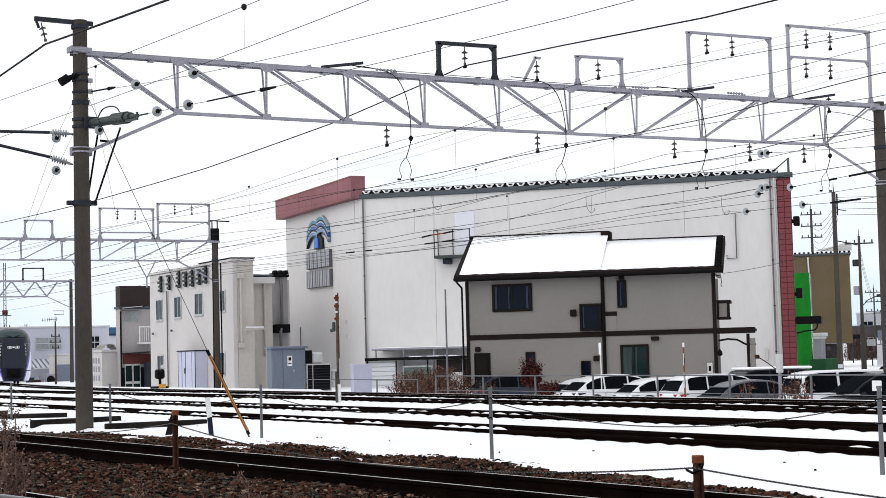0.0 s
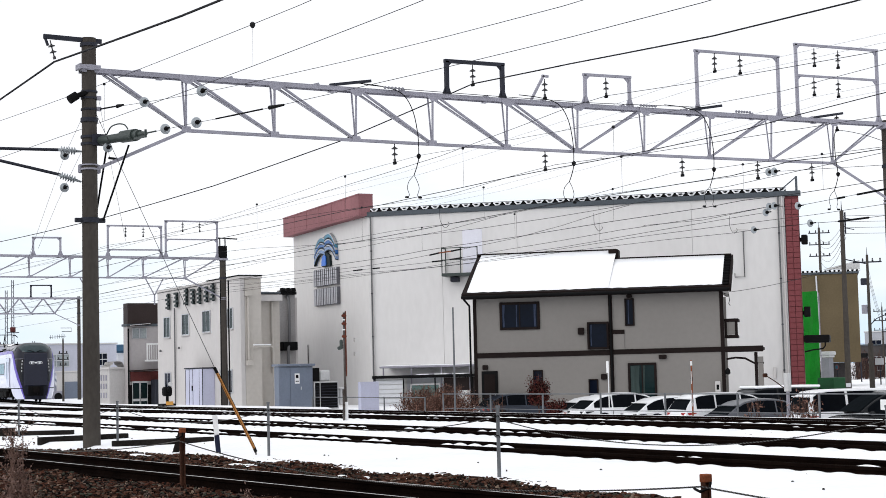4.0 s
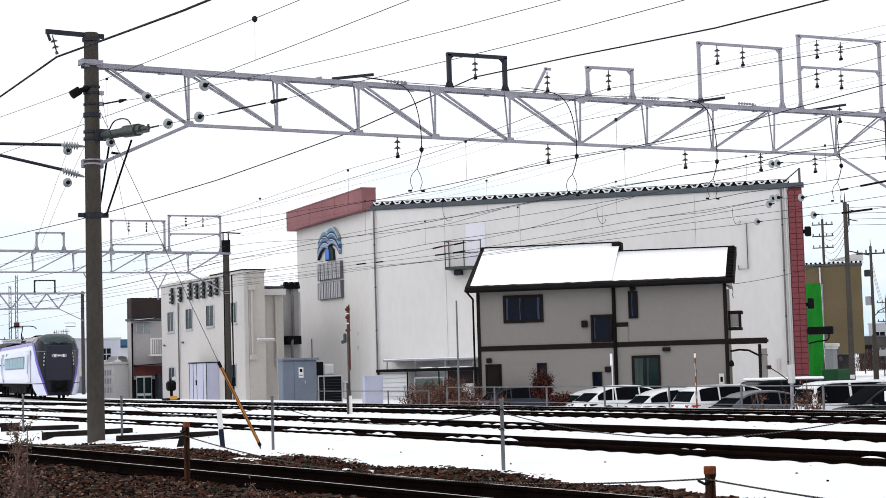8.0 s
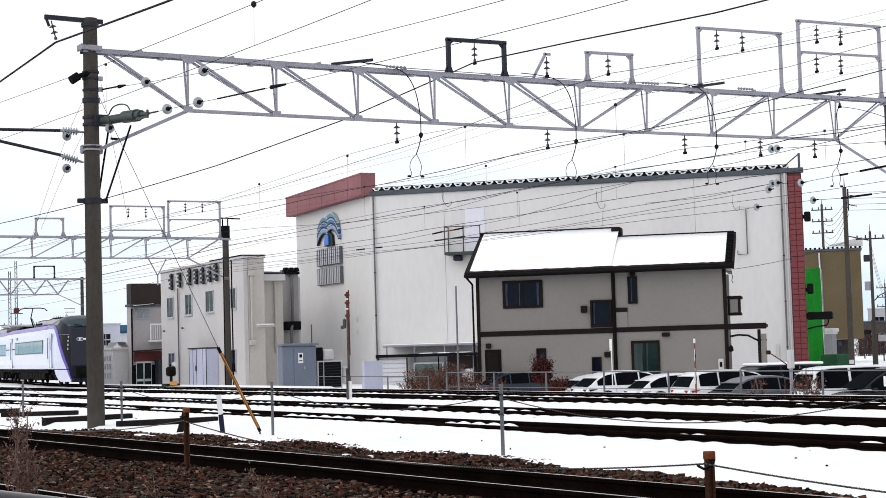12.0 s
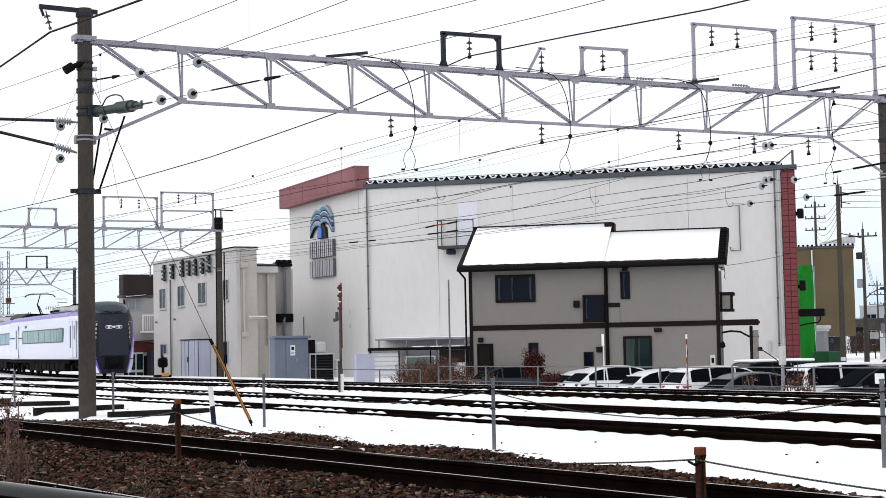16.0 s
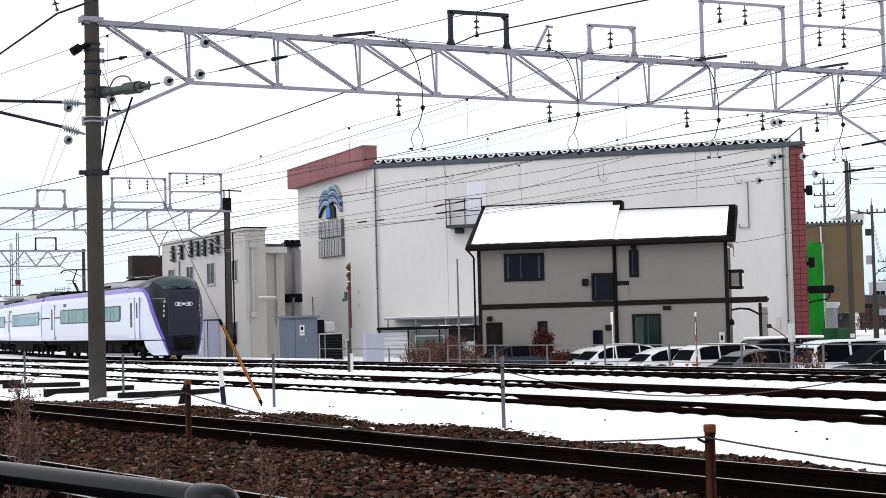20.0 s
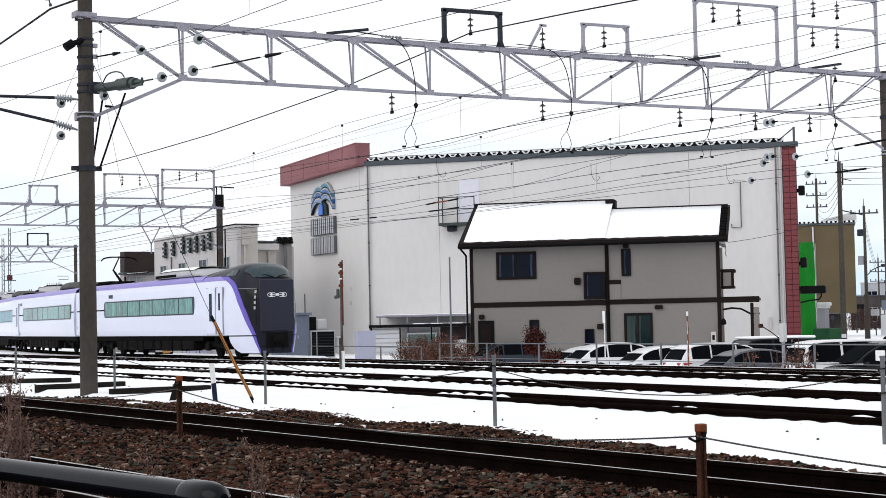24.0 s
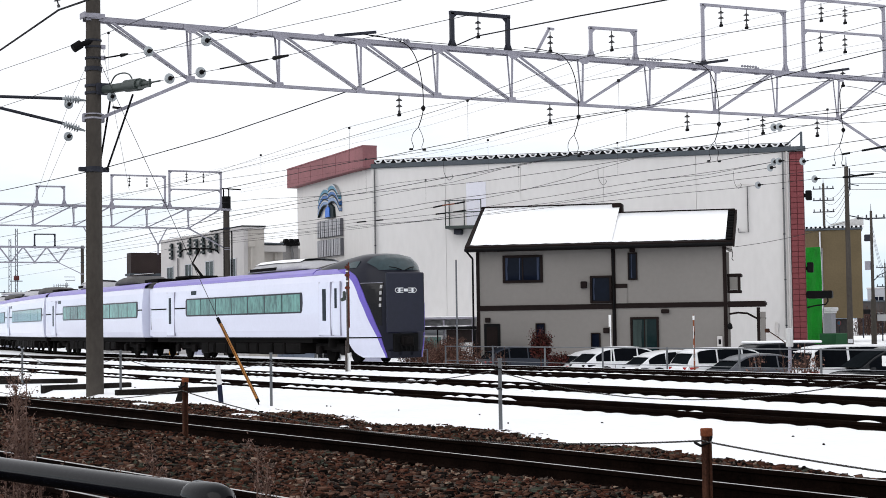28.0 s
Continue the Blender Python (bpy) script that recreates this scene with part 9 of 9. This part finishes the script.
tr = thing("parked_truck", "white and pale blue box truck on the far street", "truck", frame_at(-79.6, 80.0, 12, -1.0))
part("box", Mesh(FAR_WHITE).box(0, 0, 0.9, 2.6, 2.0, 2.2, None, 0.05), tr)
part("blue_band", Mesh(BLUE_GREY).box(1.4, -0.02, 1.0, 2.55, 0, 2.0, None, 0.03), tr)
part("cab", Mesh(FAR_WHITE).box(2.7, 0, 0.5, 4.0, 2.0, 1.9, None, 0.12), tr)
part("cab_window", Mesh(CAR_GLASS).box(3.0, -0.02, 1.2, 3.8, 0, 1.75, None, 0.03), tr)
for px in (0.5, 3.3):
    part("wheel", Mesh(TYRE).tube((px, -0.02, 0.4), (px, 0.3, 0.4), 0.4, n=14), tr)
cs = thing("canopy_sign", "pale canopy on a post by the street", "canopy", frame_at(-83.4, 77.8, 12, -1.0))
part("roof", Mesh(PALE_GREY).box(-0.05, 0, 2.85, 0.85, 0.8, 3.1, None, 0.05).box(0.02, 0.05, 2.7, 0.78, 0.7, 2.849, None, 0.03), cs)
part("post", Mesh(GREY_FAR).box(0.08, 0.1, 0, 0.72, 0.6, 2.69), cs)
ns = mast("round_sign", "round blue and red parking sign on a thin post", -79.8, 76.0, 1.0, 0.03, GALV_DARK, -1.0)
part("rim", Mesh(RED_TILE).tube((0, -0.04, 1.05), (0, -0.06, 1.05), 0.17, n=20), ns, "red rim")
part("disc", Mesh(FAR_BLUE).tube((0, -0.061, 1.05), (0, -0.07, 1.05), 0.125, n=20), ns, "blue face")
TWIG_DARK = material("dark_twigs", (0.018, 0.017, 0.017), 0.9, 0, 0.3, 6.0, spec=0.05)
st = boxy("street_house", "distant white house along the street", "house", frame_at(-149.6, 147.2, 45), 5.0, 6, 4.9, FAR_GREYWALL, -1.2, PALE_GREY)
window_unit(st, 0.6, 2.0, 2.9, 4.0, 0.0, ALU, GLASS, 2, None, 0.08, 0.08)
window_unit(st, 2.8, 4.4, 2.9, 4.0, 0.0, ALU, GLASS, 2, None, 0.08, 0.08)
sl = mast("traffic_signal", "distant traffic signal showing green", -107.2, 104.9, 2.5, 0.06, GALV_DARK, -1.0)
part("head", Mesh(BLACK_IRON).box(-0.2, -0.15, 1.7, 0.9, 0.1, 2.1, None, 0.08), sl)
part("green_lamp", Mesh(glow("green_signal", (0.05, 0.9, 0.55), 1.5)).tube((0.0, -0.19, 1.9), (0.0, -0.15, 1.9), 0.15, n=12), sl)

# more of the street: poles, lamps, signs and a far van
for x, y, h, arms in ((-125.2, 122.0, 5.4, 0), (-134.0, 134.6, 8.4, 3), (-112.5, 114.2, 5.6, 1)):
    utility_pole(x, y, h, "distant dark utility pole along the street", arms, False, 0.12, 45)
for i, (x, y, z, w, d) in enumerate(((-92.6, 92.6, 1.6, 0.9, 0.5), (-96.6, 97.6, 2.3, 0.5, 0.8), (-104.5, 105.8, 1.7, 1.2, 0.5))):
    sg = mast("street_sign", "small pale street sign on a thin post", x, y, z, 0.05, GALV_DARK, -1.0)
    part("panel", Mesh(FAR_WHITE if i != 1 else BLUE_GREY).box(-w / 2, -0.08, z - d, w / 2, -0.06, z, None, 0.02), sg)
for i, (x, y) in enumerate(((-88.2, 88.6), (-99.0, 100.0), (-108.0, 110.5))):
    v = thing("distant_van", "small white van waiting on the far street", "van", frame_at(x, y, 30, -1.0))
    part("body", Mesh(FAR_WHITE).box(0, 0, 0.35, 1.8, 3.6, 1.3, None, 0.12), v)
    part("cabin", Mesh(FAR_WHITE).box(0.1, 0.3, 1.3, 1.7, 3.4, 1.9, None, 0.15), v)
    part("front_glass", Mesh(CAR_GLASS).box(0.2, 0.26, 1.35, 1.6, 0.3, 1.8, None, 0.03), v)
    for px in (0.05, 1.6):
        part("wheel", Mesh(TYRE).tube((px, 0.6, 0.32), (px + 0.16, 0.6, 0.32), 0.32, n=12), v)
for i in range(5):
    a, b = (-62.15, 60.15, 8.6 - 0.22 * i), (-112.0, 105.1, 12.6 - 0.5 * i)
    wire(sag_line(a, b, 0.7 + 0.1 * i, 12), 0.012, "thin street wire between utility poles", "street_wire")
for i in range(3):
    wire(sag_line((-82.25, 81.45, 8.0 - 0.4 * i), (-134.0, 134.6, 6.4 - 0.4 * i), 0.6, 12), 0.012, "thin street wire between utility poles", "street_wire")
for i in range(4):
    wire(sag_line((-62.15, 60.15, 8.8 - 0.3 * i), (-20.0, 66.0, 8.8 - 0.3 * i), 0.8, 12), 0.010, "thin street wire between utility poles", "street_wire")

for i, (x, y, w, h) in enumerate(((-122.5, 119.6, 2.2, 3.6), (-123.5, 122.3, 2.4, 3.9), (-124.5, 125.4, 2.4, 3.3))):
    shrub("roadside_tree", "bare dark roadside tree along the street", x, y, -1.0, w, w, h, TWIG_DARK, 110, 900, 60 + i, 0.6, 0.06)
db = boxy("dark_shop", "low dark shop front beyond the street crossing", "shop", frame_at(-136.4, 132.6, 45), 7.0, 4, 3.1, SHOP_DARK, -1.2)
for i in range(4):
    window_unit(db, 0.4 + i * 1.4, 1.5 + i * 1.4, 0.3, 1.9, 0.0, ALU, GLASS, 2, None, 0.05, 0.05)

wire(sag_line((-56.0, 47.3, 4.55), (-62.4, 60.15, 6.3), 0.15, 12), 0.011, "thin service wire from the house to a utility pole", "service_wire")

# distant hills beyond the town, haze painted into their pale blue
hills = Mesh(material("hazed_hills", (0.55, 0.68, 0.82), 1.0, 0, 0.06, 0.002, spec=0.0))
ring0, ring1 = [], []
for i in range(81):
    a = math.radians(60 + 120 * i / 80)
    hgt = 150 + 60 * noise.noise((i * 0.13, 3, 0)) + 170 * smooth_step(30, 5, i) + 12 * noise.noise((i * 0.7, 1, 0))
    ring0.append((2300 * math.cos(a), 2300 * math.sin(a), -5))
    ring1.append((2300 * math.cos(a), 2300 * math.sin(a), 0.5 * hgt * (0.35 + 0.65 * smooth_step(45, 12, i))))
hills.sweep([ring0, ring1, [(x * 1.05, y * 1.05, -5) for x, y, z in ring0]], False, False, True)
solo("backdrop", hills, "blue hills beyond the town, haze painted into their colour", "hills", kind="structure")


motions()
